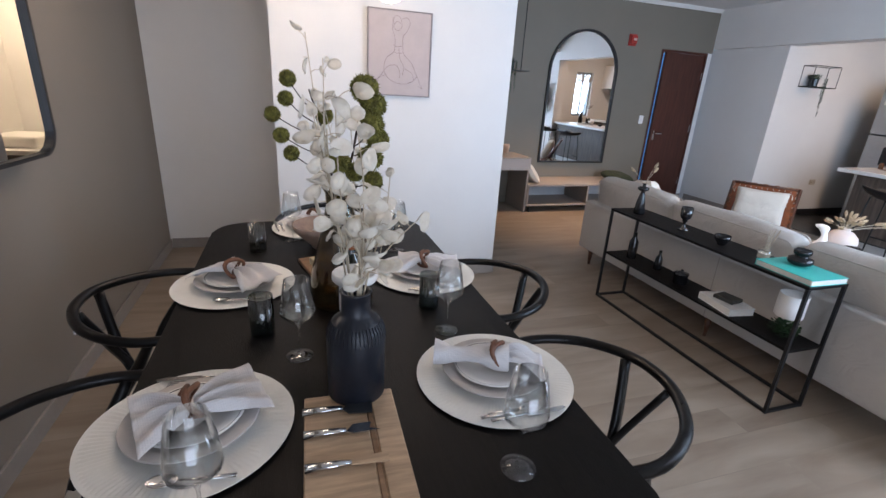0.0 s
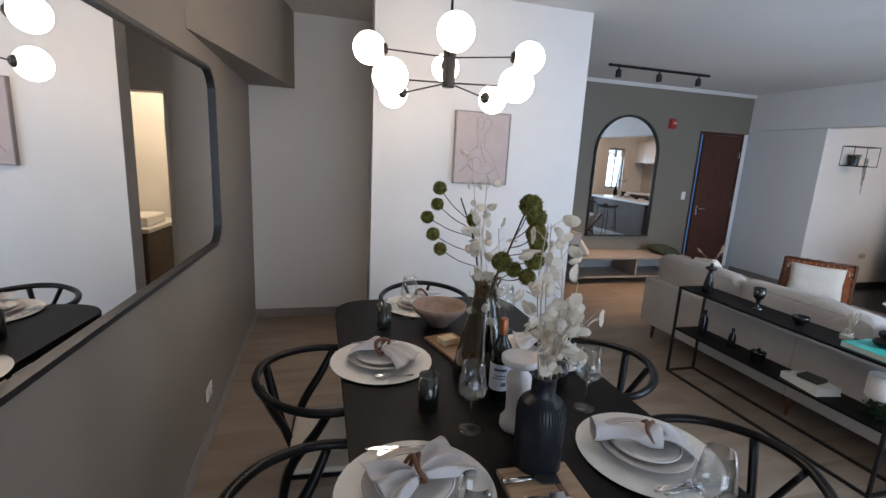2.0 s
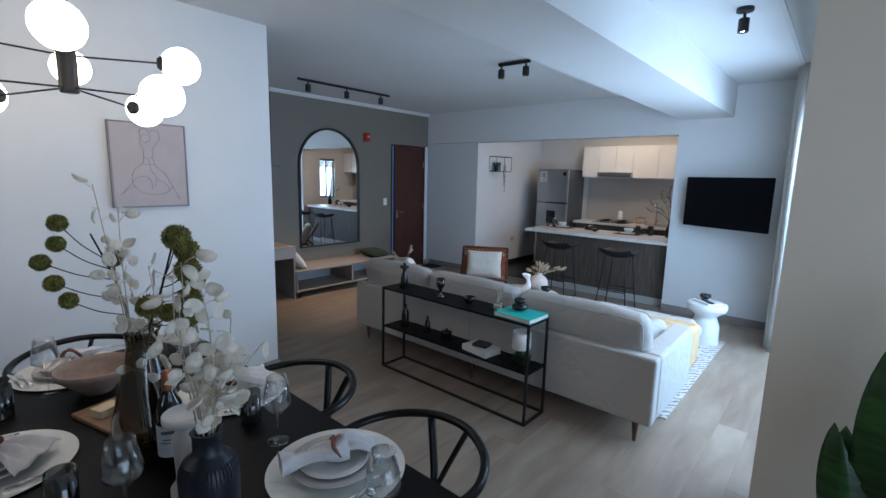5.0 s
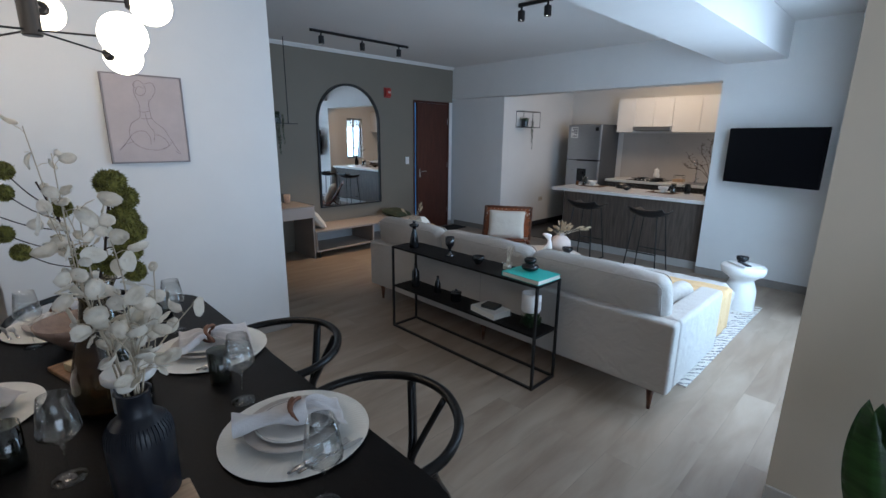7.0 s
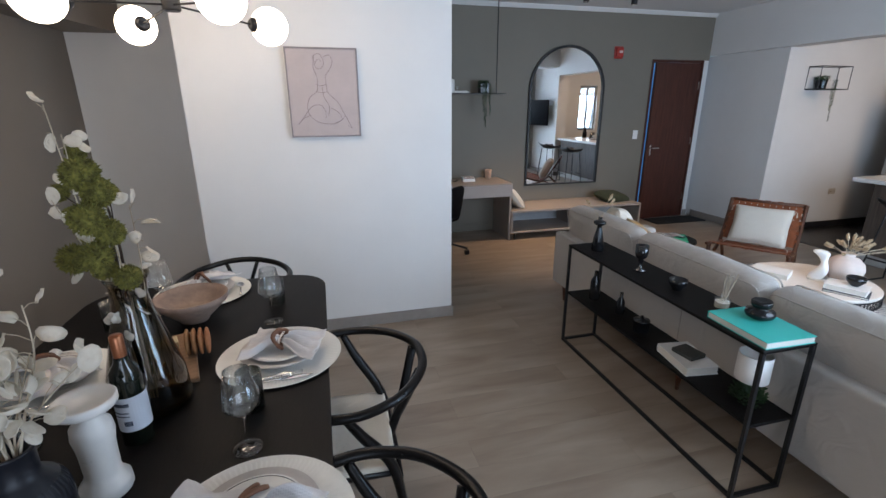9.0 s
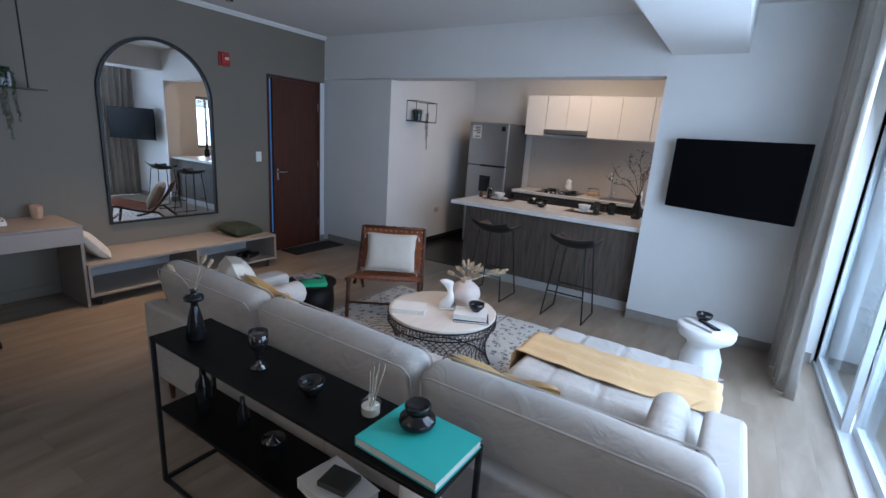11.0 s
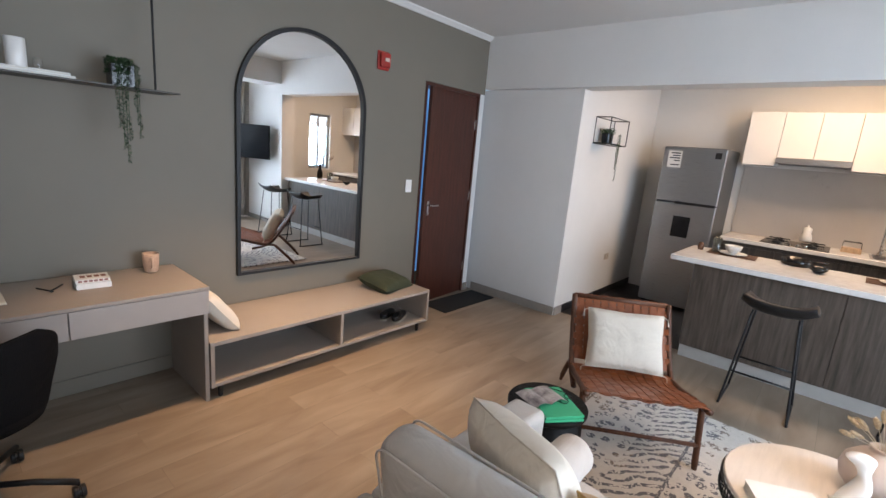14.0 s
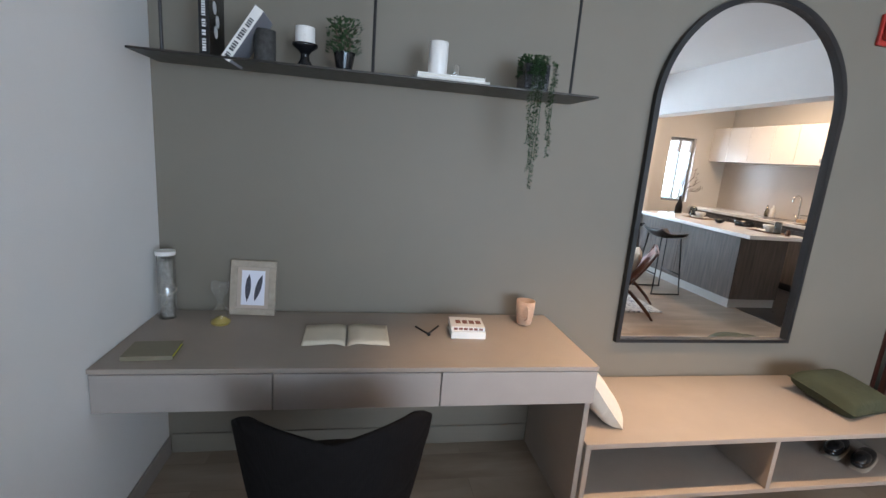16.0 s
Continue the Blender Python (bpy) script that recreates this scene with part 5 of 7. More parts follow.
for ob in set(scene.objects) - before_console:
    if ob.parent is None and ob.location.z > 0.1:
        ob.location.y += 0.09


# rug
def rug_material():
    m = mat("patterned_cream_rug", (0.60, 0.56, 0.50), 0.95, 0, 0.05, 30, 0.5, 300, sheen=0.3)
    n, lk = m.node_tree.nodes, m.node_tree.links
    b_ = n["Principled BSDF"]
    tc = n["Texture Coordinate"]
    def math_(op, a, b2=None, c2=None):
        q = n.new("ShaderNodeMath")
        q.operation = op
        for i, s_ in enumerate((a, b2, c2)):
            if s_ is None:
                continue
            if isinstance(s_, (int, float)):
                q.inputs[i].default_value = s_
            else:
                lk.new(s_, q.inputs[i])
        return q.outputs[0]
    sep = n.new("ShaderNodeSeparateXYZ")
    lk.new(tc.outputs["Object"], sep.inputs[0])
    bands = math_("FRACT", math_("MULTIPLY", sep.outputs["Y"], 1.55))
    vo = n.new("ShaderNodeTexVoronoi")
    vo.inputs["Scale"].default_value = 15
    vo.inputs["Randomness"].default_value = 0.75
    ns = n.new("ShaderNodeTexNoise")
    ns.inputs["Scale"].default_value, ns.inputs["Detail"].default_value, ns.inputs["Distortion"].default_value = 26, 2, 1.4
    lk.new(tc.outputs["Object"], ns.inputs["Vector"])
    lk.new(tc.outputs["Object"], vo.inputs["Vector"])
    floral = math_("MULTIPLY", math_("LESS_THAN", vo.outputs["Distance"], 0.43), math_("GREATER_THAN", ns.outputs["Fac"], 0.475))
    w1 = n.new("ShaderNodeTexWave")
    w1.bands_direction = "DIAGONAL"
    w1.inputs["Scale"].default_value, w1.inputs["Distortion"].default_value, w1.inputs["Detail"].default_value = 9, 4.5, 1
    lk.new(tc.outputs["Object"], w1.inputs["Vector"])
    stripes = math_("MULTIPLY", math_("GREATER_THAN", w1.outputs["Fac"], 0.60), math_("GREATER_THAN", ns.outputs["Fac"], 0.42))
    sel = math_("GREATER_THAN", bands, 0.62)
    pat = math_("ADD", math_("MULTIPLY", floral, math_("SUBTRACT", 1.0, sel)), math_("MULTIPLY", stripes, sel))
    border = math_("LESS_THAN", math_("ABSOLUTE", math_("SUBTRACT", bands, 0.62)), 0.012)
    n2 = n.new("ShaderNodeTexNoise")
    n2.inputs["Scale"].default_value = 60
    lk.new(tc.outputs["Object"], n2.inputs["Vector"])
    worn = math_("GREATER_THAN", n2.outputs["Fac"], 0.40)
    fac = math_("MULTIPLY", math_("MAXIMUM", pat, border), math_("MULTIPLY", worn, 0.9))
    mx = n.new("ShaderNodeMix")
    mx.data_type = "RGBA"
    old = b_.inputs["Base Color"].links[0].from_socket
    lk.new(fac, mx.inputs["Factor"])
    lk.new(old, mx.inputs["A"])
    hue = n.new("ShaderNodeMix")
    hue.data_type = "RGBA"
    hue.inputs["A"].default_value, hue.inputs["B"].default_value = (0.055, 0.055, 0.075, 1), (0.12, 0.075, 0.045, 1)
    n3 = n.new("ShaderNodeTexNoise")
    n3.inputs["Scale"].default_value = 2.2
    lk.new(tc.outputs["Object"], n3.inputs["Vector"])
    lk.new(math_("GREATER_THAN", n3.outputs["Fac"], 0.55), hue.inputs["Factor"])
    lk.new(hue.outputs["Result"], mx.inputs["B"])
    lk.new(mx.outputs["Result"], b_.inputs["Base Color"])
    return m


r = thing("rug", "cream rug with dark floral and striped bands under the coffee table", "rug")
bm = sheet(lambda u, v: (4.22 + 2.14 * u, 1.19 + 3.10 * v, 0.011 + 0.0012 * math.sin(u * 40) * math.sin(v * 53)), 60, 80)
part("woven_field", join(bm, box(4.22, 6.36, 1.19, 4.29, 0.001, 0.009)), rug_material(), r)
RZ = 0.0125

# wire-base coffee table
ct = thing("coffee_table", "round coffee table with pale top and black wire drum base", "coffee table", (5.21, 3.0, RZ))
part("top", lathe([(0, 0.385), (0.385, 0.385), (0.388, 0.389), (0.388, 0.402), (0.384, 0.406), (0, 0.406)], 72), mat("washed_pale_wood", (0.70, 0.64, 0.575), 0.4, 0, 0.05, 5, 0.1, 80, stretch=(1, 8, 1)), ct, "pale round top")
wire = []
for z, rr in ((0.382, 0.392), (0.330, 0.392)):
    wire.append(("ring", tube([(rr * math.cos(a), rr * math.sin(a), z) for a in [2 * math.pi * k / 72 for k in range(72)]], 0.005, 6, cyclic=True)))
wire.append(("floor_ring", tube([(0.375 * math.cos(a), 0.375 * math.sin(a), 0.006) for a in [2 * math.pi * k / 72 for k in range(72)]], 0.005, 6, cyclic=True)))
for nme, bm in wire:
    part(nme, bm, BLACK_METAL, ct, smooth=True)
up, lo_ = [], []
for k in range(96):
    a = 2 * math.pi * k / 96
    up.append(tube([(0.391 * math.cos(a), 0.391 * math.sin(a), 0.33), (0.391 * math.cos(a), 0.391 * math.sin(a), 0.384)], 0.0022, 4))
    pts = []
    for i in range(7):
        f = i / 6
        rr = 0.388 - 0.05 * math.sin(math.pi * f) - 0.012 * f
        aa = a + 0.30 * math.sin(math.pi * f) * (1 if k % 2 else -1)
        pts.append((rr * math.cos(aa), rr * math.sin(aa), 0.328 * (1 - f) + 0.008 * f))
    lo_.append(tube(pts, 0.0022, 4))
part("upper_wires", join(*up), BLACK_METAL, ct)
part("lower_cage", join(*lo_), BLACK_METAL, ct)
CTZ = RZ + 0.4065
book("hardback_book", "thick white hardback book lying on the coffee table", 0.17, 0.23, 0.038, WHITE_C, pose(5.02, 3.16, CTZ, 0, 0, 28))
book("hardback_book", "dark slate hardback book under a white one", 0.17, 0.24, 0.014, DARK_C, pose(5.19, 2.75, CTZ, 0, 0, 208))
book("hardback_book", "thick white hardback book with a bowl on top", 0.165, 0.225, 0.034, WHITE_C, pose(5.20, 2.76, CTZ + 0.0145, 0, 0, 205))
shape("black_bowl", "glossy black faceted bowl on white books", "bowl", [(0, 0), (0.024, 0), (0.028, 0.006), (0.054, 0.034), (0.057, 0.062), (0.052, 0.062), (0.049, 0.036), (0, 0.014)], BLACK_CER, (5.225, 2.735, CTZ + 0.049), 10)
v = shape("round_vase", "round blush ceramic vase on the coffee table", "vase",
          [(0, 0), (0.045, 0), (0.075, 0.012), (0.105, 0.05), (0.115, 0.092), (0.105, 0.135), (0.07, 0.172), (0.042, 0.183), (0.038, 0.195), (0.044, 0.206), (0.038, 0.207), (0.032, 0.19), (0, 0.18)], mat("blush_ceramic", (0.56, 0.47, 0.42), 0.6, 0, 0.06, 12, 0.15, 100), (5.39, 2.925, CTZ), 40)
rnd = random.Random(4)
for k in range(26):
    a = rnd.uniform(0, 6.28)
    q = rnd.uniform(0.2, 1)
    dx, dy = math.cos(a) * 0.12 * q, math.sin(a) * 0.12 * q
    if k < 5:
        dx, dy = 0.06 + 0.03 * k, -0.16 - 0.01 * k
    dry_stem("bunny_tail_stem", "dried cream bunny-tail grass in a round vase", (5.39 + dx * 0.15, 2.925 + dy * 0.15, CTZ + 0.19), (5.39 + dx, 2.925 + dy, CTZ + 0.285 - 0.06 * q * q + rnd.uniform(-0.02, 0.03)), 0.012, 0.055, 200 + k, "grass stems in the round vase")
# abstract torso sculpture, one plain shape
def torso(u, v):
    a = 2 * math.pi * u
    z = v * 0.225
    w = 0.034 + 0.013 * math.sin(v * 7.0 + 0.4) + 0.010 * (1 if v > 0.8 else 0) * math.sin((v - 0.8) * 15)
    d = 0.024 + 0.010 * math.sin(v * 7.6 - 0.8)
    off = 0.020 * math.sin(v * 5.5 - 1.2)
    k = math.sqrt(max(0, 1 - max(0, (v - 0.88) / 0.12) ** 2))
    bump_ = 1 + 0.45 * math.exp(-((v - 0.78) / 0.10) ** 2) * max(0, math.cos(a + 0.8)) ** 3
    return (off + w * k * math.cos(a) * bump_, d * k * math.sin(a) * bump_, z)
sc = thing("abstract_sculpture", "smooth white abstract torso sculpture on the coffee table", "sculpture", (5.24, 2.985, CTZ), -60)
part("body", join(sheet(torso, 28, 30, 0, True), box(-0.055, 0.055, -0.04, 0.04, 0, 0.008, 0.002)), WHITE_CER, sc, smooth=True)

# leather strap lounge chair
lc = thing("lounge_chair", "low wooden lounge chair with woven tan leather straps", "armchair", (5.845, 4.03, 0), 213)
ZR = 0.0125
for s_ in (-1, 1):
    y = 0.315 * s_
    part("front_leg", tube(spline([(0.40, y, ZR), (0.37, y, 0.20), (0.34, y, 0.36)], 4), 0.019, 8, radii=[0.014] + [0.018] * 7 + [0.02]), WALNUT, lc, smooth=True)
    part("back_frame", tube(spline([(0.06, y, 0.22), (-0.14, y, 0.29), (-0.30, y, 0.50), (-0.40, y, 0.69)], 5), 0.018, 8, flat=0.8), WALNUT, lc, smooth=True)
    part("rear_leg", tube(spline([(-0.46, y, 0.002), (-0.36, y, 0.12), (-0.20, y, 0.27)], 5), 0.019, 8, radii=[0.013] * 3 + [0.018] * 8), WALNUT, lc, smooth=True)
    part("seat_rail", tube(spline([(0.43, y, 0.375), (0.22, y, 0.335), (0.0, y, 0.285), (-0.20, y, 0.27)], 5), 0.020, 8, flat=0.8), WALNUT, lc, smooth=True)
part("front_stretcher", tube([(0.385, -0.315, 0.15), (0.385, 0.315, 0.15)], 0.012, 8), WALNUT, lc, smooth=True)
part("top_rail", tube([(-0.405, -0.315, 0.68), (-0.405, 0.315, 0.68)], 0.014, 8), WALNUT, lc, smooth=True)
prof = spline([(0.43, 0, 0.395), (0.22, 0, 0.350), (0.02, 0, 0.292), (-0.14, 0, 0.290)], 6)
profb = spline([(-0.17, 0, 0.32), (-0.24, 0, 0.42), (-0.32, 0, 0.55), (-0.415, 0, 0.695)], 6)
def straps(pr, nl, nw, label):
    """Flat straps along, and woven cross straps."""
    n_ = len(pr)
    for k in range(nl):
        y0_ = -0.295 + 0.59 * k / nl
        y1_ = y0_ + 0.59 / nl - 0.006
        bm = bmesh.new()
        rows = []
        for i, p_ in enumerate(pr):
            z_ = p_.z + 0.0022 * math.cos(math.pi * (i * nw / (n_ - 1) + k))
            rows.append((bm.verts.new((p_.x, y0_, z_)), bm.verts.new((p_.x, y1_, z_))))
        for a_, b_ in zip(rows, rows[1:]):
            bm.faces.new((a_[0], a_[1], b_[1], b_[0]))
        bmesh.ops.recalc_face_normals(bm, faces=bm.faces)
        bmesh.ops.solidify(bm, geom=bm.faces[:], thickness=0.003)
        part("strap", bm, LEATHER, lc)
    for j in range(nw):
        f = (j + 0.5) / nw * (n_ - 1)
        i = min(int(f), n_ - 2)
        p_ = pr[i].lerp(pr[i + 1], f - i)
        d_ = (pr[i + 1] - pr[i]).normalized() * 0.021
        bm = bmesh.new()
        rows = []
        for q in range(33):
            y_ = -0.312 + 0.624 * q / 32
            up_ = 0.0045 * math.sin(math.pi * ((y_ + 0.295) / 0.59 * nl + j)) + 0.001 - 0.012 * (1 - (y_ / 0.31) ** 2)
            nrm = Vector((-d_.z, 0, d_.x)).normalized()
            if nrm.z < 0:
                nrm = -nrm
            c_ = p_ + nrm * up_
            rows.append((bm.verts.new((c_.x - d_.x, y_, c_.z - d_.z)), bm.verts.new((c_.x + d_.x, y_, c_.z + d_.z))))
        for a_, b_ in zip(rows, rows[1:]):
            bm.faces.new((a_[0], a_[1], b_[1], b_[0]))
        bmesh.ops.recalc_face_normals(bm, faces=bm.faces)
        bmesh.ops.solidify(bm, geom=bm.faces[:], thickness=0.003)
        part("cross_strap", bm, LEATHER, lc)
straps(prof, 11, 12, "seat")
straps(profb, 11, 9, "back")
c = cushion("cushion", "cream cushion with tassels on the leather lounge chair", 0.48, 0.38, 0.15, CREAM, seed=8, tassels=True)
c.matrix_basis = pose(5.845, 4.03, 0, 0, 0, 213) @ pose(-0.07, 0, 0.315, 0, -27, 0) @ pose(0, 0, 0, 0, 0, 90)

# small tables
wt = shape("side_table", "white cement mushroom-shaped side table near the window", "side table",
           [(0, 0), (0.135, 0), (0.14, 0.01), (0.135, 0.20), (0.11, 0.27), (0.10, 0.30), (0.13, 0.33), (0.175, 0.36), (0.19, 0.39), (0.19, 0.43), (0.18, 0.44), (0, 0.44)], WHITE_CER, (6.20, 1.37, 0), 44)
book("hardback_book", "white book lying on a white side table", 0.17, 0.24, 0.018, WHITE_C, pose(6.19, 1.37, 0.4405, 0, 0, 140))
r_ = thing("remote_control", "slim black remote control on a white book", "remote control", (6.15, 1.36, 0.459), 130)
part("body", box(-0.022, 0.022, -0.09, 0.09, 0, 0.014, 0.004, 2), BLACK_CER, r_)
part("buttons", join(*[box(-0.014 + 0.011 * i, -0.007 + 0.011 * i, -0.07 + 0.02 * j, -0.06 + 0.02 * j, 0.0142, 0.016) for i in range(3) for j in range(7)]), mat("grey_rubber", (0.12, 0.12, 0.13), 0.6, 0, 0), r_)
shape("black_bowl", "glossy black bowl on the white side table", "bowl", [(0, 0), (0.024, 0), (0.028, 0.006), (0.052, 0.03), (0.055, 0.058), (0.050, 0.058), (0.047, 0.034), (0, 0.014)], BLACK_CER, (6.235, 1.40, 0.459), 12)
bt = thing("side_table", "black wooden side table with a half-round base", "side table", (4.98, 4.12, 0))
part("top", lathe([(0, 0.405), (0.19, 0.405), (0.195, 0.41), (0.195, 0.425), (0.19, 0.43), (0, 0.43)], 40), BLACK_WOOD, bt)
part("base", lathe([(0, 0), (0.11, 0), (0.165, 0.12), (0.18, 0.25), (0.17, 0.4), (0, 0.404)], 32), BLACK_WOOD, bt, smooth=True)
book("magazine", "bright green bound magazine on the black side table", 0.19, 0.26, 0.012, GREEN_C, pose(4.96, 4.08, 0.4305, 0, 0, -38), group="magazines on the black side table")
book("magazine", "bright green bound magazine on the black side table", 0.19, 0.26, 0.012, GREEN_C, pose(4.965, 4.085, 0.443, 0, 0, -36), group="magazines on the black side table")
gm = thing("folded_brochure", "folded patterned brochure on green magazines", "brochure", (4.96, 4.14, 0.4555), -20)
part("paper", sheet(lambda u, v: (-0.11 + 0.20 * u, -0.075 + 0.15 * v, 0.002 + 0.018 * abs(math.sin(u * 6.3)) * (1 - v * 0.5)), 16, 4, 0.001), mat("printed_paper", (0.50, 0.45, 0.43), 0.6, 0, 0.4, 18, color2=(0.12, 0.10, 0.10)), gm)
gm2 = thing("reading_glasses", "black reading glasses lying on green magazines", "glasses", (5.03, 4.05, 0.456), 10)
part("frame", join(*[tube([(sx + 0.024 * math.cos(a), 0.018 * math.sin(a), 0.004) for a in [2 * math.pi * k / 18 for k in range(18)]], 0.002, 5, cyclic=True) for sx in (-0.03, 0.03)],
                   tube([(-0.054, 0, 0.004), (-0.05, 0.10, 0.004)], 0.0018, 5), tube([(0.054, 0, 0.004), (0.05, 0.10, 0.004)], 0.0018, 5)), BLACK_CER, gm2)

# television on an arm
tv = thing("television", "black flat television on a swivelling wall arm", "television", (7.02, 1.505, 1.305), 0)
ang = math.degrees(math.atan2(0.91, 0.40))
tv.matrix_basis = pose(6.90, 1.43, 1.46, 0, 0, ang)
part("bezel", box(-0.495, 0.495, -0.008, 0.030, -0.292, 0.292, 0.004), TV_BLACK, tv)
part("screen", box(-0.487, 0.487, 0.0302, 0.0312, -0.278, 0.285), mat("glossy_screen", (0.004, 0.004, 0.005), 0.25, 0, 0, ior=1.15), tv, "dark glossy screen")
part("bracket", join(box(-0.10, 0.10, -0.03, -0.0085, -0.10, 0.10), tube([(0, -0.03, 0), (0, -0.33, 0)], 0.02, 8)), BLACK_METAL, tv)

# curtain at the balcony doors
cu = thing("curtain", "floor-length oatmeal curtain gathered beside the balcony door", "curtain")
def curt(u, v):
    x = 6.32 + 0.90 * u
    y = 0.86 + 0.035 * math.sin(u * 52 + 0.8 * math.sin(v * 3)) + 0.012 * math.sin(u * 23 + v * 2) - 0.02 * (1 - v)
    if u < 0.12:
        y -= (0.12 - u) * 0.6
    return (x, y, 0.012 + v * 2.78)
part("cloth", sheet(curt, 170, 14, 0.002), CURTAIN, cu, smooth=True)
tr = thing("curtain_track", "slim white ceiling curtain track", "curtain track")
part("rail", box(3.72, 7.24, 0.84, 0.87, CEILING - 0.022, CEILING - 0.001), WHITE_GLOSS, tr)

# balcony sliding doors
ALU = mat("white_aluminium", (0.62, 0.64, 0.66), 0.35, 0.2, 0.03, 12)
w1 = thing("window_1", "wide white aluminium sliding balcony doors", "window", kind="structure")
part("outer_frame", join(box(3.701, 7.249, 0.44, 0.58, 0.001, 0.03), box(3.701, 7.249, 0.44, 0.58, 2.56, 2.619), box(3.701, 3.74, 0.44, 0.58, 0.03, 2.56), box(7.21, 7.249, 0.44, 0.58, 0.03, 2.56)), ALU, w1)
for x0, x1, y in ((3.74, 4.92, 0.54), (4.88, 6.08, 0.48), (6.04, 7.21, 0.54)):
    part("sash", join(box(x0, x1, y - 0.02, y + 0.02, 0.031, 0.09), box(x0, x1, y - 0.02, y + 0.02, 2.50, 2.559), box(x0, x0 + 0.05, y - 0.02, y + 0.02, 0.09, 2.50), box(x1 - 0.05, x1, y - 0.02, y + 0.02, 0.09, 2.50)), ALU, w1)
    pn = part("pane", box(x0 + 0.05, x1 - 0.05, y - 0.003, y + 0.003, 0.09, 2.50), PANE, w1, "clear pane")
    pn.visible_shadow = False
tagged(part("balcony_floor", box(3.45, 7.6, -1.4, 0.4, -0.12, -0.01), mat("pale_balcony_tile", (0.45, 0.44, 0.42), 0.5, 0, 0.08, 6)), "pale tiled balcony floor", "floor", kind="structure")
tagged(part("balcony_parapet", box(3.45, 7.6, -1.5, -1.4, -0.12, 0.25), WALL_WHITE), "low white balcony parapet", "wall", kind="structure")
fr_ = thing("glass_balustrade", "frosted blue-tinted glass balustrade on the balcony", "balustrade")
FROST = mat("frosted_glass", (0.55, 0.72, 0.80), 0.6, 0, 0.05, 2, transmission=0.5)
for k in range(3):
    part("panel", box(3.5 + 1.36 * k, 4.82 + 1.36 * k, -1.46, -1.445, 0.251, 1.05), FROST, fr_)
part("handrail", tube([(3.46, -1.45, 1.07), (7.6, -1.45, 1.07)], 0.02, 8), STEEL, fr_)
LIME = mat("light_green_leaves", (0.10, 0.19, 0.05), 0.5, 0, 0.4, 20)
for x, y, h, sd in ((6.45, 0.02, 0.85, 1), (6.95, -0.35, 1.15, 2), (5.9, -0.3, 0.75, 3), (6.2, -0.95, 1.0, 4), (7.15, 0.1, 0.7, 5)):
    p = thing("potted_plant", "leafy light green balcony plant in a white pot", "plant", (x, y, -0.01), group="plants on the balcony")
    part("pot", lathe([(0, 0), (0.12, 0), (0.15, 0.32), (0.135, 0.32), (0.13, 0.28), (0, 0.28)], 28), WHITE_CER, p, "white round pot", smooth=True)
    part("stems", join(*[tube(spline([(0, 0, 0.28), (0.06 * math.cos(k), 0.06 * math.sin(k), 0.28 + h * 0.3), (0.18 * math.cos(k * 2.1), 0.18 * math.sin(k * 2.1), h * 0.9)], 3), 0.004, 4) for k in range(7)]), LIME, p)
    f_ = part("leaves", tuft(900, 0.22, h - 0.28, sd, 0.09, 1.0), LIME, p, "light green leaves")
    f_.location = (0, 0, 0.30)
# bright distance haze is painted into the backdrop's pale blue colour
tagged(part("backdrop", join(box(-6, 16, -9.1, -9.0, -2, 5)), mat("facade_painted_haze", (0.50, 0.60, 0.66), 0.9, 0, 0.25, 0.6)), "pale facade backdrop across the street with haze put into its colour", "backdrop", kind="structure")


# ceiling lights
def spot_head(parent, x, y, tilt=0):
    z = CEILING - 0.035
    lamp("track_spot", "SPOT", look((x, y, z - 0.125), (x, y + 0.12 if y > 5 else y, 0)), 66 if y > 5 else 34, (1.0, 0.68, 0.40), 0.03)
    part("swivel", tube([(x, y, z), (x, y, z - 0.03)], 0.010, 8), BLACK_METAL, parent)
    h_ = part("head", moved(lathe([(0, 0), (0.030, 0), (0.032, 0.004), (0.032, 0.085), (0.027, 0.085), (0.026, 0.07), (0, 0.068)], 24), Matrix.Translation((x, y, z - 0.03)) @ Matrix.Rotation(radians(180 - tilt), 4, "X")), BLACK_METAL, parent, smooth=False)
    g_ = bmesh.new()
    bmesh.ops.create_circle(g_, cap_ends=True, segments=20, radius=0.024)
    part("bulb", moved(g_, Matrix.Translation((x, y, z - 0.104))), BULB, parent, "lit spot bulb")


BULB = mat("lit_spot", (1.0, 0.90, 0.78), 0.4, 0, 0, emit=14)
tl = thing("track_light", "black ceiling track with three lit spotlights", "ceiling light")
d = Vector((5.34 - 3.93, 5.34 - 5.56, 0))
part("track", tube([(3.93, 5.45, CEILING - 0.017), (5.38, 5.45, CEILING - 0.017)], 0.016, 4, flat=1.0), BLACK_METAL, tl)
for x in (4.07, 4.64, 5.22):
    spot_head(tl, x, 5.45)
t2 = thing("track_light", "short black ceiling track with two lit spotlights", "ceiling light")
part("track", tube([(4.78, 3.16, CEILING - 0.017), (4.80, 2.82, CEILING - 0.017)], 0.018, 8), BLACK_METAL, t2)
spot_head(t2, 4.782, 3.13)
spot_head(t2, 4.798, 2.86)
t3 = thing("ceiling_spotlight", "single black ceiling spotlight near the window", "ceiling light")
part("base", moved(lathe([(0, 0), (0.05, 0), (0.05, 0.022), (0, 0.022)], 24), Matrix.Translation((4.50, 1.05, CEILING - 0.023))), BLACK_METAL, t3)
spot_head(t3, 4.50, 1.05)

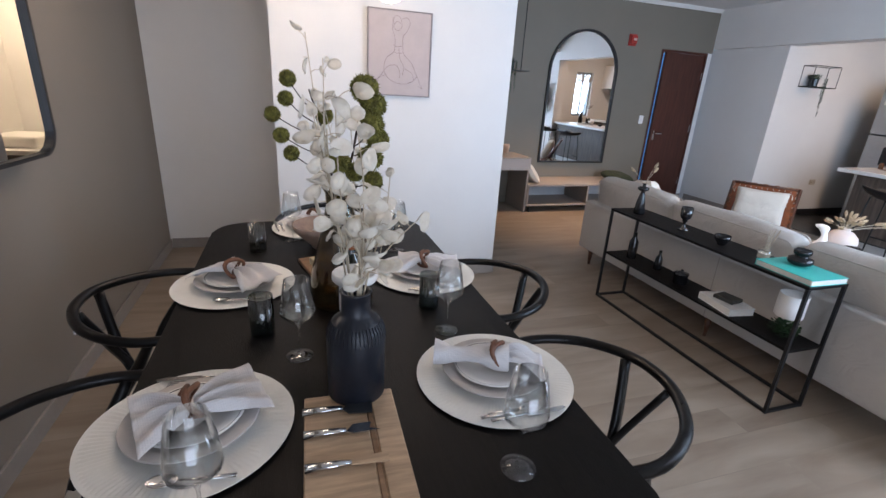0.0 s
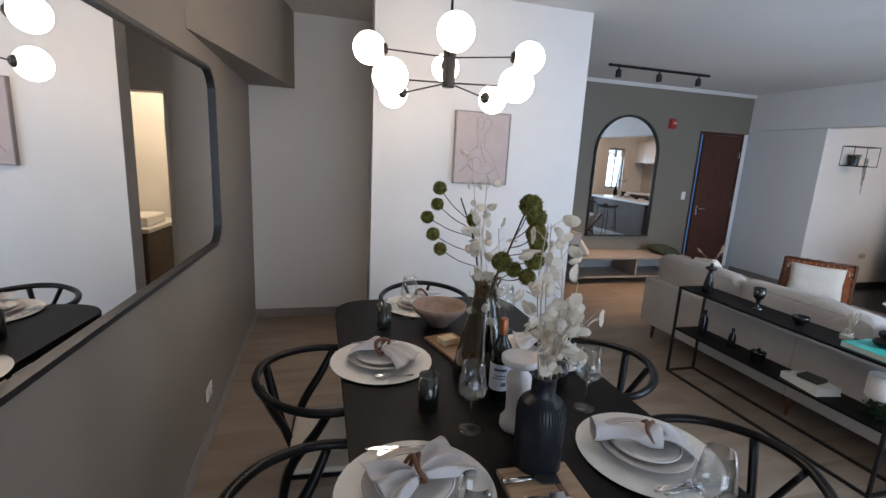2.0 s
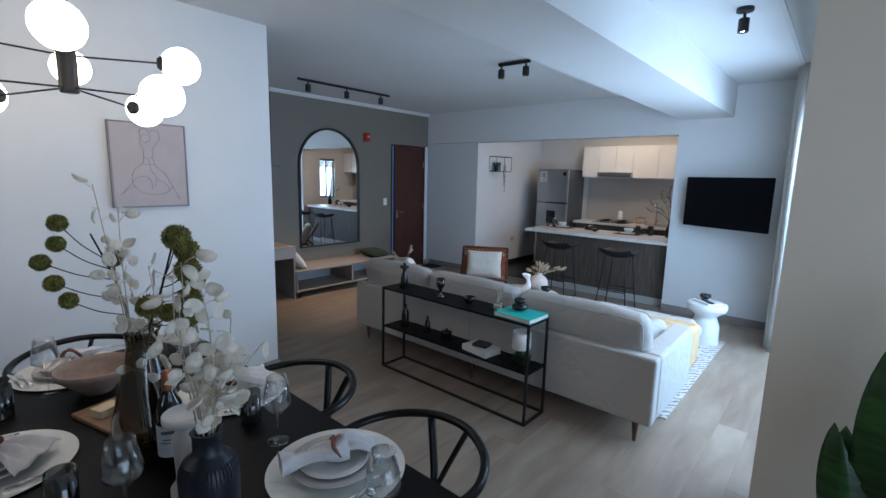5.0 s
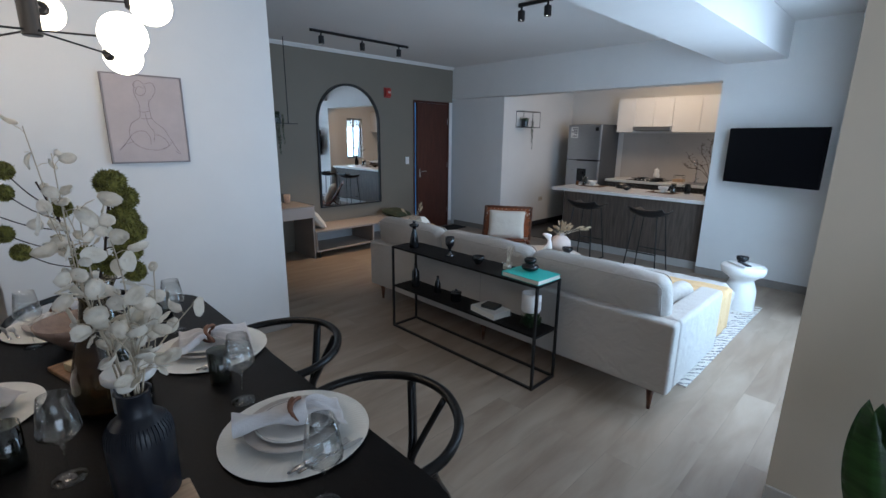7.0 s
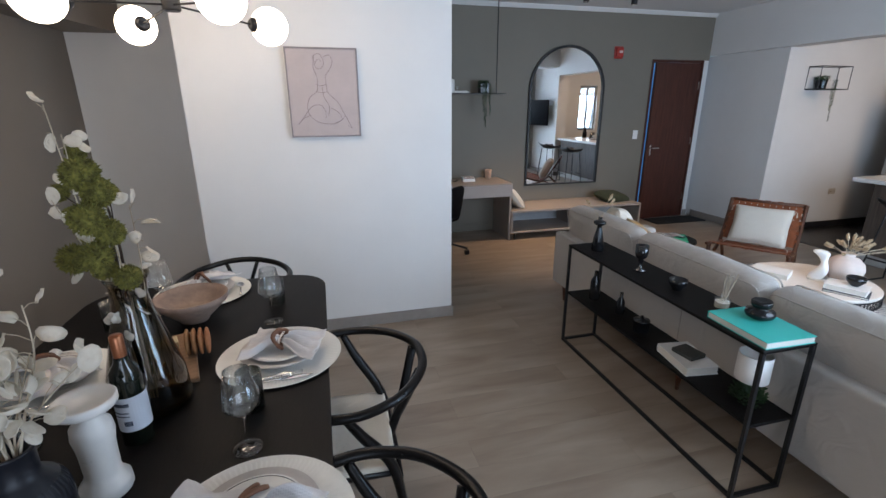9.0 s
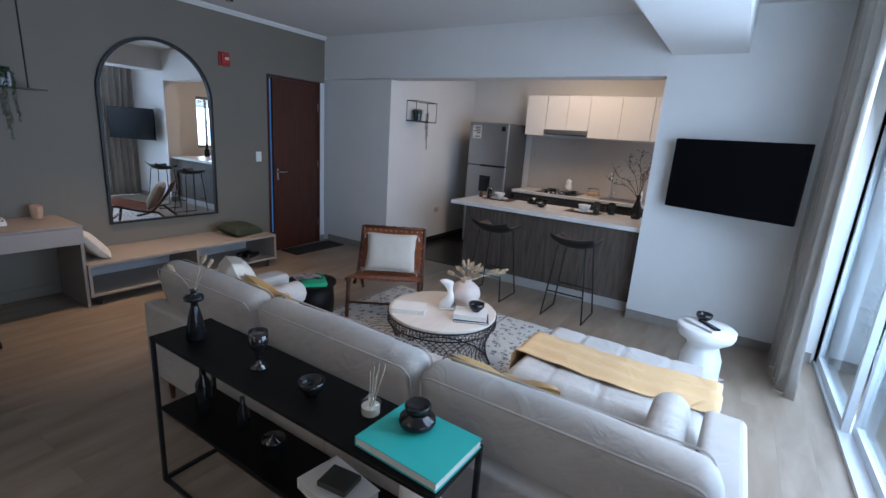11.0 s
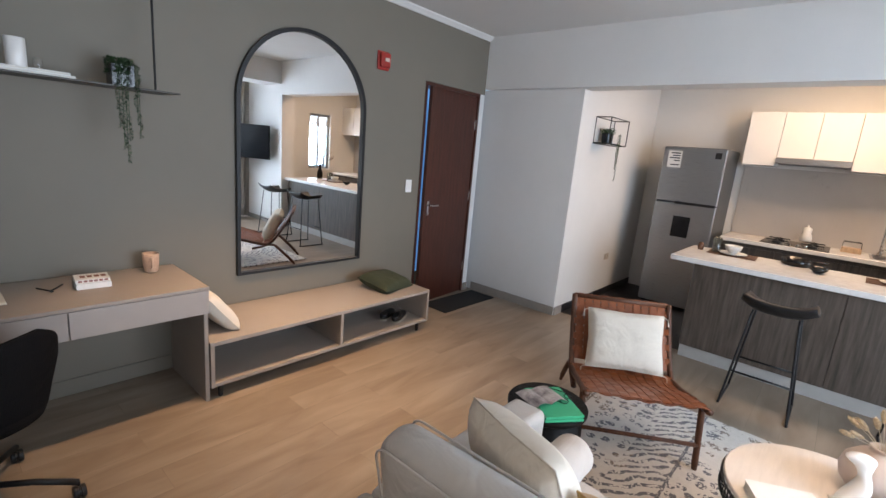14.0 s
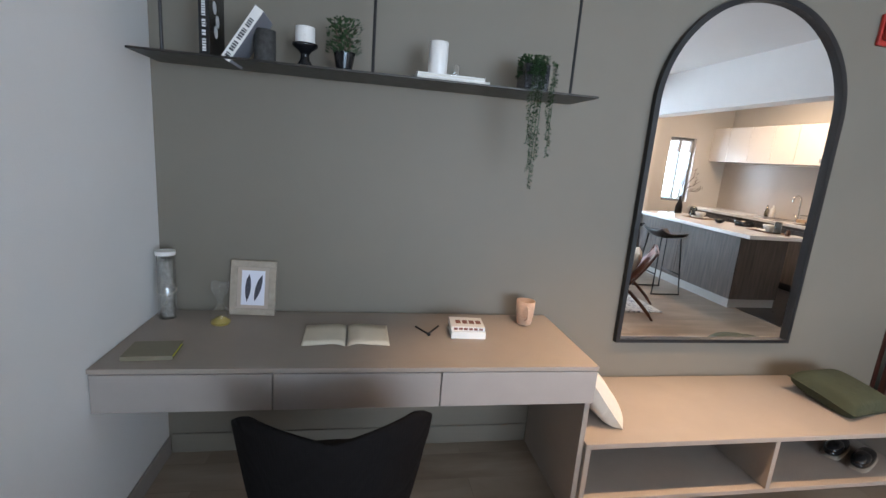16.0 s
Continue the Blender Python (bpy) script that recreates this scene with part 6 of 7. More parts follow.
# ---- kitchen ----
tagged(part("kitchen_floor", box(7.47, 9.45, 1.2, 5.279, 0.0, 0.006), mat("black_kitchen_tile", (0.02, 0.02, 0.022), 0.3, 0, 0.2, 8)), "dark tiled kitchen floor", "floor", kind="structure")


def skirt(name, label, m, *boxes):
    return tagged(part(name, join(*[box(*b, 0.003) for b in boxes]), m), label, "baseboard", kind="structure")


BL = mat("black_skirting", (0.02, 0.02, 0.022), 0.4, 0, 0.1, 10)
skirt("baseboard_kitchen", "dark skirting on the kitchen side wall", BL, (7.46, 9.44, 5.266, 5.279, 0.007, 0.09))
skirt("baseboard_east", "grey-brown baseboard beside the kitchen opening", BASEB, (7.276, 7.289, 5.28, 6.385, 0.001, 0.09), (7.29, 7.45, 5.266, 5.279, 0.001, 0.09))
skirt("baseboard_television", "grey baseboard under the television wall", BASEB, (7.196, 7.209, 0.6, 2.08, 0.001, 0.09), (7.21, 7.45, 2.081, 2.0895, 0.001, 0.09))
skirt("baseboard_north", "grey-green baseboard along the desk wall", WALL_GREEN, (2.264, 4.03, 6.386, 6.399, 0.001, 0.10), (4.04, 6.27, 6.386, 6.399, 0.001, 0.10))
skirt("baseboard_jamb", "grey-brown baseboard beside the entrance door", BASEB, (7.14, 7.21, 6.388, 6.401, 0.001, 0.09))
skirt("baseboard_nook", "grey-brown baseboard beside the desk", BASEB, (2.251, 2.264, 4.11, 6.385, 0.001, 0.09))
skirt("baseboard_art", "grey-brown baseboard under the white dining wall", BASEB, (1.035, 2.755, 3.936, 3.949, 0.001, 0.09), (2.756, 2.768, 3.936, 4.10, 0.001, 0.09))
skirt("baseboard_recess", "grey-brown baseboard at the end wall", BASEB, (0.064, 1.15, 4.986, 4.999, 0.001, 0.09))
skirt("baseboard_west", "grey baseboard along the taupe wall", BASEB, (0.051, 0.064, -2.44, 4.986, 0.001, 0.09))
skirt("baseboard_pillar", "cream baseboard at the pillar wall", WALL_WHITE, (3.436, 3.449, -2.44, 0.6, 0.001, 0.08))
cor = prism([(0, 0), (0.045, 0), (0.042, -0.012), (0.026, -0.026), (0.012, -0.042), (0, -0.045)], 0, 4.96)
tagged(part("cornice", moved(cor, Matrix(((0, 0, 1, 2.25), (-1, 0, 0, G_Y - 0.001), (0, 1, 0, CEILING - 0.001), (0, 0, 0, 1)))), WALL_WHITE), "thin white cornice along the green wall", "cornice", kind="structure")

BZ = 0.83
KITCHEN_H = 1.075
before_kitchen = set(scene.objects)
bar_ = thing("kitchen_peninsula", "grey-brown laminate breakfast bar under a white stone top", "kitchen island")
for y0, y1 in ((2.175, 3.155), (3.16, 4.16)):
    part("front_panel", box(7.34, 7.36, y0, y1, 0.10, 0.789, 0.001), BAR_WOOD, bar_)
part("end_panel", box(7.365, 7.98, 4.14, 4.16, 0.10, 0.789, 0.001), BAR_WOOD, bar_)
part("carcass", box(7.362, 7.98, 2.175, 4.138, 0.10, 0.788), BAR_WOOD, bar_)
part("plinth", box(7.35, 7.97, 2.175, 4.15, 0.001, 0.098, 0.001), mat("pale_grey_plinth", (0.42, 0.41, 0.39), 0.5, 0, 0.05, 10), bar_, "pale grey plinth")
wt_ = thing("worktop", "white stone breakfast bar worktop", "worktop")
part("slab", box(7.27, 8.05, 2.163, 4.34, 0.79, BZ, 0.003), STONE_TOP, wt_)


def bar_stool(x, y):
    s_ = thing("bar_stool", "black bar stool with a low curved seat and sled wire base", "stool", (x, y, 0), group="stools at the breakfast bar")
    def seat(u, v):
        a, b_ = (u - 0.5) * 2, (v - 0.5) * 2
        return (-0.19 + 0.36 * v, 0.215 * a * (1 - 0.08 * b_ * b_), 0.655 + 0.06 * abs(a) ** 2.6 + 0.085 * max(0, b_ * -1) ** 3 * (1 - 0.35 * abs(a) ** 3) + 0.01 * max(0, b_))
    part("seat", sheet(seat, 20, 14, 0.014), BLACK_METAL, s_, "black moulded seat with a low back", smooth=True)
    for k in (-1, 1):
        part("sled_frame", tube(spline([(0.14, 0.13 * k, 0.655), (0.18, 0.19 * k, 0.10), (0.19, 0.20 * k, 0.012), (0.16, 0.20 * k, 0.008), (-0.16, 0.20 * k, 0.008), (-0.19, 0.20 * k, 0.012), (-0.18, 0.19 * k, 0.10), (-0.13, 0.13 * k, 0.665)], 4), 0.0075, 8), BLACK_METAL, s_, smooth=True)
    for xx in (-0.17, 0.17):
        part("footrest", tube([(xx, -0.175, 0.24), (xx, 0.175, 0.24)], 0.007, 8), BLACK_METAL, s_, smooth=True)
    return s_


bar_stool(6.86, 3.50)
bar_stool(6.84, 2.64)

STRAW = mat("brown_woven_placemat", (0.16, 0.085, 0.055), 0.85, 0, 0.35, 60, 0.5, 160)
GLAZE = mat("speckled_white_glaze", (0.70, 0.68, 0.65), 0.3, 0, 0.1, 60)
for x, y, a in ((7.86, 3.98, 3), (7.82, 2.88, -2)):
    pm = thing("placemat", "reddish-brown woven placemat on the breakfast bar", "placemat", (x, y, BZ), a, "placemats on the breakfast bar")
    part("mat", sheet(lambda u, v: (-0.14 + 0.28 * u, -0.19 + 0.38 * v, 0.003 + 0.0012 * math.sin(u * 120) * math.sin(v * 160)), 40, 50, 0.002), STRAW, pm)
    p_ = plate("dinner_plate", 0.115, 0.010, GLAZE, 0, "white speckled plate on a woven placemat")
    tagged(p_, group="plates on the breakfast bar")
    p_.matrix_basis = pose(x, y, BZ + 0.005)
    shape("cereal_bowl", "white bowl with a blue-grey rim on the breakfast bar", "bowl", [(0, 0), (0.03, 0), (0.034, 0.008), (0.062, 0.035), (0.07, 0.068), (0.066, 0.068), (0.058, 0.038), (0, 0.014)], GLAZE, (x, y, BZ + 0.0125), 28, "bowls on the breakfast bar")
    g_ = tumbler()
    g_["group"] = "tumblers on the breakfast bar"
    g_["label"] = "smoked grey glass tumbler on the breakfast bar"
    g_.matrix_basis = pose(x - 0.02, y + (0.13 if y > 3.5 else -0.14), BZ + 0.0055)
pa = thing("cooking_pan", "black lidded cooking pot on the breakfast bar", "pan", (7.95, 3.52, BZ))
part("pot", lathe([(0, 0), (0.10, 0), (0.108, 0.01), (0.11, 0.055), (0.105, 0.055), (0.10, 0.01), (0, 0.008)], 32), BLACK_CER, pa, smooth=True)
part("handle", tube([(0, -0.108, 0.045), (0, -0.16, 0.055), (0, -0.21, 0.055)], 0.008, 6), BLACK_CER, pa, smooth=True)
shape("black_bowl", "small glossy black bowl on the breakfast bar", "bowl", [(0, 0), (0.026, 0), (0.03, 0.006), (0.06, 0.026), (0.062, 0.045), (0.058, 0.045), (0.052, 0.028), (0, 0.01)], BLACK_CER, (7.72, 3.36, BZ), 24)
shape("amber_jar", "small brown glass jar on the breakfast bar", "jar", [(0, 0), (0.022, 0), (0.025, 0.005), (0.025, 0.05), (0.018, 0.055), (0.018, 0.065), (0, 0.065)], mat("brown_glass_jar", (0.14, 0.06, 0.03), 0.12, 0, 0.1, 20), (7.85, 4.24, BZ), 20)
j = thing("milk_jug", "tall black ceramic mug with a handle", "mug", (7.93, 2.60, BZ))
part("body", lathe([(0, 0), (0.037, 0), (0.04, 0.005), (0.038, 0.125), (0.034, 0.125), (0.034, 0.01), (0, 0.01)], 28), BLACK_CER, j, smooth=True)
part("handle", tube(spline([(0, 0.037, 0.105), (0, 0.062, 0.10), (0, 0.066, 0.06), (0, 0.038, 0.03)], 4), 0.005, 6), BLACK_CER, j, smooth=True)
kv = shape("black_vase", "matt black vase on the breakfast bar holding bare twigs", "vase", [(0, 0), (0.045, 0), (0.052, 0.015), (0.050, 0.11), (0.028, 0.165), (0.020, 0.19), (0.022, 0.235), (0.026, 0.24), (0.018, 0.24), (0.015, 0.19), (0, 0.18)], BLACK_CER, (7.88, 2.33, BZ), 28)
TW = mat("dry_brown_twig", (0.10, 0.06, 0.045), 0.8, 0, 0.3, 30)
rnd = random.Random(11)
for k, (tx, ty, tz) in enumerate(((7.86, 2.62, 1.30), (7.92, 2.50, 1.44), (7.85, 2.36, 1.50), (7.95, 2.25, 1.42), (7.8, 2.28, 1.33), (7.9, 2.68, 1.20))):
    t_ = thing("twig", "dry brown branching twig with small buds", "dried branch", (7.88, 2.33, BZ + 0.2), group="twigs in the kitchen vase")
    d = Vector((tx - 7.88, ty - 2.33, tz - BZ - 0.2))
    pts = spline([Vector(), d * 0.4 + Vector((0, 0, 0.05)), d * 0.75 + Vector((0.01, 0.02, 0.0)), d], 5)
    rods = [tube(pts, 0.003, 5, radii=[0.0038 - 0.0026 * i / (len(pts) - 1) for i in range(len(pts))])]
    buds = []
    for i in range(26):
        p0 = pts[rnd.randrange(4, len(pts))]
        q = p0 + Vector((rnd.uniform(-0.05, 0.05), rnd.uniform(-0.06, 0.06), rnd.uniform(0.0, 0.06))) * (1.0 if i % 3 == 0 else 0.3)
        rods.append(tube([p0, q], 0.0011, 4))
        bmb = bmesh.new()
        bmesh.ops.create_icosphere(bmb, subdivisions=1, radius=rnd.uniform(0.004, 0.007))
        buds.append(moved(bmb, Matrix.Translation(q)))
    part("stem", join(*rods), TW, t_)
    part("bud_cluster", join(*buds), TW, t_)

# back counter, hob, tap, wall units
cb = thing("base_cabinet", "dark kitchen base cabinets under a white counter", "kitchen cabinet")
part("carcass", box(8.92, 9.44, 1.22, 4.26, 0.10, 0.829), BAR_WOOD, cb)
part("plinth", box(8.96, 9.44, 1.22, 4.26, 0.008, 0.098), BLACK_METAL, cb)
for k in range(6):
    part("door", box(8.90, 8.918, 1.23 + 0.505 * k, 1.23 + 0.505 * k + 0.498, 0.11, 0.79, 0.001), BAR_WOOD, cb)
ctop = thing("worktop", "white stone kitchen counter along the back wall", "worktop")
part("slab", box(8.86, 9.449, 1.205, 4.27, 0.83, 0.87, 0.003), STONE_TOP, ctop)
tagged(part("backsplash", box(9.436, 9.449, 1.25, 4.27, 0.871, 1.60), mat("greige_backsplash", (0.46, 0.43, 0.40), 0.3, 0, 0.03, 3)), "plain greige backsplash panel", "wall panel", kind="structure")
ys = [4.262, 3.955, 3.645, 3.335, 2.92, 2.52, 2.10, 1.66, 1.215]
for k in range(8):
    y1, y0 = ys[k], ys[k + 1]
    z0 = 1.70 if k in (1, 2) else 1.615
    u = thing("wall_cabinet", "white lacquered kitchen wall cabinet above the counter", "kitchen cabinet", (9.27, (y0 + y1) / 2, z0), group="kitchen wall cabinets")
    part("carcass", box(-0.148, 0.168, -(y1 - y0) / 2 + 0.001, (y1 - y0) / 2 - 0.001, 0.0, 2.13 - z0), WHITE_GLOSS, u)
    part("door", box(-0.168, -0.1495, -(y1 - y0) / 2 + 0.003, (y1 - y0) / 2 - 0.003, 0.0, 2.13 - z0, 0.0015), WHITE_GLOSS, u)
h = thing("cooker_hood", "slim steel cooker hood under the wall cabinets", "cooker hood", (9.2, 3.645, 1.63))
part("body", box(-0.15, 0.24, -0.308, 0.308, 0.012, 0.068, 0.003), STEEL, h)
part("filter", box(-0.12, 0.2, -0.28, 0.28, 0.004, 0.0115), mat("hood_filter", (0.18, 0.18, 0.18), 0.4, 0.8, 0.1, 60), h)
hb = thing("gas_hob", "black gas hob with four burners and cast pan supports", "hob", (9.14, 3.62, 0.8705))
part("plate", box(-0.25, 0.25, -0.29, 0.29, 0, 0.008, 0.003), BLACK_CER, hb)
for x in (-0.12, 0.12):
    for y in (-0.15, 0.15):
        part("burner", moved(lathe([(0, 0.008), (0.045, 0.008), (0.045, 0.018), (0.028, 0.024), (0, 0.024)], 20), Matrix.Translation((x, y, 0))), BLACK_METAL, hb)
        part("pan_support", join(box(x - 0.095, x + 0.095, y - 0.005, y + 0.005, 0.026, 0.036), box(x - 0.005, x + 0.005, y - 0.095, y - 0.006, 0.026, 0.036), box(x - 0.005, x + 0.005, y + 0.006, y + 0.095, 0.026, 0.036),
                                 *[box(x + a - 0.004, x + a + 0.004, y - 0.004, y + 0.004, 0.008, 0.0255) for a in (-0.09, 0.09)]), BLACK_METAL, hb)
for k in range(4):
    part("knob", moved(lathe([(0, 0.008), (0.016, 0.008), (0.014, 0.026), (0, 0.026)], 14), Matrix.Translation((-0.22, -0.10 + 0.065 * k, 0))), CHROME, hb)
shape("moka_pot", "white enamel coffee pot on the gas hob", "kettle", [(0, 0), (0.05, 0), (0.055, 0.01), (0.05, 0.06), (0.036, 0.08), (0.042, 0.13), (0.02, 0.14), (0.008, 0.145), (0.01, 0.16), (0, 0.162)], WHITE_CER, (9.27, 3.55, 0.908), 24)
tp = thing("kitchen_tap", "tall polished steel gooseneck kitchen tap", "tap", (9.36, 2.95, 0.8705))
part("spout", tube(spline([(0, 0, 0), (0, 0, 0.2), (-0.01, 0, 0.30), (-0.07, 0, 0.345), (-0.13, 0, 0.31), (-0.14, 0, 0.25)], 6), 0.011, 10), CHROME, tp, smooth=True)
part("lever", tube([(0, -0.01, 0.05), (0, -0.07, 0.08)], 0.006, 8), CHROME, tp, smooth=True)
part("base", lathe([(0, 0), (0.024, 0), (0.024, 0.03), (0, 0.03)], 20), CHROME, tp)
sk = thing("sink", "brushed steel sink set in the kitchen counter", "sink", (9.14, 2.75, 0.8705))
part("rim", join(box(-0.2, 0.2, -0.28, -0.255, 0, 0.003), box(-0.2, 0.2, 0.255, 0.28, 0, 0.003), box(-0.2, -0.175, -0.255, 0.255, 0, 0.003), box(0.175, 0.2, -0.255, 0.255, 0, 0.003)), CHROME, sk)
part("basin", box(-0.174, 0.174, -0.254, 0.254, 0.0, 0.0012), mat("dark_steel_basin", (0.16, 0.16, 0.165), 0.3, 0.9, 0.1, 10), sk)
ba = thing("wire_basket", "pale wooden crate with a wire frame on the counter", "basket", (9.25, 3.17, 0.8705))
part("tray", box(-0.06, 0.06, -0.08, 0.08, 0, 0.045, 0.003), BOARD, ba)
part("wires", join(*[tube([(x, -0.075, 0.045), (x, -0.07, 0.10), (x, 0.07, 0.10), (x, 0.075, 0.045)], 0.002, 4) for x in (-0.055, 0, 0.055)]), BLACK_METAL, ba)
shape("soap_bottle", "slim pale soap bottle beside the sink", "bottle", [(0, 0), (0.028, 0), (0.03, 0.01), (0.03, 0.12), (0.012, 0.14), (0.01, 0.17), (0, 0.17)], WHITE_CER, (9.33, 2.55, 0.8705), 20)
shape("soap_bottle", "brown glass soap bottle beside the sink", "bottle", [(0, 0), (0.028, 0), (0.03, 0.01), (0.03, 0.10), (0.012, 0.12), (0.01, 0.16), (0, 0.16)], BROWN_GLASS, (9.33, 2.45, 0.8705), 20)

# fridge
f = thing("refrigerator", "brushed steel two-door fridge with a water dispenser", "refrigerator", (8.70, 4.655, 0))
part("body", box(0.052, 0.68, -0.315, 0.315, 0.04, 1.735, 0.004), mat("dark_grey_fridge_side", (0.11, 0.115, 0.12), 0.4, 0.5, 0.06, 10), f, "dark grey side panels")
part("freezer_door", box(0, 0.050, -0.315, 0.315, 1.165, 1.730, 0.006), STEEL, f)
part("lower_door", box(0, 0.050, -0.315, 0.315, 0.05, 1.150, 0.006), STEEL, f)
part("handle_recess", box(-0.004, -0.0005, -0.30, 0.10, 1.145, 1.172), BLACK_METAL, f, "dark recessed handle")
part("water_dispenser", join(box(-0.006, -0.0005, -0.09, 0.09, 0.80, 1.02, 0.002), box(-0.03, -0.0065, -0.03, 0.03, 0.93, 0.97, 0.003)), BLACK_CER, f, "black water dispenser")
part("energy_label", box(-0.003, -0.0005, 0.12, 0.26, 1.52, 1.69), WHITE_C, f, "white energy label")
part("label_print", join(*[box(-0.0045, -0.0032, 0.135, 0.135 + w_, z_, z_ + 0.012) for z_, w_ in ((1.66, 0.10), (1.635, 0.08), (1.61, 0.11), (1.585, 0.06), (1.54, 0.09))]), DARK_C, f, "unreadable label print")
part("badge", box(-0.003, -0.0005, -0.27, -0.21, 1.63, 1.69), BLACK_METAL, f)
part("foot", join(box(0.1, 0.6, -0.3, 0.3, 0.007, 0.039)), BLACK_METAL, f)

for ob in set(scene.objects) - before_kitchen:
    if ob.parent is None:
        ob.location.y -= 0.08
        ob.location.z *= KITCHEN_H
        ob.scale.z = KITCHEN_H

# wall shelf with trailing plant
sh = thing("wire_wall_shelf", "black wire box shelf on the kitchen side wall", "shelf", (7.87, 5.28, 1.93))
W_, D_, H_ = 0.24, 0.16, 0.13
E_ = []
for x in (-W_, W_):
    for z in (-H_, H_):
        E_.append(tube([(x, -0.004, z), (x, -D_, z)], 0.005, 4))
    for y in (-0.004, -D_):
        E_.append(tube([(x, y, -H_), (x, y, H_)], 0.005, 4))
for z in (-H_, H_):
    for y in (-0.004, -D_):
        E_.append(tube([(-W_, y, z), (W_, y, z)], 0.005, 4))
part("frame", join(*E_), BLACK_METAL, sh)
part("base_plate", box(-W_, 0.02, -D_, -0.004, -H_ + 0.005, -H_ + 0.009), BLACK_METAL, sh)


def trailing(name, label, loc, pot_r, pot_h, strands, seed, square=False):
    p_ = thing(name, label, "plant", loc)
    part("pot", lathe([(0, 0), (pot_r * 0.85, 0), (pot_r, pot_h), (pot_r * 0.9, pot_h), (0, pot_h * 0.9)], 24) if not square else box(-pot_r, pot_r, -pot_r, pot_r, 0, pot_h, 0.003), BLACK_CER, p_, "small black pot")
    f1 = part("foliage", tuft(900 if square else 500, pot_r * 1.2, pot_h * (0.75 if square else 0.55), seed, 0.016), FOL, p_, "dense small leaves")
    f1.location = (0, 0, pot_h * (0.5 if square else 0.85))
    rnd_ = random.Random(seed)
    for (x, y, l) in strands:
        bms = bmesh.new()
        n_ = int(l / 0.0035)
        for i in range(n_):
            t = i / n_
            p0 = Vector((x + 0.006 * math.sin(t * 9), y, pot_h - l * t))
            a = rnd_.uniform(0, 6.28)
            d_ = Vector((math.cos(a), math.sin(a), -0.4)) * 0.016
            s_ = Vector((-math.sin(a), math.cos(a), 0)) * 0.0055
            v = [bms.verts.new(q) for q in (p0, p0 + d_ * 0.5 + s_, p0 + d_, p0 + d_ * 0.5 - s_)]
            bms.faces.new(v)
        part("strand", join(bms, tube([(x, y, pot_h), (x + 0.004, y, pot_h - l * 0.5), (x, y, pot_h - l)], 0.0012, 4)), FOL, p_, "trailing green strand")
    return p_


trailing("trailing_plant", "trailing plant in a black pot on a wire shelf", (7.77, 5.195, 1.81), 0.06, 0.10, [(0.065, -0.09, 0.22), (0.085, -0.09, 0.36), (0.10, -0.095, 0.48), (0.12, -0.09, 0.30)], 6)
wall_plate("wall_socket", "white double socket on the kitchen side wall", pose(8.50, 5.28, 0.50), "socket", mat("cream_socket", (0.5, 0.44, 0.36), 0.4, 0, 0.02, 10))
kw = thing("window_2", "kitchen window with a grey frame and roller blind", "window", kind="structure")
part("frame", join(box(8.301, 8.34, 1.08, 1.14, 1.001, 2.099), box(8.76, 8.799, 1.08, 1.14, 1.001, 2.099), box(8.34, 8.76, 1.08, 1.14, 1.001, 1.04), box(8.34, 8.76, 1.08, 1.14, 2.06, 2.099), box(8.535, 8.565, 1.08, 1.14, 1.04, 2.06)), mat("grey_window_frame", (0.22, 0.23, 0.23), 0.4, 0.2, 0.03, 10), kw)
for x0, x1 in ((8.34, 8.535), (8.565, 8.76)):
    pn = part("pane", box(x0, x1, 1.105, 1.111, 1.04, 2.06), PANE, kw, "clear pane")
    pn.visible_shadow = False
part("blind", join(*[box(8.31, 8.79, 1.15, 1.17, 1.86 + 0.025 * k, 1.88 + 0.025 * k) for k in range(8)]), CURTAIN, kw, "pale slatted blind")
lamp("kitchen_downlight", "AREA", look((8.3, 3.2, CEILING - 0.03), (8.3, 3.2, 0)), 26, (1.0, 0.72, 0.46), 0.5, 1.2)
kl = thing("kitchen_ceiling_light", "flat white ceiling light panel over the kitchen", "ceiling light", (8.3, 3.2, CEILING))
part("frame", box(-0.27, 0.27, -0.62, 0.62, -0.022, -0.001, 0.002), WHITE_GLOSS, kl)


# ---- entrance, desk wall ----
fr = thing("door_frame", "dark brown entrance door frame in the green wall", "door frame", kind="structure")
part("jambs", join(box(6.281, 6.312, G_Y - 0.004, 6.59, 0.001, 2.169), box(7.098, 7.129, G_Y - 0.004, 6.59, 0.001, 2.169), box(6.312, 7.098, G_Y - 0.004, 6.59, 2.138, 2.169)), DOOR_WOOD, fr)
dr = thing("door_1", "dark mahogany entrance door standing slightly ajar", "door", (7.096, 6.425, 0), 5.0)
dr["kind"] = "structure"
part("leaf", box(-0.782, -0.001, -0.02, 0.02, 0.006, 2.132, 0.002), DOOR_WOOD, dr)
hd = part("door_handle", join(box(-0.745, -0.715, -0.028, -0.0205, 0.92, 1.06, 0.002), tube([(-0.73, -0.028, 1.02), (-0.73, -0.062, 1.02), (-0.72, -0.066, 1.02), (-0.61, -0.066, 1.02)], 0.009, 8)), CHROME, dr, "polished steel lever handle")
part("lock", moved(lathe([(0, 0), (0.018, 0), (0.016, 0.012), (0, 0.012)], 16), Matrix.Translation((-0.73, -0.0205, 0.94)) @ Matrix.Rotation(radians(90), 4, "X")), CHROME, dr)
for z in (0.3, 1.1, 1.85):
    part("hinge", tube([(-0.004, -0.024, z - 0.05), (-0.004, -0.024, z + 0.05)], 0.007, 8), CHROME, dr)
fr.scale.z = dr.scale.z = 1.022
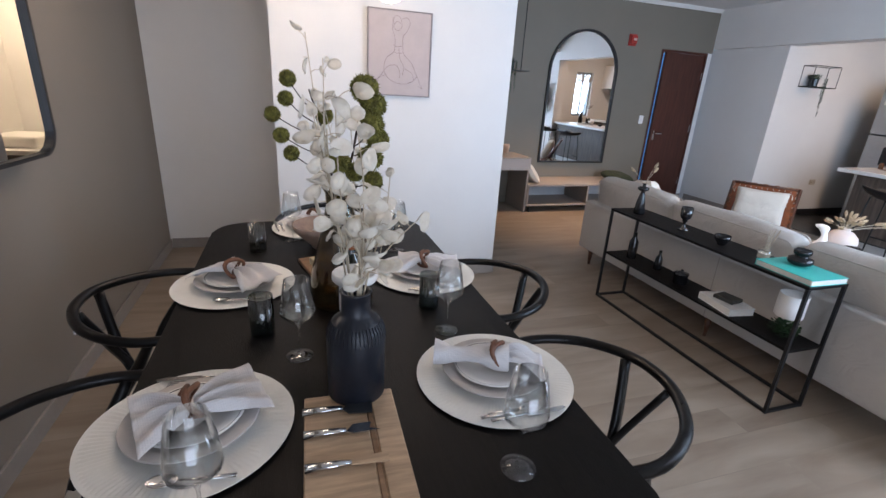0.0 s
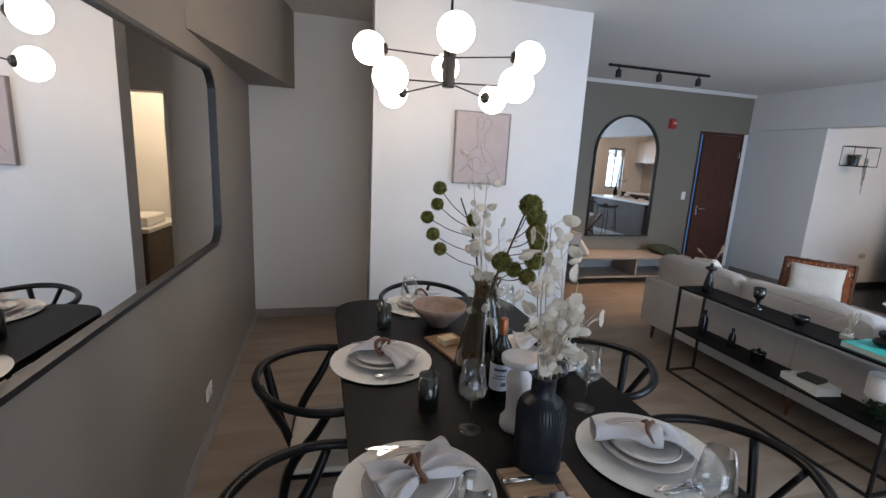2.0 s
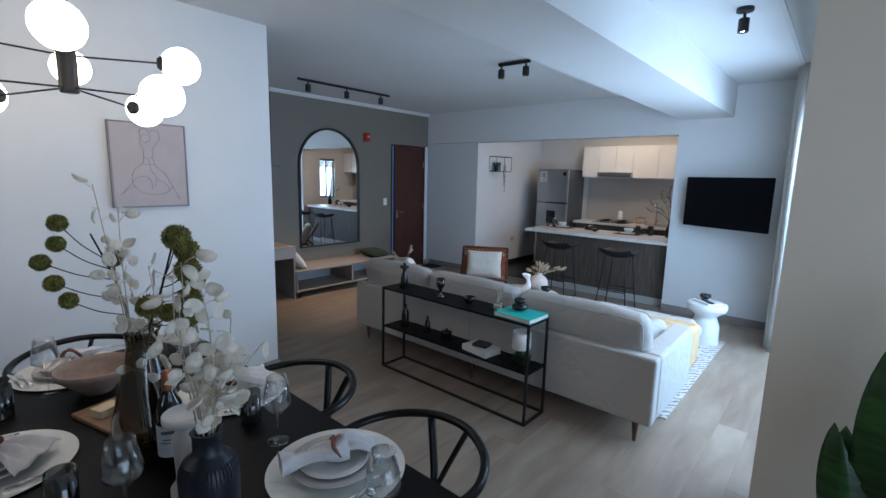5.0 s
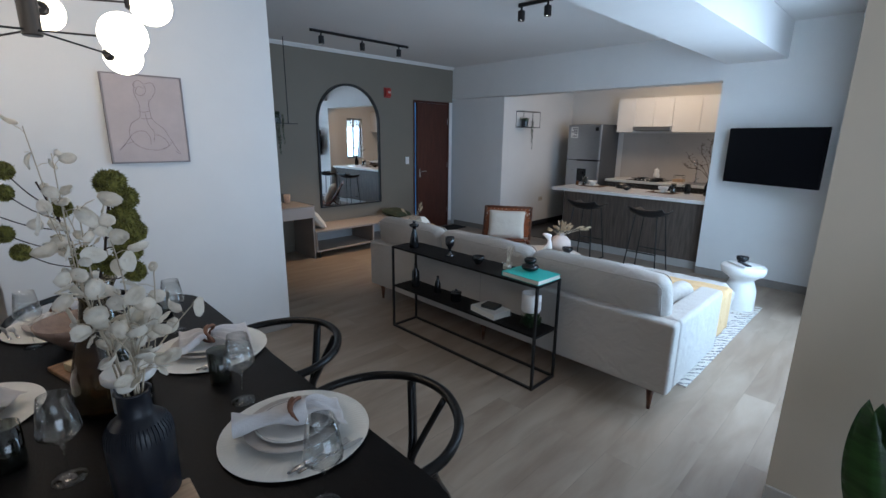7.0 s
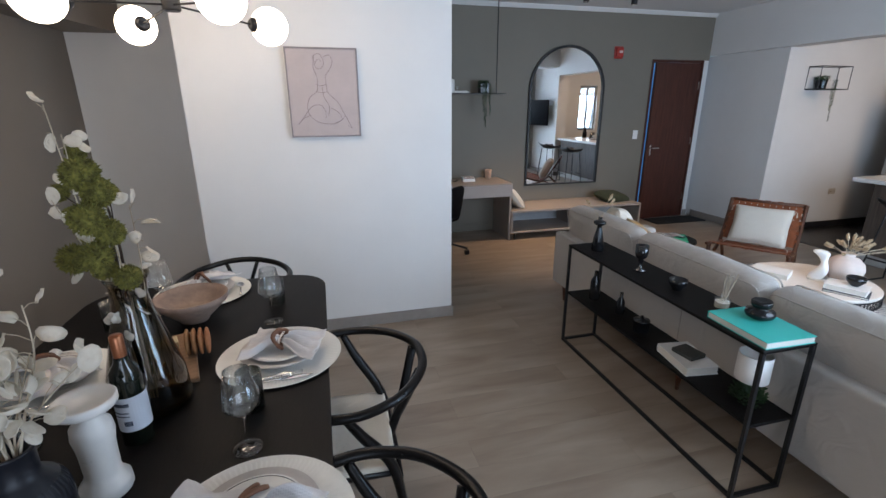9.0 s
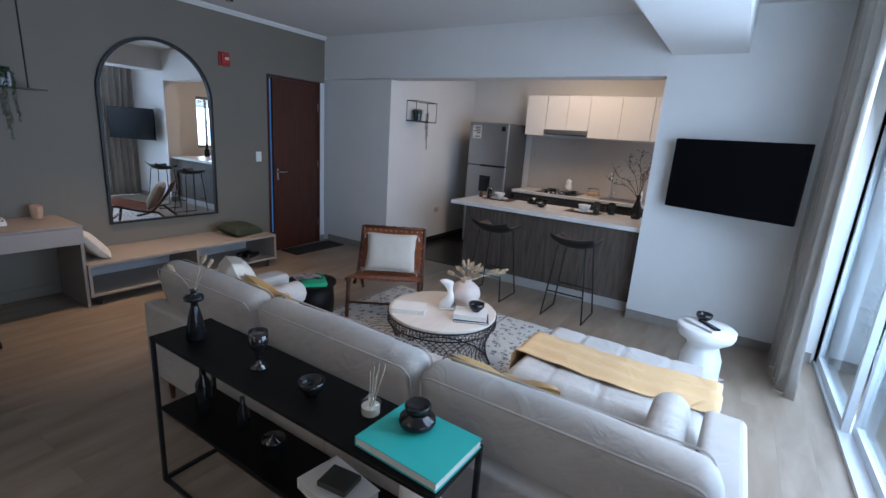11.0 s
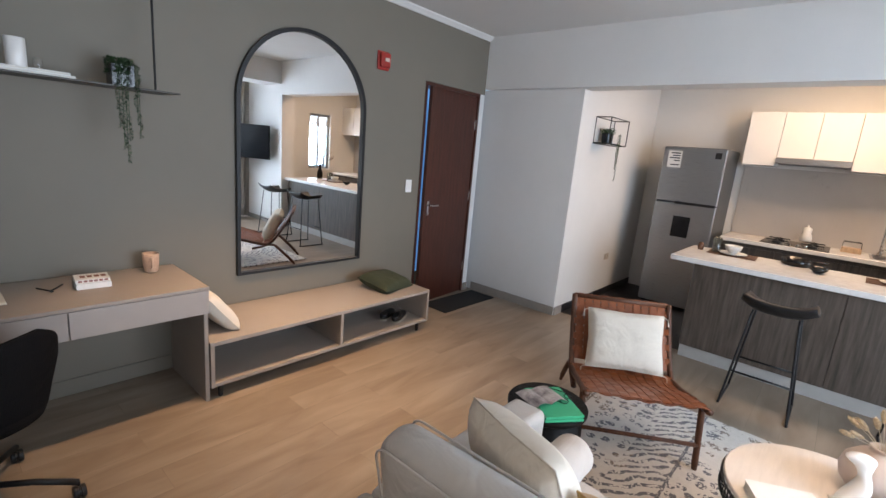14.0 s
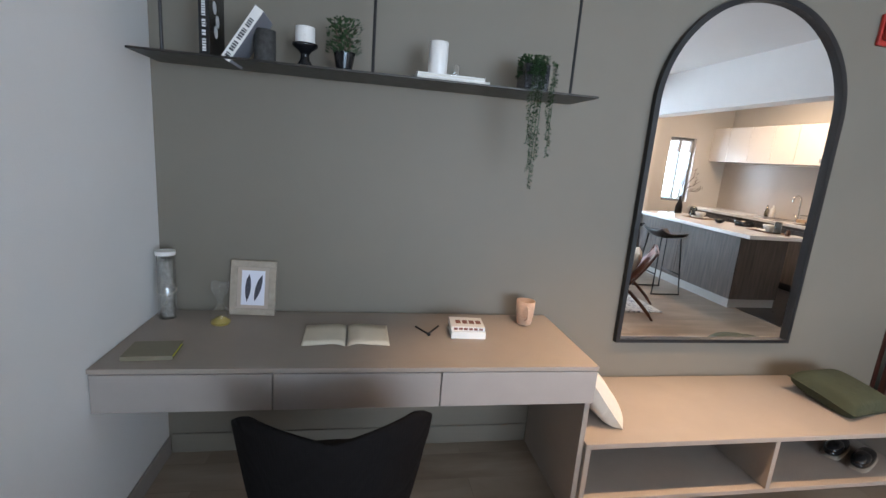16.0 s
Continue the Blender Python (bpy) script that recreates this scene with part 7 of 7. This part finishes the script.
# blue emission on this panel stands in for daylight in the corridor
tagged(part("corridor_backdrop", box(5.9, 7.6, 7.3, 7.32, 0, 2.6), mat("blue_corridor_glow", (0.10, 0.30, 0.62), 0.8, 0, 0.1, 1, emit=0.35)), "bluish corridor backdrop outside the door, daylight given by its own glow", "backdrop", kind="structure")
dm = thing("doormat", "dark doormat lying at the entrance door", "doormat", (6.80, 6.16, 0))
part("coir_mat", box(-0.42, 0.42, -0.17, 0.16, 0.001, 0.012, 0.003), mat("charcoal_mat", (0.025, 0.025, 0.026), 0.95, 0, 0.3, 60, 0.5, 300), dm)
al = thing("fire_alarm", "red fire alarm sounder on the green wall", "fire alarm", (5.735, G_Y, 2.29))
REDP = mat("red_plastic", (0.36, 0.03, 0.022), 0.35, 0, 0.04, 20)
part("base", box(-0.062, 0.062, -0.02, -0.001, -0.075, 0.075, 0.006, 2), REDP, al)
part("cover", box(-0.052, 0.052, -0.055, -0.0205, -0.055, 0.06, 0.012, 3), REDP, al)
part("strobe", box(-0.02, 0.03, -0.066, -0.0555, -0.01, 0.02, 0.004, 2), mat("strobe_lens", (0.6, 0.45, 0.4), 0.1, 0, 0), al, "pale strobe lens")

# arched mirror
am = thing("arched_mirror", "tall arched wall mirror in a black frame", "mirror", (5.02, G_Y - 0.002, 0.585))
hw, ht = 0.545, 1.78
outl = [(-hw, 0), (hw, 0)] + [(hw * math.cos(radians(a)), ht - hw + hw * math.sin(radians(a))) for a in range(0, 181, 5)]
rim, gl = mirror_frame(outl, 0.028, 0.032, "y")
part("frame", rim, BLACK_METAL, am)
part("glass", gl, MIRROR, am, "clear mirror glass")

# floating desk and bench
dk = thing("floating_desk", "taupe melamine wall desk with three drawers", "desk")
part("top", box(2.251, 4.06, 5.812, 6.385, 0.708, 0.726, 0.0015), DESK, dk)
part("carcass", box(2.252, 4.058, 5.832, 6.38, 0.570, 0.707), DESK_FRONT, dk)
for x0, x1 in ((2.255, 2.826), (2.831, 3.426), (3.431, 4.057)):
    part("drawer_front", box(x0, x1, 5.813, 5.831, 0.566, 0.705, 0.0015), DESK_FRONT, dk)
part("side_panel", box(4.035, 4.058, 5.835, 6.38, 0.001, 0.569, 0.001), DESK, dk)
bn = thing("bench_shelf", "taupe low shelf bench with an open lower shelf", "bench")
part("top", box(4.06, 5.93, 5.815, 6.385, 0.352, 0.376, 0.0015), DESK, bn)
part("shelf", box(4.085, 5.905, 5.82, 6.385, 0.085, 0.107, 0.0015), DESK, bn)
for x in (4.061, 4.985, 5.906):
    part("upright", box(x, x + 0.023, 5.816, 6.385, 0.108 if 4.5 < x < 5.5 else 0.085, 0.351, 0.001), DESK, bn)
part("back", box(4.085, 5.905, 6.374, 6.384, 0.108, 0.351), mat("pale_grey_back_panel", (0.40, 0.40, 0.40), 0.5, 0, 0.05, 6), bn, "pale grey back panel")
for x in (4.13, 5.84):
    for y in (5.86, 6.33):
        part("foot", moved(lathe([(0, 0.001), (0.014, 0.001), (0.017, 0.084), (0, 0.084)], 12), Matrix.Translation((x, y, 0))), BLACK_METAL, bn)
c = cushion("cushion", "olive green velvet cushion lying on the bench", 0.40, 0.32, 0.13, OLIVE, seed=12)
c.matrix_basis = pose(5.66, 6.10, 0.425, -80, 4, 12) @ pose(0, 0, -0.16)
tg = thing("cushion_tag", "small white tag on the olive cushion", "tag", (5.54, 5.955, 0.41), 20)
part("tag", box(-0.02, 0.02, -0.012, 0.0, 0, 0.035, 0.001), WHITE_C, tg)
c = cushion("cushion", "cream cotton cushion leaning at the desk side panel", 0.36, 0.30, 0.12, CREAM, seed=13)
c.matrix_basis = pose(4.27, 6.08, 0.385, -38, 0, 90)
bg = thing("shoes", "pair of black shoes on the bench shelf", "shoe", (5.68, 6.0, 0.1075), 25)
for y in (-0.055, 0.055):
    part("shoe", moved(join(moved(blob(0.13, 0.042, 0.03, 2.4, 16, 10), Matrix.Translation((0, y, 0.032))), moved(blob(0.075, 0.037, 0.030, 2.6, 14, 10), Matrix.Translation((-0.05, y, 0.046)))), Matrix()), BLACK_CER, bg, smooth=True)
    part("sole", moved(blob(0.135, 0.045, 0.008, 4, 16, 6), Matrix.Translation((0, y, 0.0095))), BEIGE_C, bg)

# hanging shelf
hs = thing("hanging_shelf", "thin dark metal shelf hung on black rods from the ceiling", "shelf")
SZ = 1.775
part("board", box(2.30, 4.04, 6.09, 6.36, SZ - 0.008, SZ, 0.001), mat("dark_bronze_metal", (0.045, 0.04, 0.036), 0.4, 0.6, 0.1, 20), hs)
for x in (2.40, 3.13, 3.93):
    part("rod", tube([(x, 6.13, SZ), (x, 6.13, CEILING - 0.001)], 0.006, 8), BLACK_METAL, hs)
TXT = mat("spine_lettering_white", (0.6, 0.6, 0.6), 0.6, 0, 0)
TXT2 = mat("spine_lettering_black", (0.03, 0.03, 0.035), 0.6, 0, 0)


def bars_spine(n, length, h, m, parent, seed, y):
    rnd_ = random.Random(seed)
    bs, x = [], 0.012
    while x < length - 0.02:
        w_ = rnd_.uniform(0.004, 0.008)
        bs.append(box(-h / 2, h / 2, y - 0.0012, y, x, x + w_))
        x += w_ + 0.003 + (0.008 if rnd_.random() < 0.18 else 0)
    return part("spine_print", join(*bs), m, parent, "unreadable spine lettering")


b1 = thing("standing_book", "black hardback book standing upright on the shelf", "book", (2.545, 6.20, SZ))
part("cover", box(-0.018, 0.018, -0.09, 0.09, 0, 0.245, 0.002), BLACK_CER, b1)
bars_spine(0, 0.23, 0.012, TXT, b1, 1, -0.0905)
part("cover_motif", join(*[moved(lathe([(0, 0), (0.022, 0.001), (0, 0.0012)], 14), Matrix.Translation((0.0182, y, z)) @ Matrix.Rotation(radians(90), 4, "Y")) for y, z in ((-0.03, 0.17), (0.0, 0.13), (-0.02, 0.09))]), TXT, b1, "pale round cover motif")
b2 = thing("leaning_book", "white and grey hardback book leaning on another book", "book", (2.60, 6.19, SZ))
b2.rotation_euler = (0, radians(33), 0)
part("cover", box(0.0, 0.032, -0.085, 0.085, 0.0, 0.215, 0.002), mat("grey_book_cover", (0.28, 0.29, 0.33), 0.5, 0, 0.05, 10), b2)
part("spine", box(0.0, 0.032, -0.088, -0.0855, 0.0, 0.215, 0.0005), WHITE_C, b2, "white spine")
o = bars_spine(0, 0.2, 0.016, TXT2, b2, 2, -0.0885)
o.location = (0.016, 0, 0)
shape("stone_cylinder_vase", "dark grey stone cylinder vase on the shelf", "vase", [(0, 0), (0.036, 0), (0.038, 0.003), (0.038, 0.115), (0.034, 0.115), (0.034, 0.02), (0, 0.02)], mat("dark_grey_stone", (0.07, 0.068, 0.065), 0.8, 0, 0.3, 40, 0.4, 150), (2.735, 6.17, SZ), 28)
g = thing("pedestal_candle", "white pillar candle on a black pedestal holder", "candle holder", (2.875, 6.19, SZ))
part("holder", lathe([(0, 0), (0.03, 0), (0.034, 0.006), (0.018, 0.03), (0.016, 0.05), (0.024, 0.062), (0.046, 0.078), (0.048, 0.088), (0, 0.088)], 28), BLACK_CER, g, smooth=True)
part("candle", lathe([(0, 0.0885), (0.036, 0.0885), (0.036, 0.145), (0.034, 0.147), (0, 0.146)], 28), WHITE_CER, g, "white pillar candle")
pt = thing("potted_plant", "small bushy dark plant in a black pot on the shelf", "plant", (3.02, 6.20, SZ))
part("pot", lathe([(0, 0), (0.028, 0), (0.042, 0.075), (0.037, 0.075), (0, 0.068)], 24), BLACK_CER, pt)
part("twigs", join(*[tube([(0, 0, 0.06), (0.03 * math.cos(k), 0.03 * math.sin(k), 0.11), (0.055 * math.cos(k * 1.3), 0.05 * math.sin(k * 1.3), 0.12 + 0.07 * abs(math.sin(k * 2.7)))], 0.0013, 4) for k in range(14)]), TW, pt)
fo = part("foliage", tuft(520, 0.065, 0.12, 21, 0.014), FOL, pt, "small dark leaves")
fo.location = (0, 0, 0.065)
bk1 = book("hardback_book", "thin white book lying flat on the shelf", 0.17, 0.29, 0.012, WHITE_C, pose(3.44, 6.20, SZ + 0.0002, 0, 0, 90))
bk2 = book("hardback_book", "thin white book lying on another", 0.17, 0.27, 0.012, WHITE_C, pose(3.43, 6.20, SZ + 0.0126, 0, 0, 91))
shape("pillar_candle", "tall white pillar candle on white books", "candle", [(0, 0), (0.037, 0), (0.038, 0.003), (0.038, 0.125), (0.036, 0.128), (0, 0.127)], WHITE_CER, (3.385, 6.19, SZ + 0.025), 28)
shape("frosted_jar", "small translucent grey jar on white books", "jar", [(0, 0), (0.018, 0), (0.02, 0.01), (0.02, 0.05), (0.015, 0.055), (0, 0.055)], THIN, (3.465, 6.22, SZ + 0.025), 20)
trailing("trailing_plant", "string-of-pearls plant in a square black pot", (3.79, 6.20, SZ), 0.052, 0.11, [(-0.045, -0.125, 0.32), (-0.03, -0.125, 0.43), (-0.015, -0.12, 0.50), (-0.005, -0.125, 0.38), (0.045, -0.12, 0.37), (0.035, -0.125, 0.30)], 7, True)

# desk things
DZ = 0.7265
tb_ = thing("glass_tube", "tall corked glass tube with rolled paper and string", "decoration", (2.315, 6.29, DZ))
part("tube", lathe([(0, 0), (0.033, 0), (0.035, 0.004), (0.034, 0.275), (0.031, 0.275), (0.031, 0.008), (0, 0.008)], 28), THIN, tb_, smooth=True)
part("paper_roll", lathe([(0, 0.01), (0.026, 0.01), (0.024, 0.25), (0.018, 0.25), (0.018, 0.012), (0, 0.012)], 20), mat("newsprint_roll", (0.52, 0.49, 0.45), 0.85, 0, 0.25, 60), tb_, "rolled printed paper")
part("lid", lathe([(0, 0.276), (0.038, 0.276), (0.038, 0.292), (0, 0.292)], 28), WHITE_CER, tb_, "pale round lid")
part("string", tube([(0.036 * math.cos(a), 0.036 * math.sin(a), 0.12 + 0.01 * math.sin(a)) for a in [2 * math.pi * k / 20 for k in range(20)]], 0.0015, 4, cyclic=True), CREAM, tb_)
hg = thing("hourglass", "clear glass hourglass with golden sand", "hourglass", (2.545, 6.22, DZ))
part("glass", lathe([(0, 0), (0.036, 0.0), (0.042, 0.012), (0.036, 0.05), (0.012, 0.088), (0.007, 0.10), (0.012, 0.112), (0.032, 0.148), (0.036, 0.175), (0.028, 0.195), (0, 0.197)], 28), THIN, hg, smooth=True)
part("sand", lathe([(0, 0.003), (0.035, 0.003), (0.039, 0.012), (0.02, 0.028), (0, 0.038)], 24), mat("golden_sand", (0.50, 0.38, 0.10), 0.7, 0, 0.15, 200), hg, "golden sand")
pf = thing("picture_frame", "pale wood photo frame with a two-feather print", "picture frame", (2.645, 6.33, DZ))
pf.rotation_euler = (radians(-10), 0, radians(-4))
W2, H2 = 0.098, 0.245
part("frame", join(box(-W2, W2, -0.009, 0.009, 0, 0.03, 0.003), box(-W2, W2, -0.009, 0.009, H2 - 0.03, H2, 0.003), box(-W2, -W2 + 0.03, -0.009, 0.009, 0.03, H2 - 0.03, 0.001), box(W2 - 0.03, W2, -0.009, 0.009, 0.03, H2 - 0.03, 0.001)), BEIGE_C, pf)
part("mount", box(-W2 + 0.03, W2 - 0.03, -0.003, 0.004, 0.03, H2 - 0.03), mat("beige_mount", (0.44, 0.36, 0.30), 0.7, 0, 0.04, 20), pf, "beige mount")
part("print", box(-0.050, 0.050, -0.0045, -0.0032, 0.045, H2 - 0.045), mat("white_print_paper", (0.70, 0.71, 0.78), 0.6, 0, 0), pf, "white print")
def feather(cx, tilt):
    o_ = [(0.0, -0.062), (0.010, -0.03), (0.013, 0.0), (0.010, 0.035), (0.002, 0.062), (-0.008, 0.04), (-0.012, 0.005), (-0.009, -0.03)]
    bm = prism(o_, 0, 0.0008)
    return moved(bm, Matrix.Translation((cx, -0.0055, 0.122)) @ Matrix.Rotation(radians(tilt), 4, "Y") @ Matrix.Rotation(radians(90), 4, "X"))
part("feathers", join(feather(-0.022, 3), feather(0.022, 14)), mat("feather_ink", (0.10, 0.10, 0.13), 0.7, 0, 0.4, 120), pf, "two dark feathers")
part("stand", box(-0.02, 0.02, 0.0095, 0.013, 0.0, 0.13), BEIGE_C, pf)
pf["category"] = "picture frame"
nb = book("notebook", "small taupe notebook with lime yellow edges", 0.16, 0.13, 0.016, mat("taupe_notebook", (0.20, 0.175, 0.12), 0.6, 0, 0.05, 20), pose(2.40, 5.94, DZ, 0, 0, 4), mat("lime_page_edge", (0.62, 0.62, 0.03), 0.6, 0, 0.05, 20))
ob = thing("open_notebook", "open blank cream notebook lying on the desk", "notebook", (3.07, 6.10, DZ), 1)
for s_ in (-1, 1):
    part("page", sheet(lambda u, v, s_=s_: (s_ * (0.004 + 0.168 * u), -0.105 + 0.21 * v, 0.003 + 0.014 * math.sin(min(1, u * 3.2) * 1.57) * (1 - 0.85 * u)), 18, 4, 0.003), mat("cream_page" + ("a" if s_ > 0 else "b"), (0.66, 0.60, 0.48), 0.85, 0, 0.03, 20), ob, "cream blank page", smooth=True)
pe = thing("compass", "black metal drawing compass lying open on the desk", "stationery", (3.41, 6.15, DZ), 10)
part("legs", join(tube([(-0.03, 0.06, 0.004), (0.0, -0.03, 0.004)], 0.004, 6), tube([(0.0, -0.03, 0.004), (0.075, 0.05, 0.004)], 0.004, 6), tube([(0.0, -0.035, 0.005), (0.0, -0.045, 0.005)], 0.007, 8)), BLACK_METAL, pe)
book("paperback_book", "thick white paperback book lying on the desk", 0.15, 0.125, 0.030, WHITE_C, pose(3.59, 6.14, DZ, 0, 0, -3))
pb = thing("paperback_book", "thin printed white paperback on another book", "book", (3.59, 6.15, DZ + 0.0305), -5)
part("cover", box(-0.074, 0.074, -0.06, 0.06, 0, 0.018, 0.001), WHITE_C, pb)
RED_PRINT = mat("red_brown_print", (0.20, 0.07, 0.05), 0.6, 0, 0)
for k in range(6):
    part("spine_print", box(-0.062 + 0.022 * k, -0.045 + 0.022 * k, -0.0612, -0.0602, 0.004, 0.014), RED_PRINT, pb, "unreadable red-brown print" if k == 0 else "")
for k in range(4):
    part("cover_print", box(-0.05 + 0.03 * k, -0.028 + 0.03 * k, -0.02, 0.02, 0.0182, 0.0188), RED_PRINT, pb, "unreadable red-brown print" if k == 0 else "")
cu_ = thing("mug", "speckled peach mug with a handle on the desk", "mug", (3.905, 6.27, DZ))
PEACH = mat("peach_speckled_glaze", (0.56, 0.37, 0.26), 0.45, 0, 0.08, 90)
part("body", lathe([(0, 0), (0.032, 0), (0.036, 0.005), (0.043, 0.06), (0.045, 0.115), (0.041, 0.115), (0.039, 0.06), (0.03, 0.01), (0, 0.01)], 32), PEACH, cu_, smooth=True)
part("handle", tube(spline([(-0.01, -0.041, 0.095), (-0.012, -0.068, 0.09), (-0.012, -0.07, 0.05), (-0.01, -0.038, 0.03)], 5), 0.006, 8), PEACH, cu_, smooth=True)

# swivel desk chair
dc = thing("desk_chair", "black bucket swivel chair on a four-star caster base", "office chair", (3.06, 5.57, 0), 91)
SEATF = weave("charcoal_chair_cloth", (0.010, 0.009, 0.009), (0.006, 0.005, 0.005), 300, 0.95, 0.0)
SEATF.node_tree.nodes["Principled BSDF"].inputs["IOR"].default_value = 1.15
def shell(u, v):
    a = radians(-215 + 250 * u) - radians(90)
    # back is at -x; rim rises at the back corners and falls to the front
    th_ = radians(70 + 220 * u)
    c0, s0 = math.cos(th_), math.sin(th_)
    back = max(0, -c0)
    rim_z = 0.62 + 0.225 * back ** 0.5 - 0.075 * max(0, 1 - abs(s0) * 1.35) ** 0.8
    z = 0.44 + (rim_z - 0.44) * v
    r = 0.215 + 0.055 * v ** 0.7
    return (r * c0 * (1.0 if c0 > 0 else 0.95) - 0.01, r * s0 * 1.08, z - 0.03 * (1 - v) ** 2)
part("shell", sheet(shell, 48, 14, 0.014), SEATF, dc, "charcoal bucket shell", smooth=True)
part("seat", moved(blob(0.235, 0.235, 0.035, 2.6, 28, 10), Matrix.Translation((0.0, 0, 0.445))), SEATF, dc, smooth=True)
part("column", lathe([(0, 0.09), (0.028, 0.09), (0.028, 0.25), (0.016, 0.25), (0.016, 0.40), (0.09, 0.405), (0.09, 0.415), (0, 0.415)], 20), BLACK_METAL, dc)
for k in range(4):
    a = radians(45 + 90 * k - 92 + 20)
    dx, dy = math.cos(a), math.sin(a)
    part("base_arm", tube([(0.02 * dx, 0.02 * dy, 0.125), (0.18 * dx, 0.18 * dy, 0.11), (0.33 * dx, 0.33 * dy, 0.075)], 0.013, 8), BLACK_METAL, dc, smooth=True)
    w_ = part("caster", moved(join(moved(lathe([(0, -0.022), (0.026, -0.022), (0.028, -0.018), (0.028, -0.006), (0.020, -0.004), (0.020, 0.004), (0.028, 0.006), (0.028, 0.018), (0.026, 0.022), (0, 0.022)], 18), Matrix.Rotation(radians(90), 4, "X")), tube([(0, 0, 0.03), (0, 0, 0.05)], 0.006, 6)), Matrix.Translation((0.33 * dx, 0.33 * dy, 0.0285))), BLACK_METAL, dc)

# bathroom beyond the corridor
wall("bathroom_wall_back", "white bathroom wall", WALL_WHITE, (0.9, 2.119, 6.2, 6.3, 0, CEILING), (0.9, 1.0, 5.161, 6.2, 0, CEILING))
lamp("bathroom_light", "AREA", look((1.5, 5.5, CEILING - 0.05), (1.5, 5.5, 0)), 22, (1.0, 0.78, 0.50), 0.4)
sk_ = thing("washbasin", "white rectangular washbasin on a bathroom counter", "washbasin", (1.75, 5.6, 0))
part("counter", box(-0.25, 0.36, -0.35, 0.5, 0.76, 0.80, 0.003), STONE_TOP, sk_)
part("basin", box(-0.18, 0.22, -0.22, 0.22, 0.8005, 0.90, 0.02, 2), WHITE_CER, sk_)
part("cabinet", box(-0.22, 0.35, -0.33, 0.48, 0.001, 0.759), BAR_WOOD, sk_)
tagged(part("door_frame_bathroom", join(box(1.151, 1.19, 4.995, 5.165, 0.001, 2.099), box(1.81, 1.849, 4.995, 5.165, 0.001, 2.099), box(1.19, 1.81, 4.995, 5.165, 2.06, 2.099)), WALL_WHITE), "white bathroom door frame", "door frame", kind="structure")
